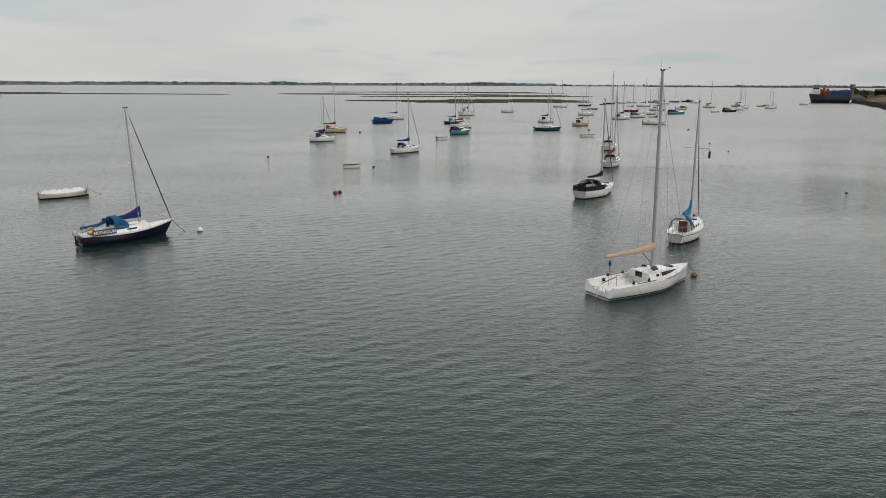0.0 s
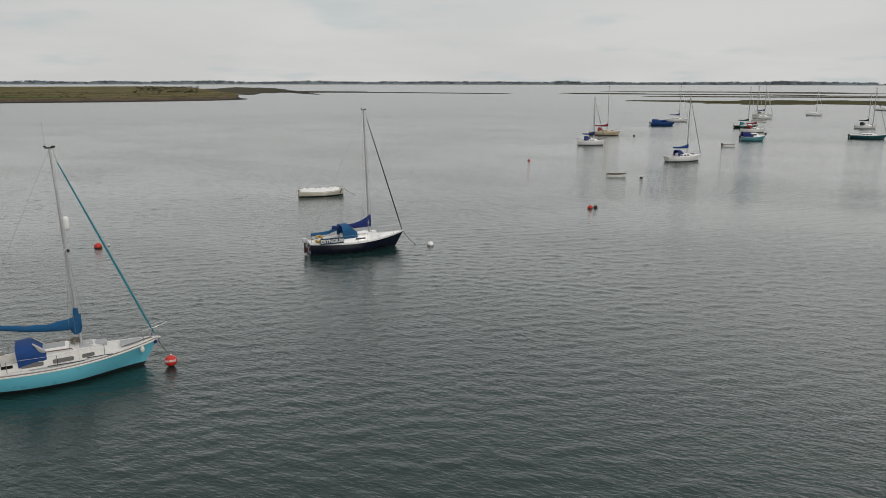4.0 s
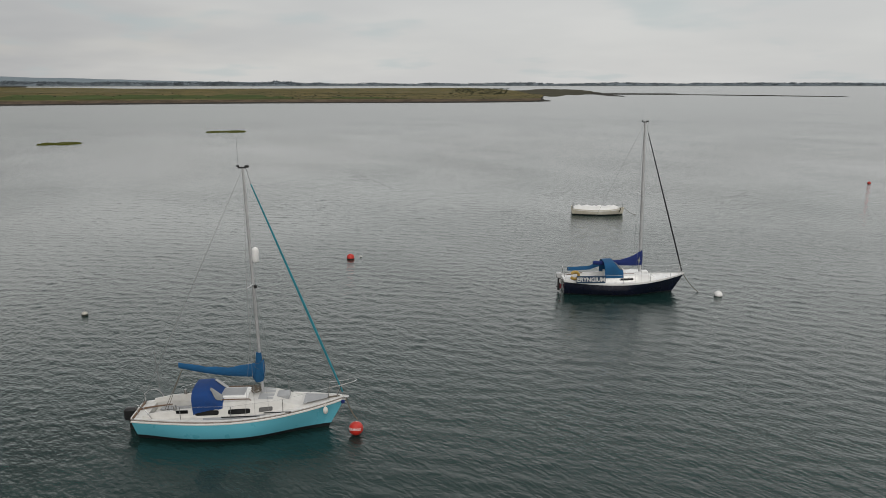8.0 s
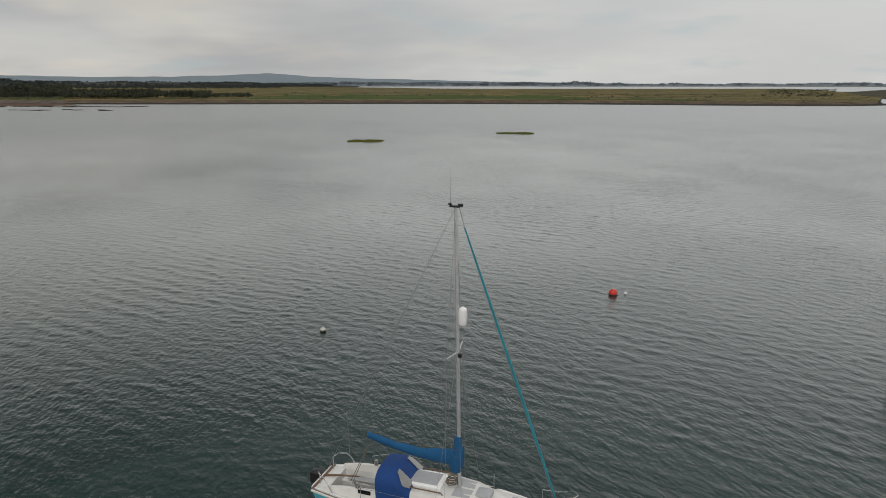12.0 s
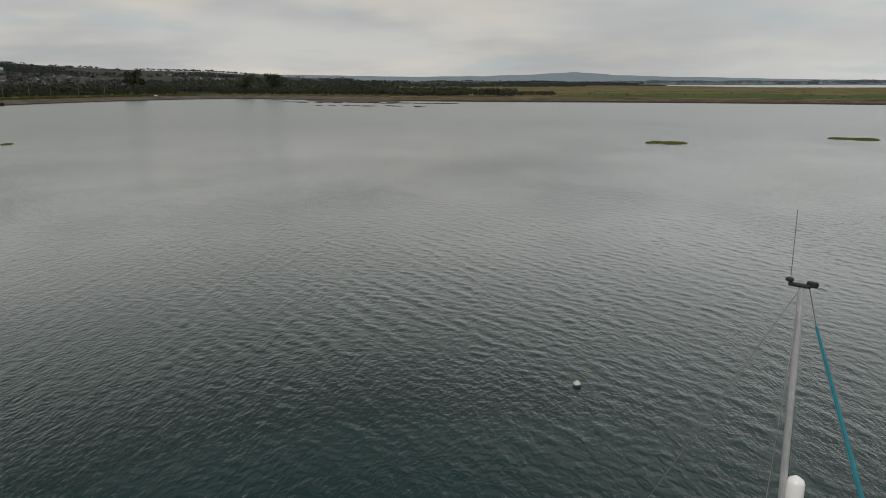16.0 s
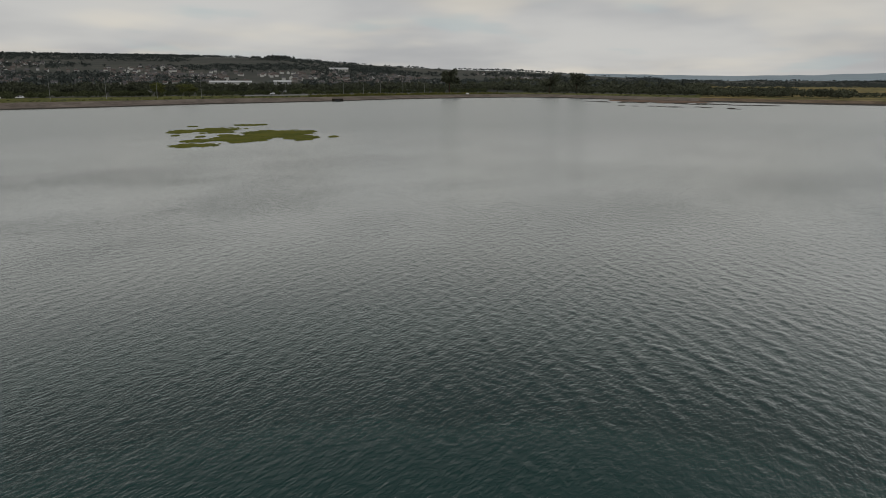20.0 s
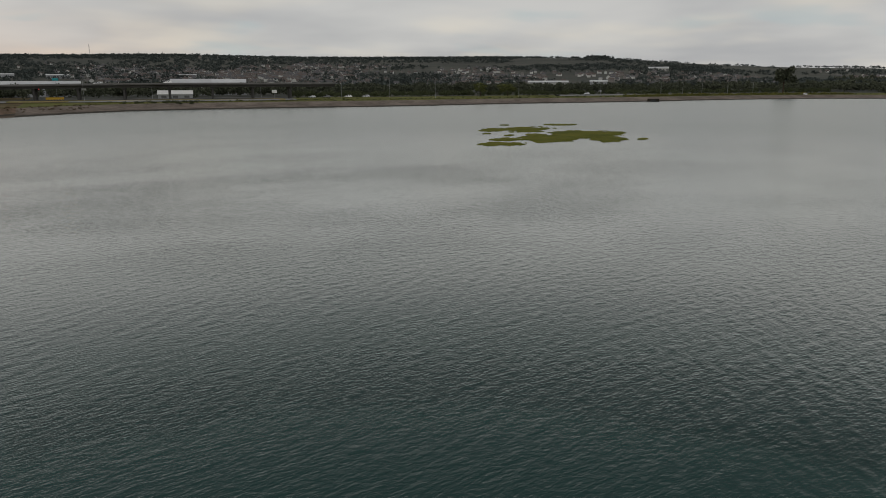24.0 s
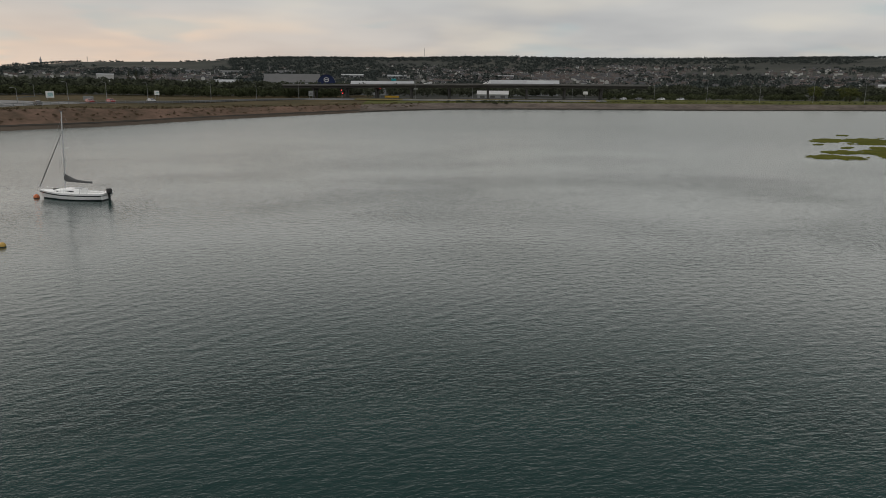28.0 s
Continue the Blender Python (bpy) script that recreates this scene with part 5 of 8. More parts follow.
    part("fore_hatch", Shape().box(1.75, 2.2, -0.24, 0.24, cab.top(2.1) - 0.02, cab.top(1.8) + 0.02, 0.025), GLASS, boat)
    for x, y in ((0.3, 0.45), (0.3, 0.6), (0.3, -0.45), (0.75, 0.35)):
        part("rope_clutch", Shape().box(x, x + 0.2, y - 0.05, y + 0.05, cab.top(x) - 0.05, cab.top(x) + 0.06, 0.015), RUBBER, boat)
    mast_set(boat, h, (0.5, cab.top(0.5) - 0.03), 11.95, -3.6, cab.top(1.15) + 1.02, None, random.Random(3), furl=None, lean=0.15, gauge=0.085)
    part("sail_cover", sail_cover(0.56, -3.55, cab.top(1.15) + 1.05, cab.top(1.15) + 1.07, 0.24, 0.15, 5, 0.0), PEACH_CLOTH, boat, "pale peach cover over the stowed sail")
    part("boom_vang", Shape().tube([(0.55, 0, cab.top(0.6) + 0.1), (-0.4, 0, cab.top(0.6) + 0.9)], 0.022, 6), RUBBER, boat)
    part("mainsheet_bag", Shape().ball((-3.1, 0.05, 1.75), 0.09, 0.09, 0.18), TEAL_CLOTH, boat, "small blue bag hanging from the boom")
    part("mainsheet", Shape().tube([(-3.15, 0, 2.35), (-3.1, 0.05, 1.8), (-3.2, 0, 0.45)], 0.012, 4), ROPE, boat)
    part("tiller", Shape().tube([(-3.6, 0, 0.75), (-2.5, 0.1, 0.9)], 0.025, 6), RUBBER, boat)
    part("rudder_head", Shape().box(-4.12, -3.92, -0.04, 0.04, -0.3, 0.62, 0.015), WHITE_GEL, boat)
    part("stern_ladder", Shape().tube([(-4.10, -0.35, 0.10), (-4.02, -0.35, 0.62), (-4.02, -0.62, 0.62), (-4.10, -0.62, 0.10)], 0.014, 5), STEEL, boat)
    rails(boat, h, pushpit=False, stanchions=3, height=0.55, back=1.1)
    for s in (1, -1):
        part("pushpit", Shape().tube([(-3.0, s * 1.18, 0.84), (-3.05, s * 1.18, 1.4), (-3.7, s * 1.1, 1.42), (-3.75, s * 0.7, 1.40), (-3.72, s * 0.7, 0.84)], 0.014, 6), STEEL, boat, "stainless stern rail")
    part("wind_instrument", Shape().tube([(0.5, 0.1, 12.0), (0.88, 0.1, 12.12)], 0.008, 4).ball((0.9, 0.1, 12.12), 0.05, 0.03, 0.05, 8, 5), RUBBER, boat)
    part("sail_bag", Shape().ball((-0.15, -0.72, 1.30), 0.22, 0.13, 0.15), GREY_CLOTH, boat, "grey bag on the side deck")
    bollard_line(boat, h, (4.75, -0.3, 0.1))


turquoise_yacht()
navy_yacht()
racing_yacht()

# the next boats beyond
b, h, cab = yacht(at(15.92, 72.75, 48), "white yacht with a black cockpit tent and sail cover", 6.9, 2.35, 0.98, 0.78, cloth=BLACK_CLOTH, mast_x=0.9, mast_top=9.7, furl=GREY_CLOTH, seed=21, stripe=None)
part("dodger", Shape().loft([[(x, h.half(h.at(x)) - 0.02, z) for z in (h.sheer(h.at(x)), h.sheer(h.at(x)) + 0.52)] for x in (-0.3, -1.2, -2.2, -3.0, -3.3)] + [[(-3.36, q, zz) for zz in (0.78, 1.30)] for q in (0.78, 0.4, 0.0, -0.4, -0.78)] + [[(x, -(h.half(h.at(x)) - 0.02), z) for z in (h.sheer(h.at(x)), h.sheer(h.at(x)) + 0.52)] for x in (-3.3, -3.0, -2.2, -1.2, -0.3)]), BLACK_CLOTH, b, "black canvas dodgers round the cockpit")
sprayhood(b, -0.95, -0.1, 0.78, 0.92, 0.80, BLACK_CLOTH, "black canvas sprayhood", False)
for x, hh in ((-1.25, 0.86), (-1.75, 0.84), (-2.3, 0.76)):
    part("hood_hoop", Shape().tube([(x + 0.12 * math.sin(a), 0.80 * math.copysign(abs(math.cos(a)) ** 0.5, math.cos(a)), 0.90 + hh * max(math.sin(a), 0.0) ** 0.6) for a in (math.pi * k / 12 for k in range(13))], 0.035, 6), BLACK_CLOTH, b, "folded black canvas on a hoop")
part("roof_strip", Shape().loft([[(x, y, 1.73 - 0.14 * abs(y) + 0.02 * x) for y in (-0.42, 0, 0.42)] for x in (-0.9, -1.4, -1.9)]), BLACK_CLOTH, b)
part("stern_arch", Shape().tube([(-2.4, 0.85, 1.0), (-2.4, 0.8, 1.7), (-2.4, 0.4, 2.1), (-2.4, 0, 2.18), (-2.4, -0.4, 2.1), (-2.4, -0.8, 1.7), (-2.4, -0.85, 1.0)], 0.02, 6), STEEL, b)
part("stern_ladder", Shape().tube([(-3.54, 0.2, 0.1), (-3.50, 0.2, 1.0), (-3.50, 0.45, 1.0), (-3.54, 0.45, 0.1)], 0.016, 5), STEEL, b)

b, h, cab = yacht(at(18.5, 52.5, 57), "white yacht with a bright blue loose mainsail cover", 6.7, 2.2, 0.95, 0.74, cloth=TEAL_CLOTH, mast_x=0.70, mast_top=10.0, furl=GREY_CLOTH, seed=22, cover=False, transom=0.50)
BRIGHT_CLOTH = mat("bright_blue_canvas", (0.015, 0.19, 0.42), 0.8, scale=9, bump=0.012, bscale=12)
part("loose_sail_cover", Shape().tube([(0.66, 0, 2.75), (0.64, 0.02, 2.45), (0.58, 0.05, 2.1), (0.40, 0.16, 1.80), (0.1, 0.28, 1.68), (-0.35, 0.10, 1.70), (-0.7, -0.15, 1.62), (-0.95, -0.45, 1.35), (-1.05, -0.6, 1.0)], [0.05, 0.08, 0.11, 0.19, 0.20, 0.13, 0.16, 0.10, 0.06], 9), BRIGHT_CLOTH, b, "crumpled bright blue sail cover")
for x in (-1.55, -1.95):
    part("folded_hood", Shape().tube([(x + 0.1 * math.sin(a), 0.80 * math.copysign(abs(math.cos(a)) ** 0.5, math.cos(a)), 0.86 + 0.72 * max(math.sin(a), 0.0) ** 0.6) for a in (math.pi * k / 12 for k in range(13))], 0.03, 6), GREY_CLOTH, b, "dark folded canvas on a hoop")
part("companionway_door", Shape().box(-1.32, -1.26, -0.32, 0.32, 0.55, 1.38, 0.015), mat("varnished_door", (0.11, 0.04, 0.025), 0.4, scale=12), b, "dark red-brown companionway door")
part("hood_frame", Shape().tube([(-1.5, 0.85, 0.95), (-1.55, 0.8, 1.6), (-1.6, 0.4, 1.85), (-1.6, -0.4, 1.85), (-1.55, -0.8, 1.6), (-1.5, -0.85, 0.95)], 0.018, 6), STEEL, b)
part("stern_ladder", Shape().tube([(-3.68, -0.2, 0.05), (-3.64, -0.2, 0.85), (-3.64, 0.1, 0.85), (-3.68, 0.1, 0.05)], 0.016, 5), STEEL, b)
part("wide_spreader", Shape().tube([(0.68, -1.0, 6.65), (0.70, 0, 6.6), (0.68, 1.0, 6.65)], 0.022, 6), ALLOY, b)
part("radar_reflector", Shape().tube([(0.68, -1.0, z) for z in (5.9, 5.95, 6.4, 6.45)], [0.03, 0.085, 0.085, 0.03], 10).tube([(0.68, -1.0, 6.4), (0.68, -1.0, 6.65)], 0.008, 4), RUBBER, b, "dark cylindrical radar reflector")
part("topside_line", h.skin(lambda u: h.sheer(u) - 0.08, lambda u: h.sheer(u) - 0.125, 1, 24, 0.018), NAVY_GEL, b, "thin navy line along the topsides")
part("bow_fender", Shape().ball((2.7, 0.2, 1.2), 0.12), RED_BUOY, b, "red fender on the foredeck")

b, h, cab = yacht(at(-6.0, -58.9, -22.6), "white water-ballast yacht with black side stripe and outboard", 7.6, 2.35, 0.88, 0.70, rake_by=0.065, cloth=GREY_CLOTH, mast_x=0.75, mast_top=8.75, furl=None, seed=23, motor=False, windows=0, rail=False, cover=False, transom=0.86)
part("side_stripe", h.skin(lambda u: h.sheer(u) - 0.13, lambda u: h.sheer(u) - 0.25, 1, 24, 0.022), BLACK_PAINT, b, "black stripe along the hull")
for s in (1, -1):
    part("cabin_window", cab.window(-0.7, 1.3, 0.3, 0.62, 0.01, 0.0, s), GLASS, b, "long dark cabin window")
part("furled_genoa", Shape().tube([(3.65, 0, 1.1), (2.9, 0, 2.4), (1.75, 0, 4.4), (0.45, 0, 6.7)], [0.03, 0.05, 0.045, 0.025], 7), GREY_CLOTH, b, "rolled grey headsail on the forestay")
part("boom", Shape().tube([(0.7, 0, 1.95), (-2.4, 0, 1.75)], 0.04, 8), ALLOY, b)
part("stowed_sail", sail_cover(0.72, -2.3, 1.85, 1.70, 0.62, 0.09, 8, 0.02), GREY_CLOTH, b, "grey mainsail bundled on the boom")
outboard(b, -3.85, 0.0, 0.62, 1.35)
part("stern_arch", Shape().tube([(-3.5, 0.7, 0.8), (-3.6, 0.6, 1.55), (-3.6, -0.6, 1.55), (-3.5, -0.7, 0.8)], 0.018, 6), STEEL, b)
part("ensign_staff", Shape().tube([(-3.75, 0.4, 0.8), (-4.2, 0.4, 1.5)], 0.012, 5), TEAK, b)
rails(b, h, pushpit=False, stanchions=2, height=0.5)


def dinghy(m, label, L=2.8, B=1.3, hull=WHITE_GEL, inside=GREY_GRIP, cover=None, fb=0.55, motor=False):
    boat = thing("dinghy", label, "dinghy", m, "tenders and dinghies")
    h = Hull(L, B, fb, fb * 0.8, fb * 0.76, transom=0.8, rake=0.12 * L, stern_rake=0.03, full=2.4)
    part("hull", h.skin(h.sheer, lambda u: -0.2, 6, 22), hull, boat)
    part("gunwale", h.strip(0, 1, -0.01, -0.02, 0.04, 22, 0.045), TEAK if cover is None else hull, boat)
    if cover is None:
        part("lining", h.skin(lambda u: h.sheer(u) - 0.01, lambda u: 0.06, 5, 22, -0.03), inside, boat)
        part("floor", Shape().loft([[(h.x(u, 0.08), s * max(h.width(u, 0.08) - 0.02, 0.01), 0.08) for s in (1, -1)] for u in (0.0, 0.2, 0.4, 0.6, 0.8, 0.95)]), inside, boat)
        for u in (0.22, 0.55):
            w = h.half(u) - 0.03
            part("thwart", Shape().box(h.x(u, 0.3) - 0.11, h.x(u, 0.3) + 0.11, -w, w, fb * 0.55, fb * 0.55 + 0.03), TEAK, boat)
    else:
        rows = []
        for i in range(15):
            u = 0.01 + 0.98 * i / 14
            w, z = h.half(u) + 0.015, h.sheer(u)
            top = 0.34 * math.sin(math.pi * min(u * 1.15 + 0.08, 1)) + 0.05 * math.sin(i * 2.3)
            rows.append([(h.x(u, z), y * w, z - 0.1 + (0.1 + top) * (1 - abs(y) ** 2.5)) for y in (-1, -0.85, -0.5, 0, 0.5, 0.85, 1)])
        part("cover", Shape().loft(rows), cover, boat, "sagging white tarpaulin cover")
    if motor:
        outboard(boat, -L / 2 - 0.02, 0, fb * 0.6, 0.8)
    return boat


def covered_launch():
    boat = thing("launch", "white open launch under a sagging white tarpaulin", "launch", at(-38.2, 70.6, 38), "tenders and dinghies")
    h = Hull(4.7, 1.85, 0.66, 0.58, 0.48, transom=0.78, rake=0.22, stern_rake=0.10, full=3.2)
    part("hull", h.skin(h.sheer, lambda u: 0.10, 6, 26), CREAM_WHITE, boat, "cream-white hull, weather-stained")
    part("boot_top", h.skin(lambda u: 0.10, lambda u: -0.25, 3, 26), BLACK_PAINT, boat, "black band at the waterline")
    part("gunwale", h.strip(0, 1, -0.05, -0.03, 0.04, 26, 0.06), CREAM_WHITE, boat)
    rows = []
    for i in range(23):
        u = 0.03 + 0.90 * i / 22
        w, z = h.half(u) + 0.03, h.sheer(u)
        top = 0.22 * min(1, 9 * (u - 0.02), 8 * (0.95 - u)) * (1 + 0.16 * math.sin(i * 1.15) + 0.1 * math.sin(i * 2.7))
        rows.append([(h.x(u, z), y * w, z - 0.10 + (0.12 + top) * (1 - abs(y) ** 4) + 0.025 * math.sin(i * 1.9 + y * 4) * (abs(y) < 0.9)) for y in (-1, -0.93, -0.8, -0.5, -0.2, 0.2, 0.5, 0.8, 0.93, 1)])
    part("cover", Shape().loft(rows, caps=True), BRIGHT_TARP, boat, "sagging white tarpaulin cover")
    for x, y, z0, z1 in ((2.2, 0.0, 0.55, 1.18), (-2.2, 0.62, 0.5, 1.05), (-2.2, -0.62, 0.5, 1.05), (1.75, -0.52, 0.6, 1.05)):
        part("post", Shape().tube([(x, y, z0), (x + 0.01, y, z1)], 0.018, 6), WIRE, boat, "thin metal post")
    part("bow_patch", Shape().tube([(1.85, -0.56, 0.30), (1.98, -0.50, 0.56), (1.92, -0.44, 0.74)], 0.05, 6), ROPE, boat, "tan rope wound at the bow")
    bollard_line(boat, h, (3.4, -0.1, 0.0))


CREAM_WHITE = mat("cream_white_paint", (0.74, 0.71, 0.62), 0.5, col2=(0.52, 0.48, 0.38), scale=3)
BRIGHT_TARP = mat("white_pvc_tarpaulin", (0.88, 0.88, 0.86), 0.6, col2=(0.76, 0.755, 0.74), scale=4, bump=0.02, bscale=5)
covered_launch()
dinghy(at(-12.5, 97.0, 18), "small pale skiff with a dark interior", 2.4, 1.15, WHITE_GEL, RUBBER, fb=0.45)
dinghy(at(-0.2, 147.0, 20), "small white dinghy with its outboard motor", 2.4, 1.2, motor=True)
dinghy(at(31.5, 156.0, 5), "low white rowing dinghy on a mooring", 3.2, 1.3)
dinghy(at(112, 296, 5), "small white skiff far down the moorings", 3.6, 1.3)
dinghy(at(68, 326, 10), "small dark dinghy far down the moorings", 4.2, 1.4, BLACK_PAINT)
dinghy(at(88, 397, 10), "small dark dinghy far down the moorings", 4.0, 1.4, BLACK_PAINT)
dinghy(at(167, 379, 5), "small red dinghy far down the moorings", 4.2, 1.4, RED_GEL)
dinghy(at(3.5, 179.5, 10), "small red dinghy among the moored boats", 3.6, 1.4, RED_GEL)
dinghy(at(7, 239, 5), "small pale dinghy among the moored boats", 4.4, 1.5)


def cruiser(m, label, L=6.5, B=2.3, hull=WHITE_GEL, top=WHITE_GEL, cover=None, seed=1):
    """A small motor boat with a wheelhouse or a cover."""
    boat = thing("motor_boat", label, "motor boat", m, "moored motor boats")
    h = Hull(L, B, 1.05, 0.75, 0.75, transom=0.85, rake=0.14 * L, stern_rake=0.05, full=2.3)
    part("hull", h.skin(h.sheer, lambda u: 0.08, 6, 22), hull, boat)
    part("boot_top", h.skin(lambda u: 0.08, lambda u: -0.25, 2, 22), BLACK_PAINT, boat)
    part("gunwale", h.strip(0, 1, -0.02, -0.03, 0.06, 22, 0.06), top, boat)
    well = (-L * 0.46, -L * 0.08, B * 0.36)
    part("deck", deck(h, well), top, boat)
    part("cockpit", cockpit(h, well, 0.25), top, boat)
    cab = Cabin(h, [(-L * 0.10, B * 0.38, 0.75), (L * 0.12, B * 0.36, 0.72), (L * 0.22, B * 0.30, 0.32), (L * 0.36, B * 0.16, 0.05)], 0.2)
    part("wheelhouse", cab.shell(18), top, boat)
    for s in (1, -1):
        part("side_window", cab.window(-L * 0.08, L * 0.11, 0.45, 0.88, 0.012, 0.0, s), GLASS, boat)
    w = B * 0.27
    za, zb = cab.top(L * 0.20), cab.top(L * 0.135)
    part("windscreen", Shape().add([(L * 0.205, -w, za - 0.02), (L * 0.205, w, za - 0.02), (L * 0.135, w * 0.95, zb + 0.0), (L * 0.135, -w * 0.95, zb + 0.0)], [(0, 1, 2, 3)]), GLASS, boat)
    if cover:
        sprayhood(boat, -L * 0.46, -L * 0.02, B * 0.42, 0.75, 1.0, cover, "canvas cover over the cockpit", False)
    outboard(boat, -L / 2 - 0.02, 0, 0.55, 1.1)
    part("bow_rail", Shape().tube([(L * 0.2, B * 0.40, 1.0), (L * 0.25, B * 0.38, 1.45), (L * 0.48, 0, 1.6), (L * 0.25, -B * 0.38, 1.45), (L * 0.2, -B * 0.40, 1.0)], 0.015, 5), STEEL, boat)
    return boat


def far_yacht(x, y, turn, label, L=7.0, top=9.0, **kw):
    """A yacht far enough away for plain rigging."""
    seed = int(abs(x) * 7 + y)
    L *= 0.86
    return yacht(at(x, y, turn), label, L, 0.34 * L, 0.95, 0.76, mast_top=top, mast_x=0.09 * L, seed=seed, detail=1, group="moored yachts", **kw)


far_yacht(-24.0, 141.5, 20, "small white yacht with a dark blue sail cover", 6.0, 8.4, cloth=NAVY_CLOTH, furl=GREY_CLOTH, hood=NAVY_CLOTH)
far_yacht(-26.0, 168.0, 8, "cream ketch with red covers and two masts", 8.0, 10.4, hull=CREAM_GEL, cloth=RED_CLOTH, furl=None, ketch=True, hood=RED_CLOTH)
far_yacht(-6.2, 119.0, 38, "white yacht with dark sprayhood and blue sail cover", 6.9, 9.6, cloth=BLUE_CLOTH, furl=GREY_CLOTH, hood=NAVY_CLOTH)
far_yacht(-15.5, 231, 5, "white yacht with a dark sail cover", 7.6, 10.8, cloth=NAVY_CLOTH)
cruiser(at(-17.5, 209, 8), "blue motor boat under a blue canvas cover", 6.2, 2.3, BLUE_CLOTH, BLUE_CLOTH, BLUE_CLOTH)
far_yacht(3.0, 205.5, 12, "dark yacht with a green cockpit cover", 6.8, 10.0, hull=GREEN_GEL, cloth=GREEN_GEL, hood=AQUA_CLOTH)
far_yacht(4.5, 190, 15, "white yacht among close moorings", 6.4, 10.4, cloth=RED_CLOTH, hood=RED_CLOTH)
cruiser(at(4.0, 164, 12), "light blue motor boat with a dark cover", 4.6, 1.9, LIGHT_BLUE_GEL, WHITE_GEL, NAVY_CLOTH)
far_yacht(9, 279, 5, "white yacht with a dark sail cover", 7.6, 10.5, cloth=NAVY_CLOTH, hood=GREY_CLOTH)
far_yacht(8.5, 260, 8, "white yacht with a long low hull", 7.2, 9.0, cover=False)
far_yacht(26, 291, 3, "white yacht with a bare boom", 6.4, 8.8, cover=False)
far_yacht(26, 178, 4, "dark teal yacht with a white cabin top", 8.0, 10.2, hull=TEAL_GEL, cover=False, furl=GREY_CLOTH, motor=True)
far_yacht(31, 216, 12, "grey motor sailer with black covers", 6.0, 8.6, cloth=BLACK_CLOTH, hood=BLACK_CLOTH)
far_yacht(38, 198, 15, "cream yacht with a dark cockpit cover", 5.8, 7.8, hull=CREAM_GEL, cloth=GREY_CLOTH, hood=BLACK_CLOTH)
far_yacht(53, 266, 10, "white yacht with two bare masts", 7.5, 11.0, cloth=GREY_CLOTH, ketch=True)
far_yacht(29.5, 126.5, 68, "white yacht with a steel cockpit frame", 8.6, 13.3, cloth=GREY_CLOTH, furl=GREY_CLOTH, hood=GREY_CLOTH)
far_yacht(24.0, 100.5, 62, "white yacht with a red name board and red cover", 7.8, 11.0, cloth=RED_CLOTH, furl=GREY_CLOTH, stripe=RED_GEL, hood=RED_CLOTH)
far_yacht(58.5, 236, 8, "white yacht with a black sprayhood", 7.4, 12.0, cloth=BLACK_CLOTH, hood=BLACK_CLOTH)
far_yacht(79, 302, 6, "red-hulled yacht with a grey cover", 7.4, 11.0, hull=RED_GEL, cloth=GREY_CLOTH)
cruiser(at(68, 250, 8), "white motor boat with a grey cockpit cover", 5.8, 2.2, WHITE_GEL, WHITE_GEL, GREY_CLOTH)
far_yacht(103, 370, 6, "white yacht with a tall mast", 9.0, 14.0, cloth=GREY_CLOTH)
far_yacht(78, 274, 4, "long low white yacht", 7.8, 9.0, cover=False)
cruiser(at(132, 451, 10), "light blue cabin cruiser", 7.5, 2.6, LIGHT_BLUE_GEL, LIGHT_BLUE_GEL)
far_yacht(94, 316, 6, "white yacht with a dark sprayhood", 8.5, 13.5, cloth=NAVY_CLOTH, hood=GREY_CLOTH)
far_yacht(61, 207, 2, "sleek white yacht with its motor raised", 8.0, 11.0, cloth=GREY_CLOTH, motor=True)
far_yacht(128, 420, 5, "white yacht with a grey cover", 9.0, 12.0, cloth=GREY_CLOTH)
cruiser(at(91, 280, 8), "light blue motor boat with dark covers", 7.0, 2.4, LIGHT_BLUE_GEL, WHITE_GEL, NAVY_CLOTH)
cruiser(at(110, 332, 8), "white motor boat with a red stripe", 5.8, 2.2, WHITE_GEL, RED_CLOTH)
far_yacht(148, 462, 5, "dark yacht far down the moorings", 8.0, 11.0, hull=BLACK_PAINT, cover=False)
cruiser(at(159, 470, 5), "dark-hulled motor cruiser at its mooring", 7.5, 2.6, BLACK_PAINT, BLACK_PAINT)
cruiser(at(155, 444, 5), "plain white motor boat at its mooring", 6.5, 2.4, WHITE_GEL, WHITE_GEL)
far_yacht(133, 360, 6, "white yacht with black covers", 7.8, 13.0, cloth=BLACK_CLOTH, hood=BLACK_CLOTH)
cruiser(at(122, 306, 10), "dark-hulled motor boat with grey covers", 6.5, 2.4, BLACK_PAINT, WHITE_GEL, GREY_CLOTH)
far_yacht(133, 325, 6, "white yacht beside other moored boats", 7.5, 11.0, cloth=GREY_CLOTH)
far_yacht(154, 375, 6, "white yacht with a dark sprayhood", 9.5, 13.5, cloth=NAVY_CLOTH, hood=NAVY_CLOTH)
far_yacht(145, 348, 6, "small white yacht beside other boats", 6.5, 9.0, cover=False)
far_yacht(175, 388, 6, "white yacht with a low cabin", 7.5, 10.0, cover=False)
far_yacht(157, 345, 8, "small white yacht with a bare mast", 7.0, 9.5, cover=False)
far_yacht(116, 444, 6, "white yacht far down the moorings", 8.5, 13.0, cover=False)
far_yacht(107, 431, 6, "white yacht far down the moorings", 7.5, 12.0, cover=False)
far_yacht(96, 417, 6, "dark yacht far down the moorings", 8.5, 12.0, hull=BLACK_PAINT, cover=False)
far_yacht(74, 377, 6, "dark yacht with a bare mast", 8.5, 12.0, hull=BLACK_PAINT, cloth=GREY_CLOTH)
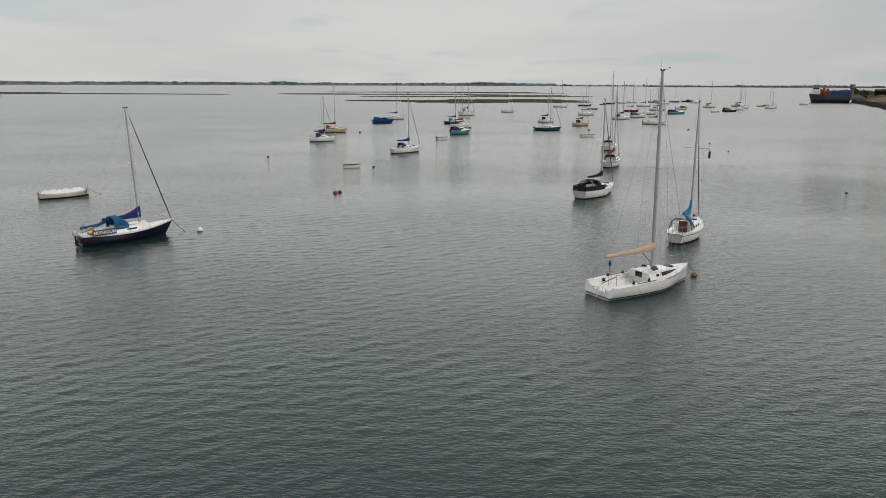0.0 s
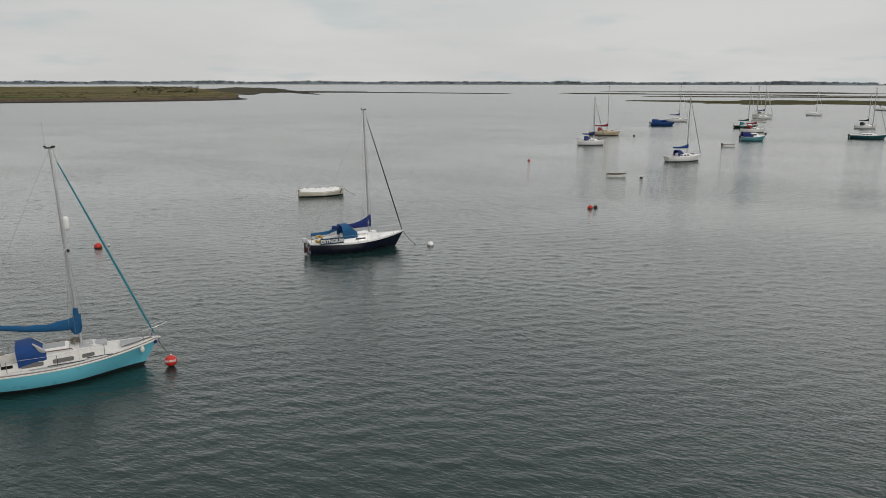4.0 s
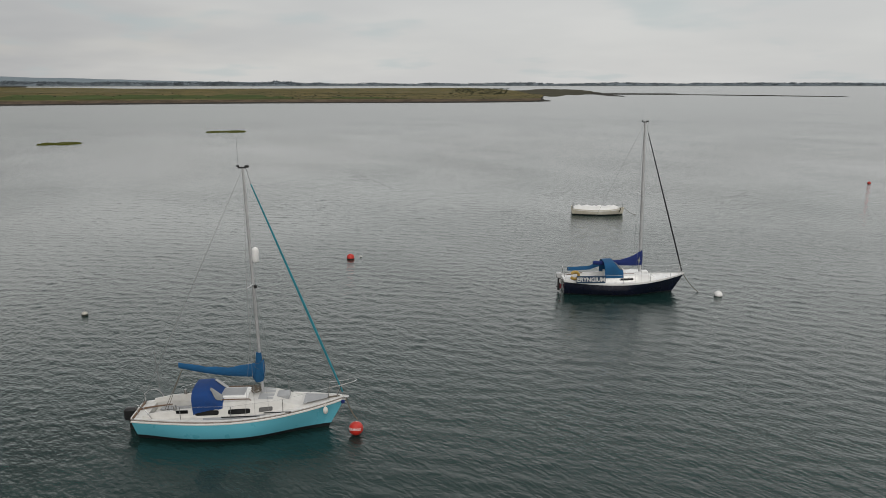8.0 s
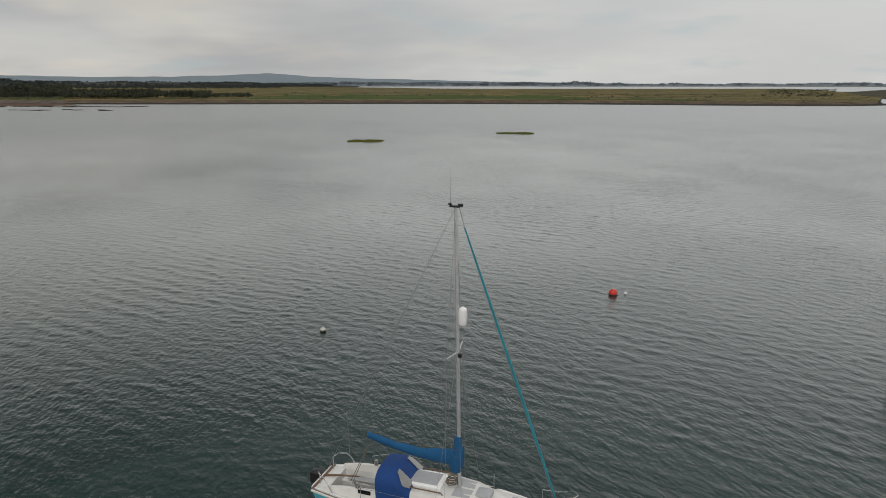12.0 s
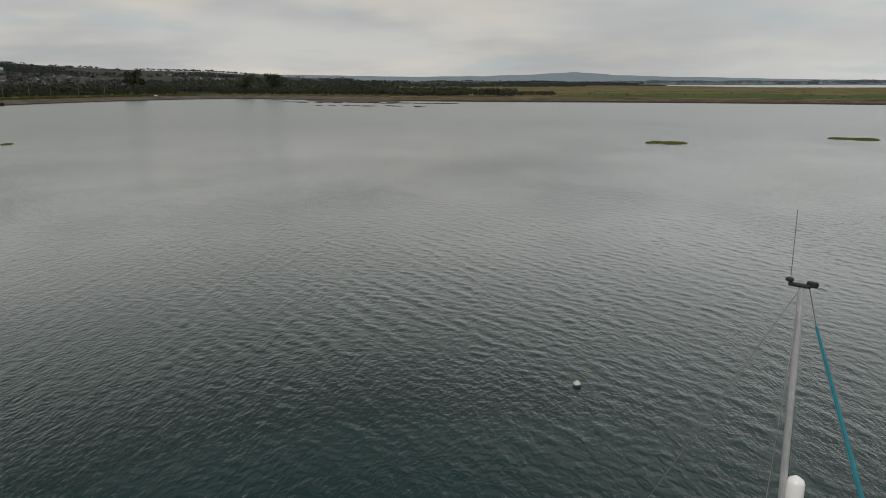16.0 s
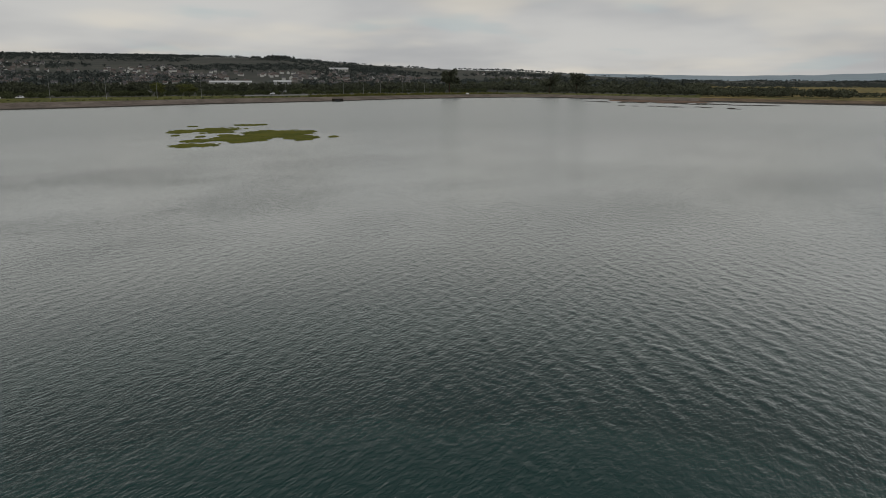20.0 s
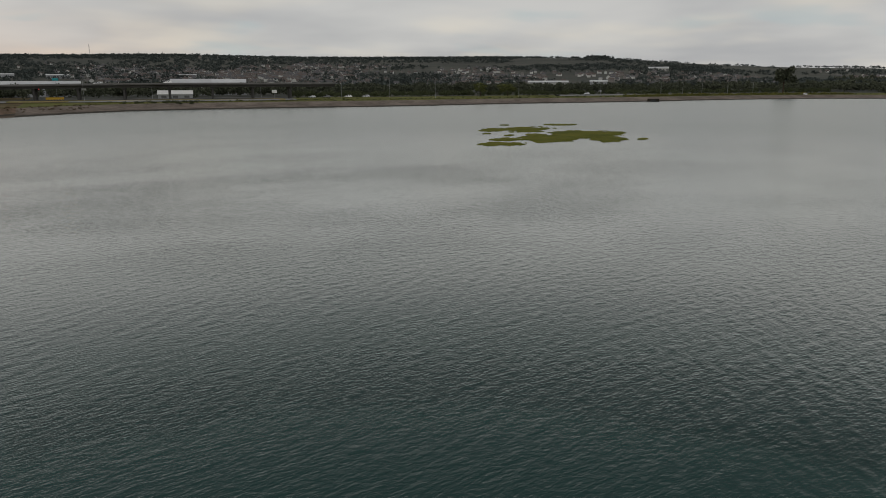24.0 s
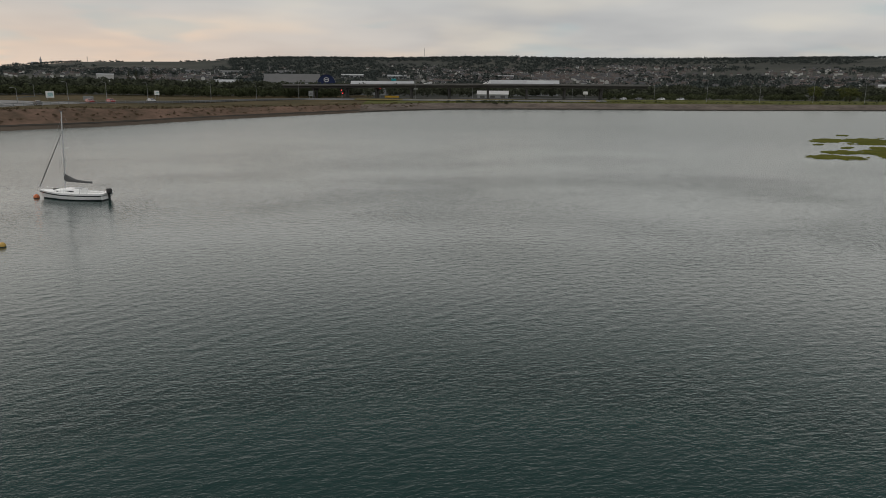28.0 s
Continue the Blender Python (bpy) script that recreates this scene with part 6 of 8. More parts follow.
far_yacht(58, 357, 6, "white yacht with a grey cover", 8.5, 13.0, cloth=GREY_CLOTH)
cruiser(at(206, 411, 10), "small white motor boat near the quay", 5.5, 2.2)

for x, y, size, material, label in (
        (-39.82, 27.38, 0.16, WHITE_BUOY, "weathered white mooring buoy with dark weed below"), (-40.18, 44.41, 0.26, RED_BUOY, "round red mooring buoy"),
        (-18.95, 53.9, 0.23, WHITE_GEL, "round white mooring buoy by the navy yacht"), (-11.3, 73.4, 0.25, RED_BUOY, "round red mooring buoy"), (-10.9, 73.9, 0.2, WEED, "small dark weedy buoy"),
        (-27.3, 110.4, 0.2, RED_BUOY, "round red mooring buoy"), (15.15, 41.15, 0.19, TAN_BUOY, "weathered tan mooring buoy"), (-9.6, 97.3, 0.2, WHITE_BUOY, "small white mooring buoy"),
        (62, 181, 0.25, WEED, "dark mooring buoy"), (59, 166, 0.2, YELLOW_BUOY, "faded yellow mooring buoy"), (52, 139, 0.17, RED_BUOY, "faded red mooring buoy"), (49, 122, 0.16, RED_BUOY, "faded red mooring buoy"),
        (7, 185, 0.3, WEED, "dark round mooring buoy"), (36, 177, 0.28, WEED, "dark round mooring buoy"), (-19.5, 167, 0.25, WEED, "dark round mooring buoy"),
        (-2.2, -60.4, 0.3, ORANGE_BUOY, "faded orange mooring buoy at a yacht's bow"), (-6.45, -36.5, 0.26, YELLOW_BUOY, "faded yellow mooring buoy"), (43, 74.7, 0.16, WHITE_BUOY, "small white float"), (-40.0, 45.15, 0.09, WHITE_GEL, "small white pick-up float")):
    mooring_buoy(x, y, size, material, label if len(label.split()) > 3 else label + " on the water")
b = mooring_buoy(-20.15, 29.75, 0.245, RED_BUOY, "bright red mooring buoy with a white word", z=1.12)
b.rotation_euler = (0, 0, radians(38))
lettering("writing", "EQUINOX", 0.105, LETTER, b, pose(0, 0, 0.215, -14, 0, 0), 0.248)


def coaster():
    s = thing("cargo_ship", "blue and grey coaster with red cranes at the quay", "ship", at(252, 472, 162) @ Matrix.Diagonal((0.56, 0.7, 0.8, 1)), "")
    h = Hull(44, 9, 7.0, 7.4, 6.0, transom=0.8, rake=3.5, stern_rake=1.0, full=4.0)
    part("hull", h.skin(h.sheer, lambda u: 1.6, 5, 30), mat("ship_grey_blue_paint", (0.085, 0.11, 0.14), 0.6, scale=0.6), s, "dark grey-blue hull")
    part("boot_top", h.skin(lambda u: 1.6, lambda u: -0.3, 2, 30), mat("rusty_red_paint", (0.10, 0.045, 0.035), 0.7, scale=0.8), s, "rusty red waterline band")
    part("deck", deck(h), CONCRETE, s)
    blue = mat("bright_blue_ship_paint", (0.015, 0.085, 0.24), 0.6, scale=0.6)
    part("hatch_coaming", Shape().box(-20, 0, -4.4, 4.4, 6.0, 9.2, 0.2), blue, s, "blue hatch coamings")
    part("forecastle", Shape().loft([[(x, y * w, z) for y, z in ((-1, 6.2), (-1, 9.8), (1, 9.8), (1, 6.2))] for x, w in ((-22, 3.4), (-17, 4.4))], closed=True, caps=True), blue, s, "blue raised bulwark")
    for k in range(5):
        part("hatch_rib", Shape().box(-18 + 3.6 * k, -17.7 + 3.6 * k, -4.5, 4.5, 6.1, 9.3, 0.05), blue, s)
    red = mat("orange_red_ship_paint", (0.42, 0.055, 0.03), 0.6, scale=0.8)
    for x, top in ((2.5, 11.0), (6.5, 11.8), (9.5, 10.6)):
        c = part("crane", Shape().box(x - 0.8, x + 0.8, -1.4, 1.4, 6.0, top - 1.2, 0.2).box(x - 1.4, x + 1.0, -1.0, 1.0, top - 1.5, top, 0.2), red, s, "orange-red deck crane")
        part("jib", Shape().tube([(x, 0, top - 0.8), (x - 5.0, 0.5, top - 2.6)], 0.28, 6), red, c)
    for x, y, w, z in ((4.5, 1.6, 1.8, 8.4), (8.0, -1.5, 2.2, 8.9), (5.6, -2.0, 1.4, 9.6), (10.2, 1.0, 1.6, 8.0)):
        part("deck_machinery", Shape().box(x - w, x + w, y - 1.2, y + 1.2, 5.9, z, 0.2), red, s, "orange-red deck machinery")
    part("superstructure", Shape().box(11, 19, -3.6, 3.6, 6.4, 9.6, 0.2).box(12, 18, -3.2, 3.2, 9.6, 12.0, 0.15), WHITE_GEL, s, "white deckhouse")
    part("bridge_windows", Shape().box(11.92, 18.08, -3.26, 3.26, 10.6, 11.4), GLASS, s)
    part("wheelhouse_roof", Shape().box(11.4, 18.6, -3.6, 3.6, 12.0, 12.3, 0.05), CONCRETE, s)
    part("mast", Shape().tube([(14, 0, 12), (14, 0, 20)], [0.25, 0.1], 6).box(13.9, 14.1, -1.8, 1.8, 16.2, 16.5), ALLOY, s)
    part("aerial", Shape().tube([(10.5, 0, 9), (10.5, 0, 16)], 0.12, 5), ALLOY, s)


coaster()


def quay():
    q = tagged(new("quay"), "dark quay wall with a tower and gravel heaps", "quay", kind="structure")
    front = resample([(268, 474), (254, 441), (240, 408), (226, 376), (210, 342), (190, 300)], 12.0, 0.8, 9)
    rows = [[(p.x - 3, p.y - 5, -0.8), (p.x, p.y, 1.9), (p.x + 8, p.y + 12, 2.4), (p.x + 60, p.y + 90, 2.4), (p.x + 62, p.y + 93, -0.8)] for p in front]
    part("quay_wall", Shape().loft(rows), MUD, q)
    for k, (x, y, r, hh) in enumerate(((264, 432, 11, 1.8), (256, 412, 14, 2.6), (244, 384, 15, 3.0), (282, 470, 10, 3.0), (272, 448, 9, 3.0))):
        rows = []
        for f, z in ((1, 0), (0.8, 0.22), (0.5, 0.62), (0.25, 0.9), (0.03, 1)):
            rows.append([(x + r * f * (1 + 0.25 * noise.noise((math.cos(a) * 2, math.sin(a) * 2, k + f))) * math.cos(a), y + 0.9 * r * f * math.sin(a), 2.3 + hh * z) for a in (2 * math.pi * j / 20 for j in range(20))])
        part("gravel_heap", Shape().loft(rows, closed=True, caps=True), GRAVEL if k in (1, 2) else SHINGLE, q, "heap of sandy gravel" if k in (1, 2) else "heap of dark gravel")
    t = part("silo_tower", Shape().box(-0.8, 0.8, -0.8, 0.8, 0, 8.0, 0.1).box(-1.2, 1.2, -1.2, 1.2, 6.0, 9.2, 0.1), CONCRETE, q, "grey steel gravel tower")
    t.matrix_local = pose(276, 489, 2.4, 0, 0, 30)
    part("conveyor", Shape().tube([(266, 455, 4), (275, 485, 9)], 0.6, 6), MUD, q, "dark sloping conveyor")
    for x, y, w, d, hh in ((283, 466, 9, 7, 5.0), (296, 478, 12, 8, 4.5), (300, 455, 12, 7, 3.5)):
        sh = part("plant_shed", Shape().box(-w / 2, w / 2, -d / 2, d / 2, 0, hh, 0.1).loft([[(x2, -d / 2 - 0.3, hh), (x2, 0, hh + 1.2), (x2, d / 2 + 0.3, hh)] for x2 in (-w / 2 - 0.3, w / 2 + 0.3)], closed=True, caps=True), MUD, q, "dark gravel plant shed")
        sh.matrix_local = pose(x, y, 2.4, 0, 0, 150)


GRAVEL = mat("sandy_gravel", (0.26, 0.20, 0.13), 0.95, col2=(0.15, 0.115, 0.075), scale=0.5, bump=0.1, bscale=2, spec=0.02)
quay()
ring_land("far_shore_quay", -43, -29.3, 620, 1200, 1.5, FAR_LAND, "low ground behind the gravel quay", 0.3, 20.0)

# marsh strips and reed beds out in the harbour
MARSH_STRIP = mat("brown_olive_saltmarsh", (0.088, 0.080, 0.034), 0.95, col2=(0.050, 0.048, 0.024), scale=0.3, bump=0.15, bscale=2.5, spec=0.02)
STRIPS = ((34, 478, 64, 36, 28, 1), (-36, 474, 22, 4, 10, 2), (22, 634, 82, 9, 10, 3), (-20, 742, 88, 13, 2, 4), (70, 700, 40, 7, 12, 5), (-30, 935, 125, 22, 4, 6), (70, 880, 60, 10, 0, 7), (-130, 770, 30, 5, 5, 8))
for x, y, rx, ry, turn, seed in STRIPS:
    patch("marsh_strip", (x, y), rx, ry, turn, MARSH_STRIP if seed < 3 else SPIT, "long flat strip of olive saltmarsh", seed * 3.1, 0.5, 0.7, steps=160)
for x, y, rx, ry, turn, seed in ((-430, 700, 70, 7, 20, 1), (-310, 715, 90, 5, -4, 2), (-480, 770, 60, 10, 40, 3), (-428, 660, 95, 6, 132, 4), (-379, 480, 120, 9, 128, 5), (-312, 402, 20, 9, 120, 6)):
    patch("shingle_spit", (x, y), rx, ry, turn, MUD, "thin dark shingle spit off the marsh point", seed * 5.3, 0.6, 0.4)
REED_SPOTS = (
        (-118.7, -80.4, 5.0, 4.0, 123), (-126.8, -87.6, 3.1, 4.6, 123), (-135.5, -84.7, 6.1, 9.4, 123), (-146.2, -111.5, 4.1, 5.9, 124), (-153.2, -109.0, 6.2, 10.8, 124),
        (-149.0, -90.1, 4.4, 11.8, 123), (-152.3, -85.1, 5.1, 13.0, 123), (-142.2, -73.7, 3.9, 5.9, 123), (-158.3, -85.6, 3.2, 6.2, 123), (-149.7, -70.4, 1.3, 2.3, 123),
        (-135.6, -95.8, 1.0, 2.4, 123), (-135.7, -103.3, 1.1, 1.9, 123), (-173.4, -116.4, 4.8, 3.8, 124), (-162.0, -125.3, 1.3, 1.8, 124), (-141.0, -93.0, 3.2, 4.9, 123))


def reed_marsh(name, spots, label, step, seed, cut=0.25, grow=1.0):
    """Low tussocks round the given spots, cut up by creeks."""
    S = np.array(spots, float)
    pad = S[:, 2:4].max() * 1.6
    xs, ys = (np.arange(S[:, k].min() - pad, S[:, k].max() + pad, step) for k in (0, 1))
    X, Y = np.meshgrid(xs, ys)
    f = np.full(X.shape, -9.0)
    for x, y, rx, ry, turn in spots:
        a = radians(turn)
        u, v = (X - x) * math.cos(a) + (Y - y) * math.sin(a), -(X - x) * math.sin(a) + (Y - y) * math.cos(a)
        f = np.maximum(f, 1 - np.sqrt((u / (rx * grow)) ** 2 + (v / (ry * grow)) ** 2))
    d = np.array([[noise.noise((p * 0.21, q * 0.21, seed)) * 0.55 + noise.noise((p * 0.7, q * 0.7, seed + 3)) * 0.4 + noise.noise((p * 1.9, q * 1.9, seed + 6)) * 0.22 for p in xs] for q in ys])
    f = np.where(f > -1.2, f * 1.1 + d - cut, -3)
    rough_top = np.array([[noise.noise((p * 3.1, q * 3.1, seed)) for p in xs] for q in ys])
    Z = np.clip(f * 1.3, -0.12, 0.17) + np.where(f > 0.05, 0.06 * rough_top, 0)
    nx = len(xs)
    i = np.arange(len(ys) - 1)[:, None] * nx + np.arange(nx - 1)[None]
    keep = np.maximum(np.maximum(f[:-1, :-1], f[1:, 1:]), np.maximum(f[1:, :-1], f[:-1, 1:])) > -0.02
    faces = np.stack([i, i + 1, i + nx + 1, i + nx], -1)[keep]
    used, inv = np.unique(faces, return_inverse=True)
    verts = np.stack([X, Y, Z], -1).reshape(-1, 3)[used]
    tagged(raw_mesh(name, verts, inv.reshape(-1, 4), REED, True), label, "marsh", kind="structure")


reed_marsh("reed_bed", REED_SPOTS, "olive marsh plants standing in the shallows", 0.3, 2.7, 0.18, 1.12)
reed_marsh("reed_bed", ((-156.5, 57.5, 2.0, 2.4, 64), (-155.7, 61.0, 2.2, 3.2, 64)), "small olive reed bed in the shallows", 0.2, 4.1, 0.1)
reed_marsh("reed_bed", ((-166.9, 98.1, 2.1, 2.1, 64), (-164.8, 101.5, 2.5, 3.2, 64)), "small olive reed bed in the shallows", 0.2, 5.3, 0.1)
for x, y, rx, ry, turn in ((-468, -88, 28, 4, 50), (-462, -55, 30, 6, 55), (-447, -22, 34, 5, 58), (-395, -51, 16, 2, 55), (-387, -20, 20, 2, 58)):
    g = random.Random(int(abs(x)))
    for _k in range(5):
        f, q = -0.85 + 0.42 * _k + g.uniform(-0.1, 0.1), radians(turn)
        side = g.uniform(-5, 5)
        patch("mud_bank", (x + rx * f * math.cos(q) - side * math.sin(q), y + rx * f * math.sin(q) + side * math.cos(q)), rx * g.uniform(0.08, 0.26), ry * g.uniform(0.3, 0.9), turn + g.uniform(-8, 8), MUD, "low brown mud bank off the shore", y * 0.3 + _k, 0.2, 0.6, steps=40)
foliage("quay_trees", belt(-42, -29.6, 660, 1000, 170, 4, 8, 61, 0.8), LEAF, "dark trees and scrub behind the quay", leaves=60, seed=62)

patch("mud_bank", (-498, -70), 36, 20, 62, RED_BANK, "low rusty-brown mud bank off the shore", 4.4, 0.4, 0.6)
patch("shingle_spit", (-709, 933), 430, 58, 127, SPIT, "flat grey-olive spit beyond the marsh point", 2.2, 0.7, 0.25)
GREEN_FIELD = mat("lush_marsh_grass", (0.076, 0.102, 0.032), 0.95, col2=(0.048, 0.068, 0.022), scale=0.1, bump=0.3, bscale=0.6, spread=(0.38, 0.62), spec=0.02)


def field(name, az0, az1, o0, o1, material, label, seed):
    """A ragged strip of the marsh with another growth, o0 to o1 metres behind the water's edge."""
    rows = []
    lift = 0.07 + 0.03 * seed
    for az in np.arange(az0, az1, 0.25):
        f = min(1, (az - az0) / 3 + 0.05, (az1 - az) / 3 + 0.05)
        a = o0 + 12 * noise.noise((az * 0.9, 0.3, seed))
        b = a + (o1 - a) * f * (0.75 + 0.6 * noise.noise((az * 0.7, 4.1, seed)) + 0.2 * noise.noise((az * 3.7, 2.1, seed)))
        b = max(b, a + 0.5)
        rows.append([(*polar(az, r), land_z(az, r) + lift) for r in (shore_r(az) + a + (b - a) * k / 4 for k in range(5))])
    tagged(part(name, Shape().loft(rows), material), label, "ground", kind="structure")


field("green_marsh", 57, 84.5, 55, 300, GREEN_FIELD, "strip of lush green grass on the marsh", 1.0)
field("green_marsh", 48, 57, 46, 110, GREEN_FIELD, "strip of lush green grass on the marsh", 2.0)
field("straw_marsh", 58, 96, 24, 52, DRY_GRASS, "straw-coloured grass behind the marsh shore", 3.0)
field("straw_marsh", 40, 56, 330, 620, DRY_GRASS, "dry ochre pasture on the marsh", 4.0)
field("straw_marsh", 66, 84, 420, 900, DRY_GRASS, "dry ochre pasture on the marsh", 5.0)

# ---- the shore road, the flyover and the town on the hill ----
# brick and tile greyed in colour towards the haze over the town
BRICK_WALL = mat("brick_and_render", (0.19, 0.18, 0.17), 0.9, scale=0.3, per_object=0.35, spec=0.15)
WHITE_WALL = mat("white_render", (0.50, 0.50, 0.48), 0.85, scale=0.4, per_object=0.12, spec=0.15)
ROOF_TILE = mat("roof_tiles", (0.105, 0.086, 0.079), 0.9, scale=0.6, per_object=0.4, spec=0.15)
SLATE = mat("grey_roof", (0.10, 0.10, 0.105), 0.8, scale=0.5, per_object=0.3, spec=0.15)
BRIGHT_ROOF = mat("white_sheet_roof", (0.50, 0.50, 0.49), 0.6, scale=0.4, spec=0.15)
PALE_ROOF = mat("pale_metal_roof", (0.40, 0.41, 0.42), 0.5, scale=0.3, per_object=0.1, spec=0.15)
SHED_WALL = mat("grey_cladding", (0.34, 0.35, 0.36), 0.7, scale=0.4, spec=0.15)
SHED_ROOF = mat("dark_grey_metal_roof", (0.13, 0.13, 0.13), 0.6, scale=0.3, spec=0.15)
DARK_BLUE = mat("dark_blue_cladding", (0.015, 0.025, 0.075), 0.5, scale=0.4, spec=0.15)
RED_CLAD = mat("dark_red_cladding", (0.15, 0.045, 0.04), 0.6, scale=0.4, spec=0.15)
GALV = mat("galvanised_steel", (0.24, 0.25, 0.25), 0.5, 0.4, scale=2)
YELLOW_PAINT = mat("yellow_sign_face", (0.40, 0.25, 0.03), 0.6, spec=0.15)
SIGN_WHITE = mat("white_sign_face", (0.75, 0.75, 0.73), 0.6, spec=0.15)
SIGN_GREEN = mat("teal_sign_face", (0.03, 0.30, 0.33), 0.6, spec=0.15)
CAR_GLASS = mat("car_glass", (0.01, 0.011, 0.012), 0.1)
VERGE = mat("rough_verge", (0.105, 0.105, 0.035), 0.95, col2=(0.055, 0.062, 0.022), scale=0.2, bump=0.2, bscale=1.0, spread=(0.38, 0.62), spec=0.02)
HEDGE = mat("hedge_foliage", (0.064, 0.074, 0.038), 0.9, col2=(0.040, 0.047, 0.026), scale=0.2, per_island=0.25, spec=0.02)
BROWN_SCRUB = mat("brown_scrub", (0.11, 0.078, 0.05), 0.95, col2=(0.06, 0.05, 0.028), scale=0.3, per_island=0.4, spec=0.02)

BANK_TOP = mat("dry_bank_top", (0.095, 0.072, 0.042), 0.95, col2=(0.045, 0.042, 0.022), scale=0.25, bump=0.2, bscale=1.0, spread=(0.38, 0.62), spec=0.02)
land_sheet("verge", [26, 34, 48, 70, 100, 130], VERGE, I_RED, I_MARSH + 1, "rough grass verge behind the sea bank", 0.6, 0.06)
land_sheet("pasture", [128, 150, 190, 240, 270], BANK_TOP, 0, I_RED + 1, "rough olive grass beyond the harbour road", 0.6, 0.06)
land_sheet("bank_top", [26, 34, 48, 70, 100, 130], BANK_TOP, 0, I_RED + 1, "dry brown ground along the top of the bank", 0.6, 0.06)


def on_hill(az, el):
    """The point of the hillside that stands at this azimuth and elevation, seen from the moorings."""
    r, k = 900.0, math.tan(radians(el))
    while r < RIDGE_R - 150 and land_z(az, r) < 11.5 + r * k:
        r += 12
    return (*polar(az, r), land_z(az, r))


def road_strip(name, pts, width, zs, material, label, category="road"):
    line = resample(pts, 6.0)
    rows = []
    for i, p in enumerate(line):
        d = (line[min(i + 1, len(line) - 1)] - line[max(i - 1, 0)]).normalized()
        nrm = Vector((-d.y, d.x))
        z = zs[0] + (zs[1] - zs[0]) * i / (len(line) - 1)
        rows.append([(p.x + nrm.x * w, p.y + nrm.y * w, z + zo) for w, zo in ((-width / 2 - 0.6, -0.6), (-width / 2, 0), (width / 2, 0), (width / 2 + 0.6, -0.6))])
    return tagged(part(name, Shape().loft(rows), material), label, category, kind="structure")


PALE_ROAD = mat("pale_worn_asphalt", (0.19, 0.19, 0.19), 0.85, col2=(0.13, 0.13, 0.13), scale=0.5, spec=0.15)
tagged(part("road_east", Shape().loft([[(x, y, 4.32) for x, y in row] for row in (((72, -172), (150, -300)), ((58, -195), (108, -302)), ((49.5, -217), (75, -301)), ((43, -237), (54.6, -279)), ((34.5, -254), (38.5, -271)))]), PALE_ROAD), "pale worn road widening along the harbour", "road", kind="structure")
road_strip("road_bend", [(38, -260), (28, -274), (8, -300), (-15, -345), (-45, -385)], 9, (4.32, 3.3), ASPHALT, "dark harbour road behind the bank")
road_strip("road_junction", [(-45, -385), (-95, -372), (-150, -352), (-205, -338)], 7, (3.4, 3.4), PALE_ROAD, "pale road behind the sea bank")
road_strip("road_west", [(-384, -311), (-430, -300), (-480, -283), (-520, -262)], 5, (3.5, 3.4), PALE_ROAD, "pale road behind the sea bank")
road_strip("road_under", [(-60, -402), (-110, -400), (-165, -392), (-225, -384)], 14, (3.35, 3.35), ASPHALT, "junction road under the flyover")
# a sandy strip of dry grass in front of the flyover
road_strip("dry_verge", [(-75, -378), (-120, -366), (-165, -352), (-200, -340)], 9, (3.5, 3.5), DRY_GRASS, "dry straw-coloured verge by the junction", "ground")


OLD_CONCRETE = mat("dark_weathered_concrete", (0.085, 0.083, 0.080), 0.85, col2=(0.05, 0.049, 0.047), scale=0.5, spec=0.15)


PARAPET = mat("grey_parapet", (0.17, 0.165, 0.16), 0.8, col2=(0.12, 0.118, 0.115), scale=0.5, spec=0.15)


def flyover():
    f = tagged(new("flyover"), "long concrete road flyover on paired piers", "bridge", kind="structure")
    line = resample([(-40, -424), (-66, -410), (-100, -394), (-150, -374), (-200, -358), (-236, -351)], 9.0)
    n = len(line)
    rows, left, right = [], [], []
    for i, p in enumerate(line):
        d = (line[min(i + 1, n - 1)] - line[max(i - 1, 0)]).normalized()
        q = Vector((-d.y, d.x))
        t = i / (n - 1)
        z = 10.3 + 1.0 * smoothstep(0, 0.6, t)
        sec = ((-6.0, 0.0), (-6.0, -0.45), (-4.6, -0.7), (-4.2, -1.7), (4.2, -1.7), (4.6, -0.7), (6.0, -0.45), (6.0, 0.0))
        rows.append([(p.x + q.x * w, p.y + q.y * w, z + h) for w, h in sec])
        for side, store in ((-1, left), (1, right)):
            store.append([(p.x + q.x * w * side, p.y + q.y * w * side, z + h) for w, h in ((5.7, -0.02), (6.05, -0.02), (6.05, 0.7), (5.7, 0.7))])
    part("deck", Shape().loft(rows, closed=True, caps=True), OLD_CONCRETE, f, "weathered grey concrete deck")
    for store in (left, right):
        part("parapet", Shape().loft(store, closed=True, caps=True), PARAPET, f, "grey parapet and rail")
    for i in range(2, n - 2, 2):
        p = line[i]
        d = (line[i + 1] - line[i - 1]).normalized()
        q = Vector((-d.y, d.x))
        z = rows[i][4][2]
        for s in (-1, 1):
            part("pier", Shape().tube([(p.x + q.x * 2.2 * s, p.y + q.y * 2.2 * s, 2.0), (p.x + q.x * 2.2 * s, p.y + q.y * 2.2 * s, z + 0.1)], 0.6, 10), OLD_CONCRETE, f, "round concrete pier")
        a = math.degrees(math.atan2(q.y, q.x))
        c = part("crosshead", Shape().box(-3.4, 3.4, -0.8, 0.8, -0.9, 0.05, 0.1), OLD_CONCRETE, f)
        c.matrix_local = pose(p.x, p.y, z, 0, 0, a)


flyover()


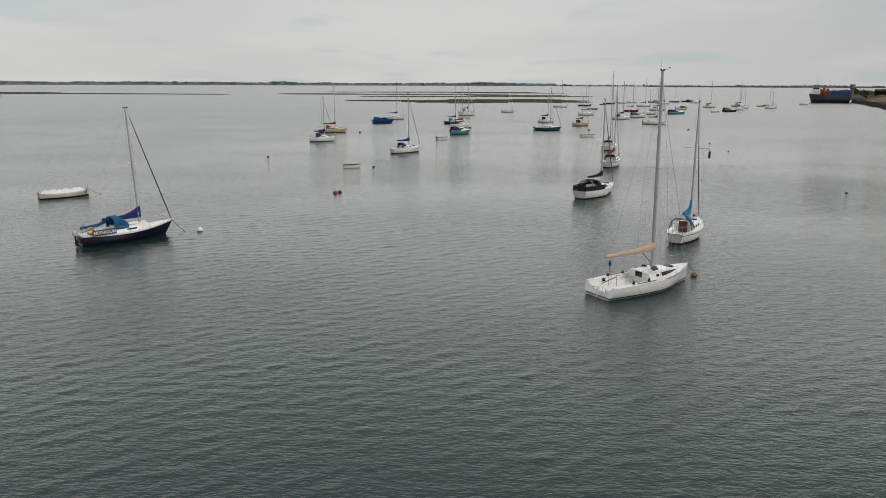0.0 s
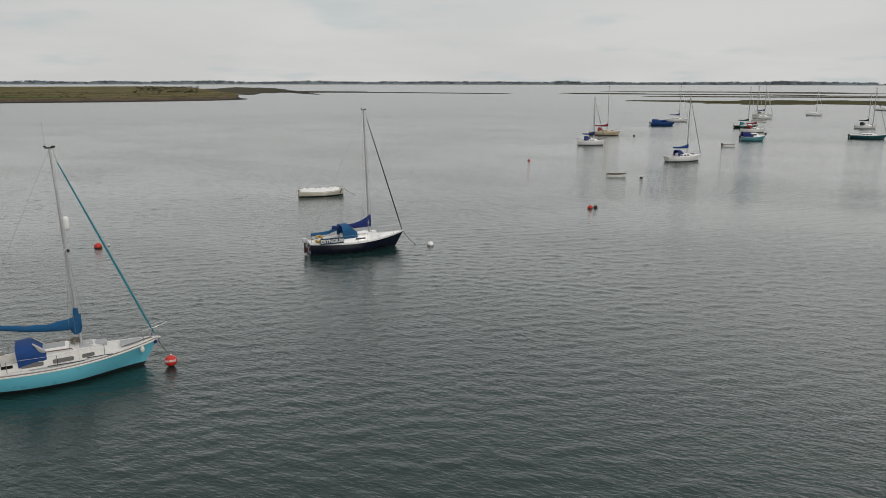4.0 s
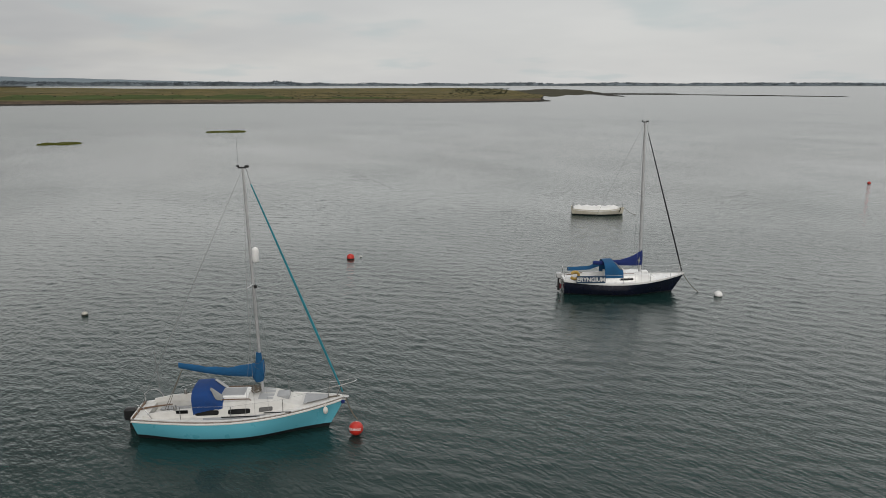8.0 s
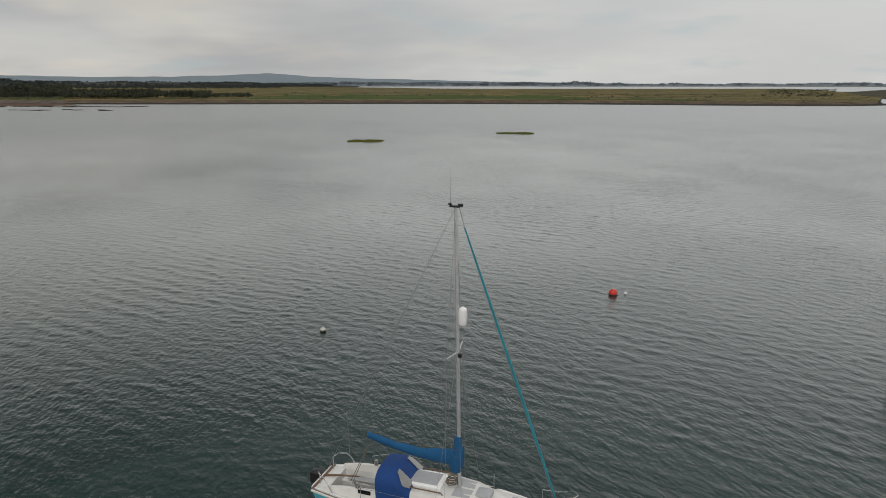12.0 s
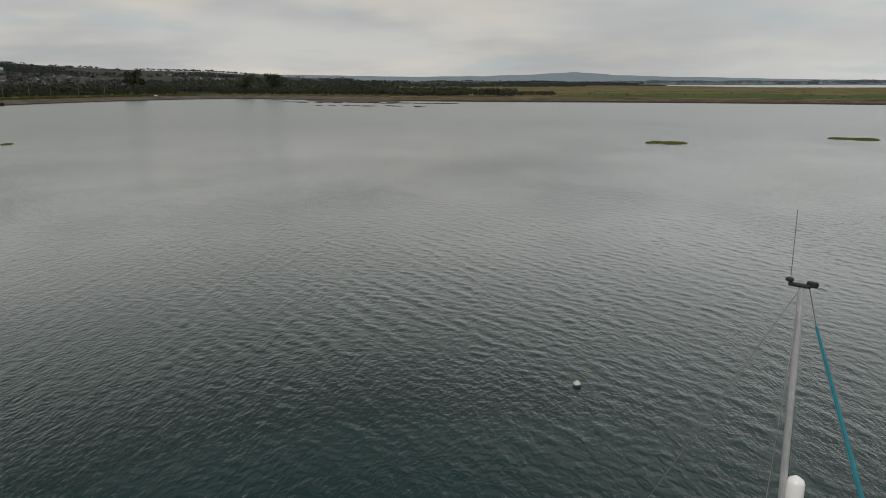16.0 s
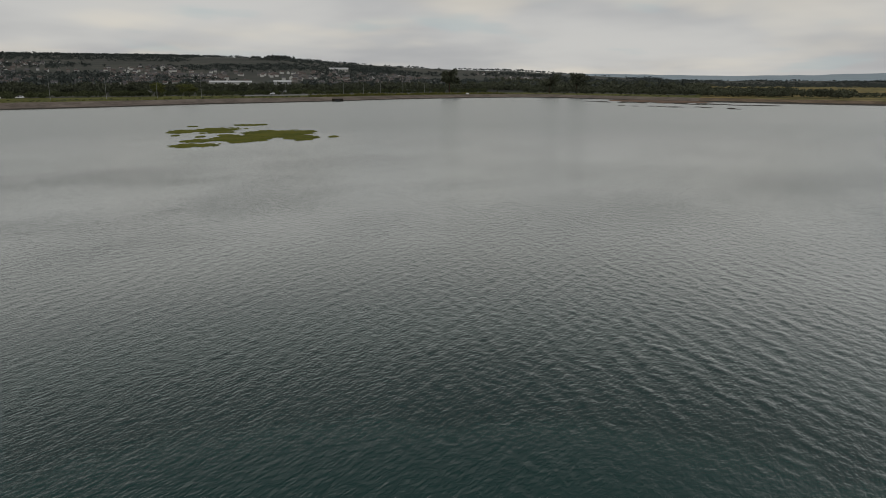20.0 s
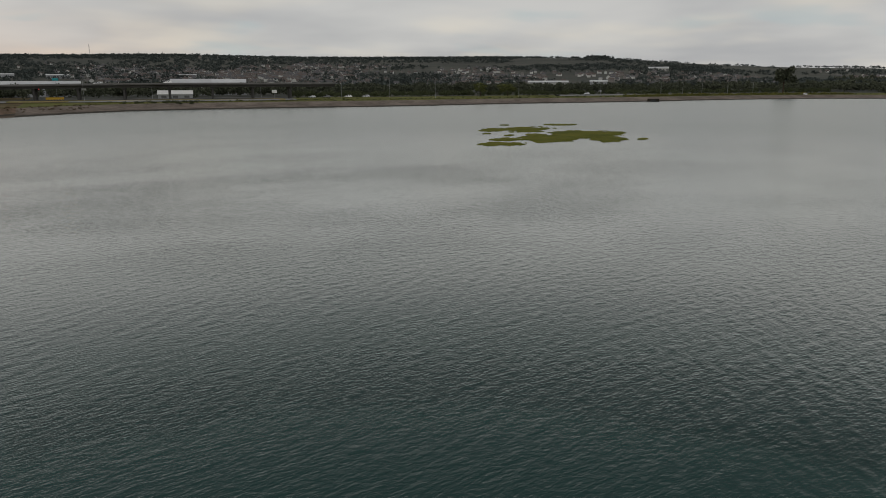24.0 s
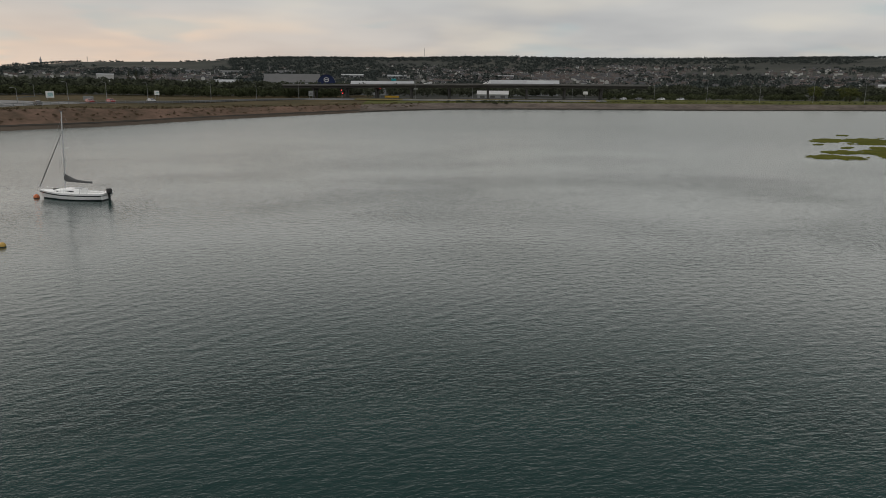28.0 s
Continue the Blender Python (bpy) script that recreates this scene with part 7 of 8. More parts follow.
def shed(m, label, w, d, wall_h, ridge_h, wall, roof, bays=6, category="warehouse"):
    """A long gabled shed: w along x, d along y."""
    b = thing("warehouse", label, category, m, "waterfront buildings")
    part("wall", Shape().box(-w / 2, w / 2, -d / 2, d / 2, -1.0, wall_h), wall, b, smooth=False)
    ends = [[(x, -d / 2 - 0.4, wall_h), (x, 0, ridge_h), (x, d / 2 + 0.4, wall_h), (x, d / 2 + 0.4, wall_h - 0.3), (x, -d / 2 - 0.4, wall_h - 0.3)] for x in (-w / 2 - 0.4, w / 2 + 0.4)]
    part("roof", Shape().loft(ends, closed=True, caps=True), roof, b, smooth=False)
    for k in range(bays):
        x = -w / 2 + w * (k + 0.5) / bays
        part("door", Shape().box(x - w / bays * 0.22, x + w / bays * 0.22, d / 2 - 0.02, d / 2 + 0.06, 0, wall_h * 0.6), SHED_ROOF, b, smooth=False)
    return b


def facing(x, y):
    """Turn that puts a building's +y side towards the moorings."""
    return math.degrees(math.atan2(CY - y, CX - x)) - 90


def placed(x, y, z=None):
    az, r = azimuth(x, y), math.hypot(x - CX, y - CY)
    return pose(x, y, land_z(az, r) if z is None else z, 0, 0, facing(x, y))


shed(placed(-52, -640, 4), "long grey industrial shed with a dark roof", 48, 30, 8.5, 15.5, SHED_WALL, SHED_ROOF, 7)
shed(placed(18, -580, 4), "long low dark red building", 38, 14, 5.6, 6.8, RED_CLAD, RED_CLAD, 5)
shed(placed(2, -590, 4), "white-roofed store behind the hedge", 18, 12, 8.2, 10.0, SHED_WALL, PALE_ROOF, 3)
shed(placed(122, -746, 8), "white flat-sided office building among trees", 15, 10, 10.5, 11.4, WHITE_WALL, PALE_ROOF, 4)
shed(placed(-566, -492, 3), "long pale warehouse behind the trees", 40, 14, 9.0, 10.5, WHITE_WALL, PALE_ROOF, 6)
shed(placed(-600, -455, 3), "pale square store behind the trees", 17, 12, 9.5, 11, SHED_WALL, PALE_ROOF, 3)
x, y, z = on_hill(124.9, 0.84)
shed(placed(x, y), "long white building on the hillside", 46, 16, 6, 9, WHITE_WALL, PALE_ROOF, 6)
shed(placed(-166, -414, 3.3), "low white gabled garden store beyond the flyover", 19, 12, 2.3, 4.4, SHED_WALL, BRIGHT_ROOF, 3)
shed(placed(-226, -556, 3), "store with a shallow pale roof", 32, 16, 9.0, 12.2, SHED_WALL, PALE_ROOF, 4)
shed(placed(-252, -545, 3), "store with a shallow pale roof", 26, 16, 9.0, 12.0, SHED_WALL, PALE_ROOF, 4)
shed(placed(-120, -560, 3), "low store with a pale roof", 50, 14, 8.0, 10.6, SHED_WALL, PALE_ROOF, 6)
for az, el, w in ((187.5, 0.78, 50), (184.2, 0.66, 44), (181.6, 0.62, 70), (177.6, 0.66, 36), (172.5, 0.40, 40), (169.0, 0.36, 34), (160.5, 0.36, 30)):
    x, y, z = on_hill(az, el)
    shed(placed(x, y), "long pale building on the lower hillside", w, 14, 5.5, 7, SHED_WALL, SHED_ROOF if az > 176 else PALE_ROOF, 5)


def curved_store():
    b = thing("curved_store", "dark blue barrel-roofed store with a white round sign", "warehouse", placed(-74, -545, 3), "waterfront buildings")
    n = 16
    arch = [(6.8 * math.cos(math.pi * k / n), 8.0 + 7.2 * math.sin(math.pi * k / n)) for k in range(n + 1)]
    prof = [(6.8, -1)] + arch + [(-6.8, -1)]
    part("wall", Shape().loft([[(x, y, z) for x, z in prof] for y in (-14, 10)], closed=True, caps=True), DARK_BLUE, b, "dark blue curved cladding", False)
    part("roof_edge", Shape().loft([[(x * f, y, 8 + (z - 8) * f) for x, z in arch for f in (1,)] for y in (10.0, 10.5)]).loft([[(x * 1.03, y, 8 + (z - 8) * 1.03) for x, z in arch] for y in (9.9, 10.5)]), SHED_WALL, b)
    ring = [(2.0 * math.cos(a), 1.7 * math.sin(a)) for a in (2 * math.pi * k / 20 for k in range(20))]
    part("round_sign", Shape().loft([[(x * f, 10.55, 11.2 + z * f) for x, z in ring] for f in (1.0, 0.78)], closed=True).box(-1.2, 1.2, 10.5, 10.56, 10.95, 11.45), SIGN_WHITE, b, "white ring-shaped sign", False)


curved_store()


def lamp_post(x, y, top=11.5, turn=0.0):
    az, r = azimuth(x, y), math.hypot(x - CX, y - CY)
    z = land_z(az, r)
    p = thing("street_lamp", "tall grey steel street lamp by the road", "street lamp", pose(x, y, z, 0, 0, turn), "street lamps")
    hgt = top - z
    part("post", Shape().tube([(0, 0, -0.3), (0, 0, 1.4), (0, 0, 1.5), (0, 0, hgt)], [0.12, 0.12, 0.085, 0.06], 8), GALV, p)
    part("arm", Shape().tube([(0, 0, hgt - 0.1), (0.5, 0, hgt + 0.25), (1.5, 0, hgt + 0.35)], 0.06, 6), GALV, p)
    part("lantern", Shape().box(1.3, 2.2, -0.18, 0.18, hgt + 0.28, hgt + 0.46, 0.05), GALV, p)


for x, y, z in ((57.1, -258.5, 9.2), (86.6, -385.3, 10), (51.2, -301.5, 11.2), (37.3, -304.5, 11.2), (24.6, -326.9, 11.2), (-0.3, -359.7, 11.2), (-22.2, -380.5, 11.2), (-45.4, -400.0, 12),
                (-107.2, -371.4, 14.5), (-239.9, -347.3, 14.7), (-266.4, -336.5, 14.7), (-294.5, -328.5, 14.7), (-324.9, -322.9, 14.7), (-353.7, -316.6, 14.7),
                (-423.7, -307.1, 11.2), (-464.4, -286.5, 11.2), (-481.0, -279.8, 11.2), (-496.4, -274.2, 11.2), (-520, -268, 11), (-545, -262, 11), (-150, -405, 13.5), (-210, -392, 13.5)):
    lamp_post(x, y, z, facing(x, y) + 40)


def car(x, y, turn, paint, label, z=None, van=False):
    az, r = azimuth(x, y), math.hypot(x - CX, y - CY)
    c = thing("car", label, "car", pose(x, y, (land_z(az, r) if z is None else z), 0, 0, turn), "cars on the road")
    top = 1.9 if van else 1.45
    prof = [(-2.1, 0.3), (-2.15, 0.75), (-1.9, 0.9), (-1.4 if not van else -2.0, top - 0.05), (-0.6, top), (0.4, top - 0.03), (1.1, 0.95), (2.0, 0.8), (2.15, 0.55), (2.1, 0.3)]
    rows = [[(px, s * (0.86 if pz < 1 else 0.70), pz) for px, pz in prof] for s in (-1, 1)]
    part("body", Shape().loft(rows, closed=True, caps=True), paint, c)
    for s in (-1, 1):
        part("side_window", Shape().add([(-1.35, s * 0.80, 0.98), (0.95, s * 0.80, 0.98), (0.35, s * 0.725, top - 0.1), (-1.1, s * 0.725, top - 0.1)], [(0, 1, 2, 3)]), CAR_GLASS, c, smooth=False)
        for px in (-1.3, 1.35):
            part("wheel", Shape().tube([(px, s * 0.70, 0.31), (px, s * 0.90, 0.31)], 0.31, 12), RUBBER, c)
    part("windscreen", Shape().add([(1.05, -0.74, 0.99), (1.05, 0.74, 0.99), (0.45, 0.66, top - 0.06), (0.45, -0.66, top - 0.06)], [(0, 1, 2, 3)]), CAR_GLASS, c, smooth=False)
    return c


RED_CAR = mat("red_car_paint", (0.35, 0.02, 0.025), 0.25, coat=0.8, scale=2)
SILVER_CAR = mat("silver_car_paint", (0.45, 0.46, 0.47), 0.3, 0.5, coat=0.8, scale=2)
DARK_CAR = mat("dark_car_paint", (0.02, 0.022, 0.025), 0.25, coat=0.8, scale=2)
WHITE_CAR = mat("white_car_paint", (0.72, 0.72, 0.71), 0.25, coat=0.8, scale=2)
car(43.5, -232, 118, DARK_CAR, "dark hatchback on the harbour road", 4.32)
car(29.2, -269, 125, RED_CAR, "red car on the harbour road", 4.12)
car(17.5, -286, 127, SILVER_CAR, "silver car on the harbour road", 3.95)
car(35.0, -262.5, 123, RED_CAR, "dark red car on the harbour road", 4.25)
car(-222, -350, 15, SILVER_CAR, "silver car parked by the junction", 3.4)
car(-231, -349, 12, DARK_CAR, "dark car parked by the junction", 3.4)
car(-243, -345, 10, WHITE_CAR, "white car parked by the junction", 3.4)
car(-254, -343, 12, SILVER_CAR, "silver car parked by the junction", 3.4)
car(-408, -306, 10, SILVER_CAR, "silver car on the shore road", 3.6)
car(-150, -376, 20, WHITE_CAR, "white van crossing the flyover", 11.3, True)
car(-118, -388, 22, SILVER_CAR, "silver car crossing the flyover", 11.1)
car(-556, -228, 40, WHITE_CAR, "white car parked at the shore", None)


def sign(x, y, z, w, hgt, face, label, posts=2, bars=0, name="road_sign"):
    az, r = azimuth(x, y), math.hypot(x - CX, y - CY)
    base = land_z(az, r)
    s = thing(name, label, "road sign", pose(x, y, base, 0, 0, facing(x, y)), "road signs")
    part("board", Shape().box(-w / 2, w / 2, -0.05, 0.05, z - base, z - base + hgt, 0.02), face, s)
    for k in range(posts):
        px = 0 if posts == 1 else -w * 0.32 + w * 0.64 * k
        part("post", Shape().tube([(px, -0.12, -0.3), (px, -0.12, z - base + hgt * 0.8)], 0.07, 6), GALV, s)
    for k in range(bars):
        part("bar", Shape().box(-w * 0.36, w * (0.36 - 0.16 * (k % 2)), 0.055, 0.065, z - base + hgt * (0.2 + 0.6 * k / bars), z - base + hgt * (0.2 + 0.6 * k / bars) + hgt * 0.10), SIGN_GREEN if face is SIGN_WHITE else RUBBER, s)
    return s


sign(58.7, -305, 5.2, 3.0, 2.6, SIGN_WHITE, "large white direction sign by the road", bars=4)
sign(24, -352, 5.6, 2.2, 2.0, SIGN_WHITE, "white direction sign by the road", bars=2)
sign(46, -312, 4.2, 4.0, 1.6, GALV, "back of a grey road sign")
sign(-52, -396, 4.5, 2.6, 2.8, GALV, "grey sign at the junction", bars=2)
sign(-95, -376, 4.0, 8.0, 1.1, YELLOW_PAINT, "yellow and black chevron board at the junction", bars=0)
sign(-112, -398, 8.2, 4.5, 1.2, SIGN_WHITE, "white sign under the flyover", posts=1)
sign(-99, -392, 13.2, 2.8, 1.2, SIGN_GREEN, "teal sign above the flyover", posts=1)
sign(-200, -352, 6.4, 2.6, 1.6, SIGN_WHITE, "white sign beside the flyover", posts=1)
c = bpy.data.objects["road_sign.004"]
for k in range(6):
    part("chevron", Shape().add([(-3.5 + k * 1.25, 0.062, 0.75), (-3.0 + k * 1.25, 0.062, 0.75), (-3.4 + k * 1.25, 0.062, 1.15), (-3.0 + k * 1.25, 0.062, 1.6), (-3.5 + k * 1.25, 0.062, 1.6), (-3.9 + k * 1.25, 0.062, 1.15)], [(0, 1, 2, 3, 4, 5)]), RUBBER, c, smooth=False)
RED_LAMP = bpy.data.materials.new("red_signal_lamp")
RED_LAMP.use_nodes = True
_b = RED_LAMP.node_tree.nodes["Principled BSDF"]
_b.inputs["Base Color"].default_value = (0.6, 0.02, 0.02, 1)
_b.inputs["Emission Color"].default_value, _b.inputs["Emission Strength"].default_value = (1.0, 0.05, 0.06, 1), 1.6
for x, y, z in ((-70, -402, 7.6), (-70.5, -402, 5.9), (-92, -398, 9.0)):
    az, r = azimuth(x, y), math.hypot(x - CX, y - CY)
    base = land_z(az, r)
    t = thing("traffic_light", "traffic light showing red under the flyover", "traffic light", pose(x, y, base, 0, 0, facing(x, y)), "traffic lights")
    part("post", Shape().tube([(0, 0, -0.2), (0, 0, z - base)], 0.08, 6), GALV, t)
    part("housing", Shape().box(-0.35, 0.35, -0.15, 0.15, z - base - 1.0, z - base + 0.5, 0.04), RUBBER, t)
    part("lamp", Shape().ball((0, 0.16, z - base + 0.1), 0.32, 0.1, 0.32, 10, 6), RED_LAMP, t, "lit red lamp")


def roadside_fence(pts, label, post_h=1.2):
    line = resample(pts, 4.0)
    f = thing("roadside_fence", label, "fence", None)
    rail = []
    for i, p in enumerate(line):
        az, r = azimuth(p.x, p.y), math.hypot(p.x - CX, p.y - CY)
        z = land_z(az, r)
        part("post", Shape().box(p.x - 0.07, p.x + 0.07, p.y - 0.07, p.y + 0.07, z - 0.2, z + post_h), GALV, f, smooth=False)
        rail.append((p.x, p.y, z + post_h - 0.15))
    part("rail", Shape().tube(rail, 0.06, 4, 1.8), GALV, f)
    part("rail", Shape().tube([(a, b, c - 0.5) for a, b, c in rail], 0.05, 4, 1.8), GALV, f)


roadside_fence([(66, -178), (55, -195), (46, -217), (39, -238), (31, -254), (20, -270), (0, -300), (-22, -345), (-50, -372)], "grey post and rail fence along the harbour road")


def house_shape(w, d, eaves, ridge, x=0, y=0, z=0, a=0.0):
    ca, sa = math.cos(a), math.sin(a)

    def tr(px, py, pz):
        return (x + px * ca - py * sa, y + px * sa + py * ca, z + pz)

    hw, hd = w / 2, d / 2
    wall_v = [tr(*p) for p in ((-hw, -hd, -2), (hw, -hd, -2), (hw, hd, -2), (-hw, hd, -2), (-hw, -hd, eaves), (hw, -hd, eaves), (hw, hd, eaves), (-hw, hd, eaves), (-hw, 0, ridge), (hw, 0, ridge))]
    wall_f = [(0, 1, 5, 4), (2, 3, 7, 6), (1, 2, 6, 9, 5), (3, 0, 4, 8, 7)]
    o = 0.4
    roof_v = [tr(*p) for p in ((-hw - o, -hd - o, eaves - 0.2), (hw + o, -hd - o, eaves - 0.2), (hw + o, 0, ridge + 0.15), (-hw - o, 0, ridge + 0.15), (hw + o, hd + o, eaves - 0.2), (-hw - o, hd + o, eaves - 0.2))]
    roof_f = [(0, 1, 2, 3), (3, 2, 4, 5)]
    ch = Shape().box(hw * 0.4, hw * 0.4 + 0.9, -0.35, 0.35, ridge - 1.2, ridge + 1.4)
    ch.v = [tr(*p) for p in ch.v]
    return Shape().add(wall_v, wall_f), Shape().add(roof_v, roof_f), ch


def town():
    rng = random.Random(31)
    kinds = []
    for k in range(6):
        w, d, e = rng.uniform(5.5, 8.5), rng.uniform(5.5, 7), rng.uniform(3.2, 4.4)
        wall, roof, ch = house_shape(w, d, e, e + d * 0.36)
        white = k in (0, 2, 5)
        b = thing("house", "white rendered house with a dark roof on the hillside" if white else "brick house with a brown tiled roof on the hillside", "house", None, "houses on the hill")
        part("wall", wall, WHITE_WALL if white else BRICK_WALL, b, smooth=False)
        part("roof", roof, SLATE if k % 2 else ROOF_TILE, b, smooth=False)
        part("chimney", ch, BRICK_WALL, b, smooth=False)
        kinds.append(b)
    spots = []
    while len(spots) < 1900:
        az, r = rng.uniform(107, 200), rng.uniform(1000, 2750)
        keep = 0.42 + 1.0 * noise.noise((az * 0.16, r * 0.0032, 5.5)) - (0.30 if az > 168 else 0) - (0.30 if az < 119 else 0) - 0.75 * smoothstep(1600, 2150, r)
        if rng.random() > keep:
            continue
        x, y = polar(az, r)
        spots.append((x, y, land_z(az, r), radians(facing(x, y)) + rng.choice((0, 0, 0.3, -0.3, 1.57))))
    for i, (x, y, z, a) in enumerate(spots[:230]):
        m = pose(x, y, z, 0, 0, math.degrees(a))
        if i < 6:
            kinds[i].matrix_world = m
        else:
            copy_thing(kinds[i % 6], m)
    walls_w, walls_b, roofs_a, roofs_b = Shape(), Shape(), Shape(), Shape()
    for x, y, z, a in spots[230:]:
        w, d, e = rng.uniform(5, 8), rng.uniform(5, 7), rng.uniform(3.2, 4.4)
        wall, roof, ch = house_shape(w, d, e, e + d * 0.36, x, y, z, a)
        (walls_w if rng.random() < 0.48 else walls_b).add(wall.v, wall.f)
        (roofs_a if rng.random() < 0.5 else roofs_b).add(roof.v, roof.f)
        walls_b.add(ch.v, ch.f)
    h = tagged(new("far_houses"), "rows of far houses climbing the hillside", "houses", kind="stuff")
    part("white_walls", walls_w, WHITE_WALL, h, smooth=False)
    part("brick_walls", walls_b, BRICK_WALL, h, smooth=False)
    part("tile_roofs", roofs_a, ROOF_TILE, h, smooth=False)
    part("slate_roofs", roofs_b, SLATE, h, smooth=False)


town()


def radio_mast(x, y, top, label="thin lattice radio mast on the ridge", base_w=2.4):
    az, r = azimuth(x, y), math.hypot(x - CX, y - CY)
    z = land_z(az, r) - 1
    m = thing("radio_mast", label, "radio mast", pose(x, y, z), "masts on the ridge")
    hgt = top - z
    for k in range(3):
        a = 2.1 * k
        part("leg", Shape().tube([(base_w * math.cos(a), base_w * math.sin(a), 0), (0.4 * math.cos(a), 0.4 * math.sin(a), hgt)], 0.3, 5), GALV, m)
    part("aerial", Shape().tube([(0, 0, hgt - 0.5), (0, 0, hgt + 3)], 0.3, 5).box(-1.0, 1.0, -1.0, 1.0, hgt * 0.8, hgt * 0.8 + 2.5), GALV, m)


for az, el in ((167.2, 2.70), (164.0, 2.25), (162.4, 2.25), (191.7, 1.75), (176.1, 2.1)):
    x, y = polar(az, RIDGE_R - 60)
    radio_mast(x, y, 11.5 + (RIDGE_R - 60) * math.tan(radians(el)))
x, y = polar(194.6, RIDGE_R - 60)
t = thing("hilltop_tower", "pale square tower and hall on the ridge", "tower", placed(x, y), "")
part("tower", Shape().box(-4, 4, -4, 4, -2, 22, 0.3).tube([(0, 0, 22), (0, 0, 34)], [3.0, 0.3], 8), SHED_WALL, t)
part("hall", Shape().box(8, 34, -5, 5, -2, 12, 0.3), SHED_WALL, t)

# ---- woods and hedges ----
REED_GOLD = mat("golden_reeds", (0.13, 0.125, 0.035), 0.95, col2=(0.065, 0.07, 0.022), scale=0.3, per_island=0.3, spec=0.02)
foliage("bank_reeds", shore_belt(111.5, 126.5, 27, 52, 420, 1.2, 2.6, 91, 1.5), REED_GOLD, "golden-green reeds behind the sea bank", leaves=60, leaf=0.9, seed=92)
foliage("bank_grass", shore_belt(126, 166, 26, 60, 500, 0.5, 1.2, 93, 2.2), REED_GOLD, "rough grass tufts along the verge", leaves=40, leaf=0.9, seed=94)
foliage("shore_hedge_east", belt(172.5, 205, 440, 475, 420, 4.0, 7.5, 41), HEDGE, "dense green hedge behind the harbour road", leaves=170, leaf=0.62, seed=21)
foliage("shore_wood_east", belt(171, 207, 480, 660, 560, 7, 12, 42), LEAF, "dark belt of trees behind the harbour road", leaves=170, leaf=0.68, seed=22)
foliage("junction_wood", belt(158, 178, 470, 640, 200, 6, 11, 43), LEAF, "dark trees beyond the flyover", leaves=170, leaf=0.68, seed=23)
foliage("junction_bushes", belt(158.5, 163.5, 360, 372, 26, 1.2, 2.2, 44, None, 1.6), HEDGE, "low green bushes before the flyover", leaves=170, leaf=0.62, seed=24)
foliage("shore_hedge_west", shore_belt(113, 152, 105, 150, 420, 3.0, 5.5, 45), HEDGE, "dense green hedge behind the sea bank", leaves=170, leaf=0.62, seed=25)
foliage("shore_wood_west", shore_belt(106, 158, 175, 370, 760, 6, 11, 46), LEAF, "dark belt of trees below the town", leaves=170, leaf=0.68, seed=26)
foliage("point_scrub", shore_belt(91, 110, 75, 420, 960, 3.5, 7, 47), LEAF, "dark scrub wood behind the shingle", leaves=170, leaf=0.68, seed=27)
foliage("point_wood", shore_belt(96.5, 113, 160, 800, 620, 6, 11, 48), LEAF, "dark trees behind the scrub", leaves=80, leaf=0.85, seed=28)
foliage("marsh_bushes", shore_belt(48, 92, 35, 480, 110, 0.8, 1.8, 49, 2.0) + belt(40.6, 45, 640, 1500, 200, 1.2, 3.0, 64, None, 2.0) + shore_belt(38, 60, 28, 330, 420, 0.4, 1.1, 67, 2.6) + shore_belt(87, 97, 68, 200, 300, 4, 7, 65, 1.2) + shore_belt(83.8, 88.5, 110, 210, 110, 2.5, 4.2, 66, 1.2), LEAF, "scattered bushes on the grazing marsh", leaves=60, leaf=0.9, seed=29)
foliage("marsh_far_hedge", [(*polar(az, back_r(az) - 40), 1.6, 1.2, 9.0) for az in np.arange(44, 92, 0.8)], LEAF, "thin dark hedge along the back of the marsh", leaves=40, leaf=0.9, seed=30)
foliage("bank_scrub", [(*polar(az, shore_r(az) + o), land_z(az, shore_r(az) + o) - 0.1, hh, hh * 2.2) for az, o, hh in ((random.Random(k).uniform(165, 203), random.Random(k + 500).uniform(12, 32), random.Random(k + 900).uniform(0.35, 1.0)) for k in range(520))], BROWN_SCRUB, "brown and olive scrub on the bank", leaves=60, leaf=1.0, seed=31)
foliage("seabank_scrub", [(*polar(az, shore_r(az) + o), land_z(az, shore_r(az) + o) - 0.1, hh, hh * 2.4) for az, o, hh in ((random.Random(k).uniform(97, 165), random.Random(k + 500).uniform(24, 60), random.Random(k + 900).uniform(0.5, 1.5)) for k in range(300))], HEDGE, "low scrub along the top of the sea bank", leaves=50, leaf=1.0, seed=32)


def hill_trees():
    rng = random.Random(61)
    out = []
    while len(out) < 9600:
        az, r = rng.uniform(98, 214), rng.uniform(820, 3280)
        k = 0.55 + 2.6 * noise.noise((az * 0.11, r * 0.0028, 8.8)) + (1.6 if 136 < az < 182 else -0.6) * smoothstep(1800, 2350, r) - (0.5 if az > 183 else 0) * smoothstep(1100, 1500, r)
        if rng.random() > k:
            continue
        hgt = rng.uniform(5, 11)
        out.append((*polar(az, r), land_z(az, r) - 0.5, hgt, hgt * rng.uniform(1.5, 2.9)))
    return out


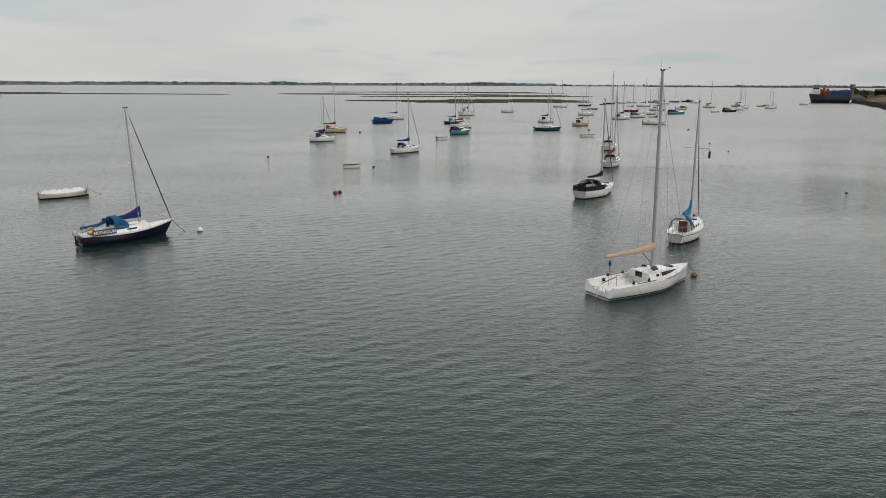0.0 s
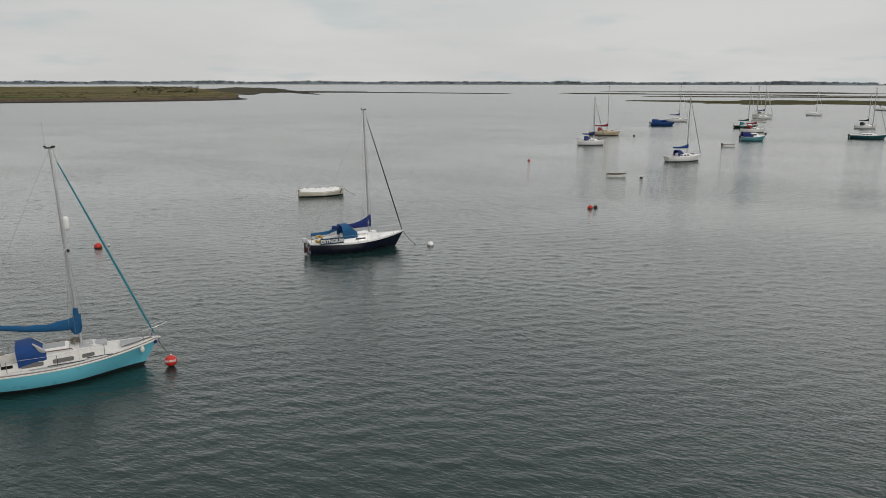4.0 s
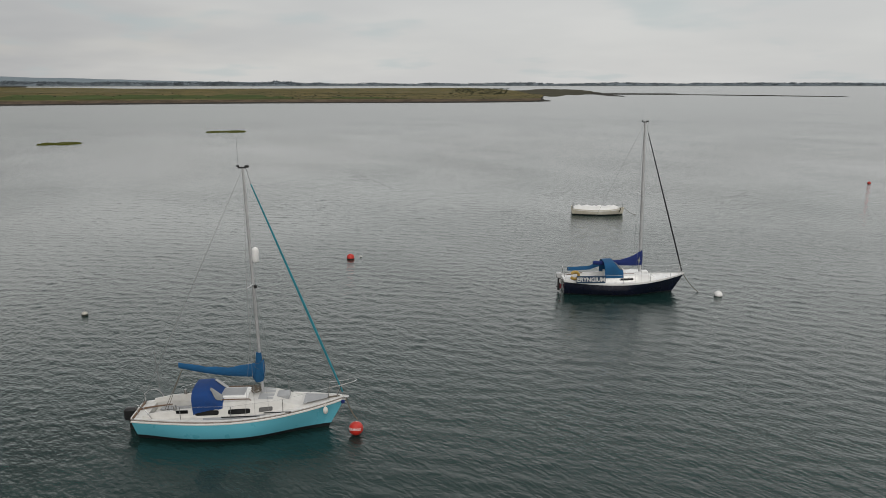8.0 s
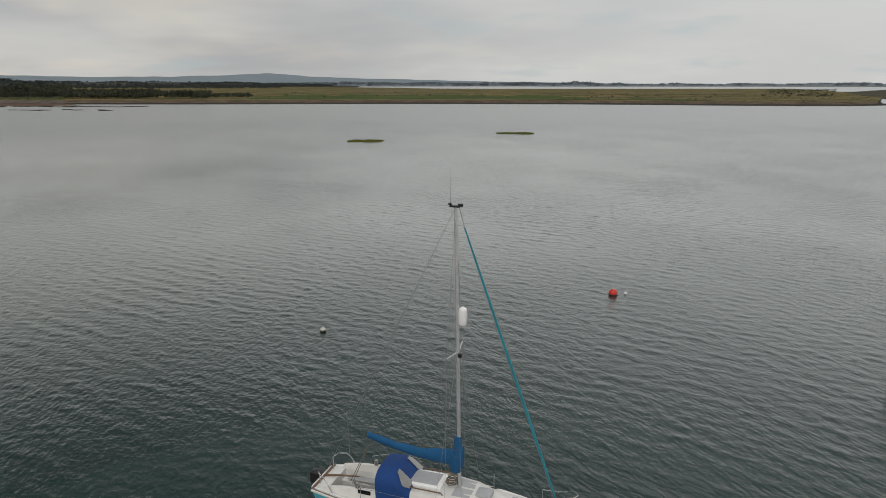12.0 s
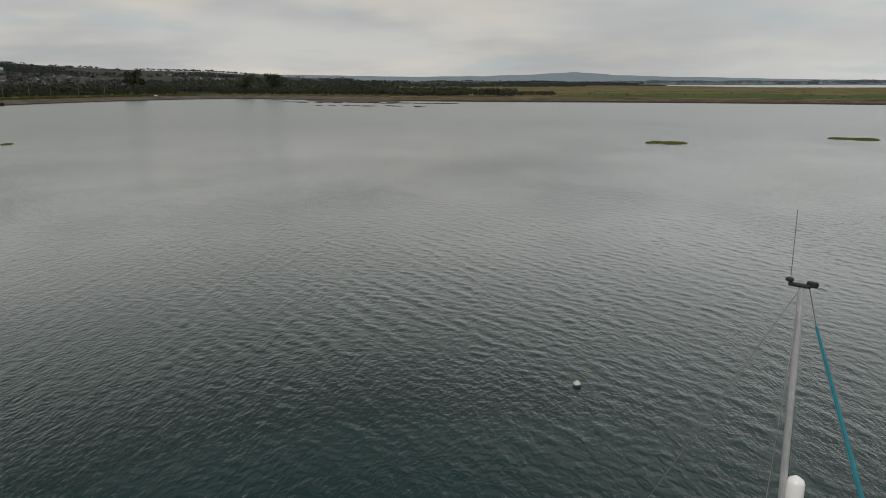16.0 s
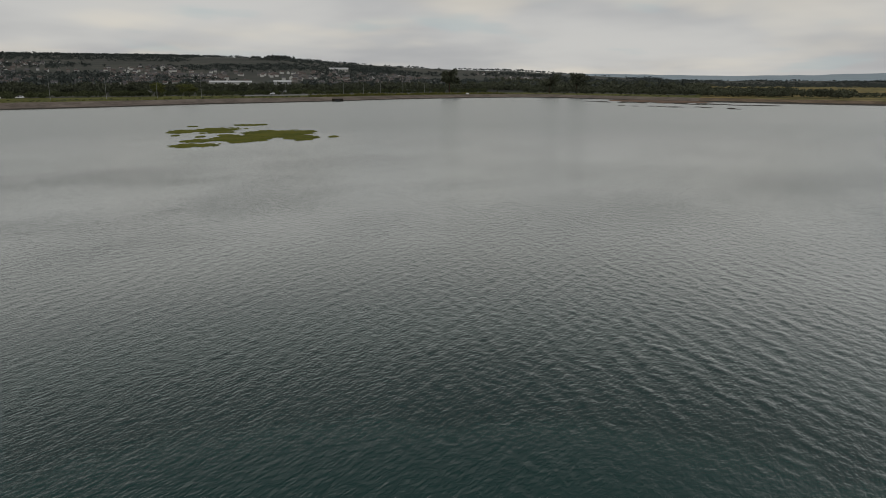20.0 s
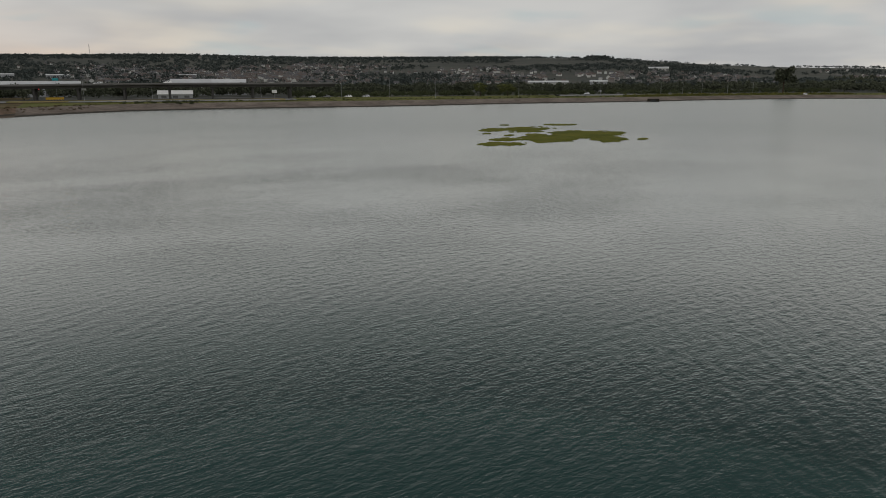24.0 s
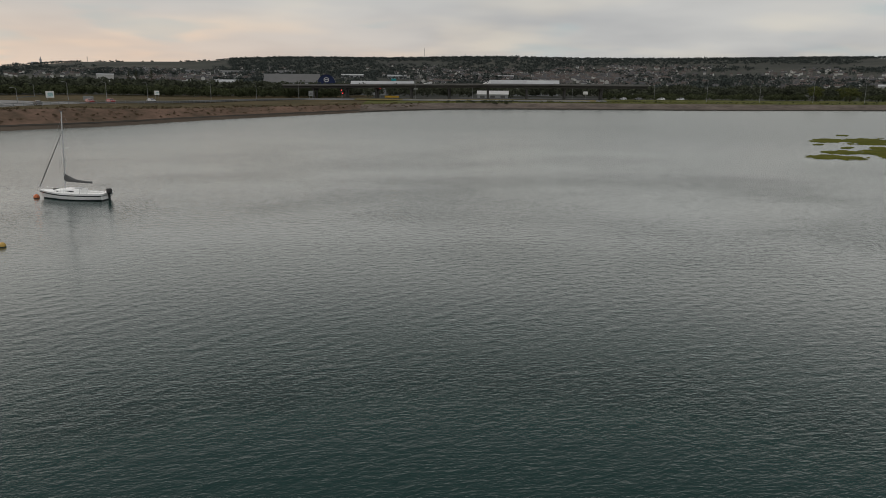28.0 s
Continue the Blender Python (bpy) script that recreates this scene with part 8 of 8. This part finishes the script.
rise = []
for _k in range(2000):
    _g = random.Random(_k + 4000)
    _az, _r = _g.uniform(78, 105), _g.uniform(2950, 3700)
    if noise.noise((_az * 0.35, _r * 0.004, 2.4)) > -0.08:
        rise.append((*polar(_az, _r), mid_ridge_z(_az, _r) + 1.2, _g.uniform(5, 10), _g.uniform(12, 24)))
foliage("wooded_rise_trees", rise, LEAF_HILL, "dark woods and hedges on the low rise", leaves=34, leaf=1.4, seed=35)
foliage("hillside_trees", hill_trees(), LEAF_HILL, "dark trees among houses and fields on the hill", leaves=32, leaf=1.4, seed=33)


def ridge_trees():
    rng = random.Random(71)
    out = []
    for _ in range(2000):
        az = rng.uniform(107, 200)
        s = noise.noise((az * 0.55, 2.2, 0)) + (0.35 if 135 < az < 181 else -0.12)
        if rng.random() > s + 0.35:
            continue
        r = RIDGE_R - 100 - rng.uniform(0, 120)
        hgt = rng.uniform(4, 11)
        out.append((*polar(az, r), land_z(az, r) - 0.5, hgt, hgt * rng.uniform(1.4, 2.4)))
    for _ in range(60):
        az, r = 129.6 + rng.gauss(0, 0.5), RIDGE_R - 100 - rng.uniform(0, 80)
        out.append((*polar(az, r), land_z(az, r) - 0.5, rng.uniform(12, 22), rng.uniform(16, 26)))
    return out


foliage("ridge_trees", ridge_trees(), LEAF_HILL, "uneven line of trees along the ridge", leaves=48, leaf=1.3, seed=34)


def tree(x, y, hgt, wide, label, leafmat=LEAF, conifer=False, seed=1):
    az, r = azimuth(x, y), math.hypot(x - CX, y - CY)
    t = thing("tree", label, "tree", pose(x, y, land_z(az, r)), "single trees")
    rng = random.Random(seed)
    part("trunk", Shape().tube([(0, 0, -0.5), (0.1, 0.1, hgt * 0.35), (0.0, 0.2, hgt * 0.8)], [hgt * 0.028, hgt * 0.02, hgt * 0.008], 8), BARK, t)
    for k in range(5):
        a, z = rng.uniform(0, 6.28), hgt * rng.uniform(0.3, 0.6)
        part("limb", Shape().tube([(0.05, 0.1, z), (math.cos(a) * wide * 0.2, math.sin(a) * wide * 0.2, z + hgt * 0.12), (math.cos(a) * wide * 0.36, math.sin(a) * wide * 0.36, z + hgt * 0.2)], [hgt * 0.012, hgt * 0.008, hgt * 0.004], 6), BARK, t)
    if conifer:
        spots = [(rng.gauss(0, wide * 0.12 * (1 - z)), rng.gauss(0, wide * 0.12 * (1 - z)), hgt * z * 0.95, hgt * 0.16, wide * (1.1 - z)) for z in (k / 12 for k in range(1, 12))]
        foliage("crown", spots, leafmat, "", leaves=60, leaf=1.0, seed=seed, parent=t)
    else:
        spots = [(rng.gauss(0, wide * 0.2), rng.gauss(0, wide * 0.2), hgt * rng.uniform(0.18, 0.6), hgt * 0.4, wide * 0.6) for _ in range(9)]
        foliage("crown", spots, leafmat, "", leaves=150, leaf=0.8, seed=seed, parent=t)


tree(-603, -268, 23, 17, "tall dark broad tree standing above the belt", LEAF, False, 81)
tree(-637, -185, 19, 20, "broad dark tree behind the shore", LEAF, False, 82)
tree(-644, -163, 20, 19, "broad dark tree behind the shore", LEAF, False, 83)
tree(97, -872, 21, 12, "tall dark conifer standing above the belt", LEAF, True, 84)
tree(113, -870, 20, 11, "tall dark conifer standing above the belt", LEAF, True, 85)
tree(121, -868, 18, 11, "tall dark conifer standing above the belt", LEAF, True, 86)
tree(-352, -352, 10, 12, "yellow-green tree before the hedge", LEAF_LIGHT, False, 87)
tree(-366, -340, 9.5, 13, "yellow-green tree before the hedge", LEAF_LIGHT, False, 88)
# a dark culvert mouth in the sea bank
o = thing("culvert", "small dark culvert block at the water's edge", "culvert", placed(-405, -250, 0.0), "")
part("block", Shape().box(-3.5, 3.5, -2, 5, -0.5, 1.6, 0.15), MUD, o)
# black plate on the solid block, painting the shade within the mouth
part("opening", Shape().box(-1.6, 1.6, 5.0, 5.05, 0.1, 1.2), BLACK_PAINT, o)
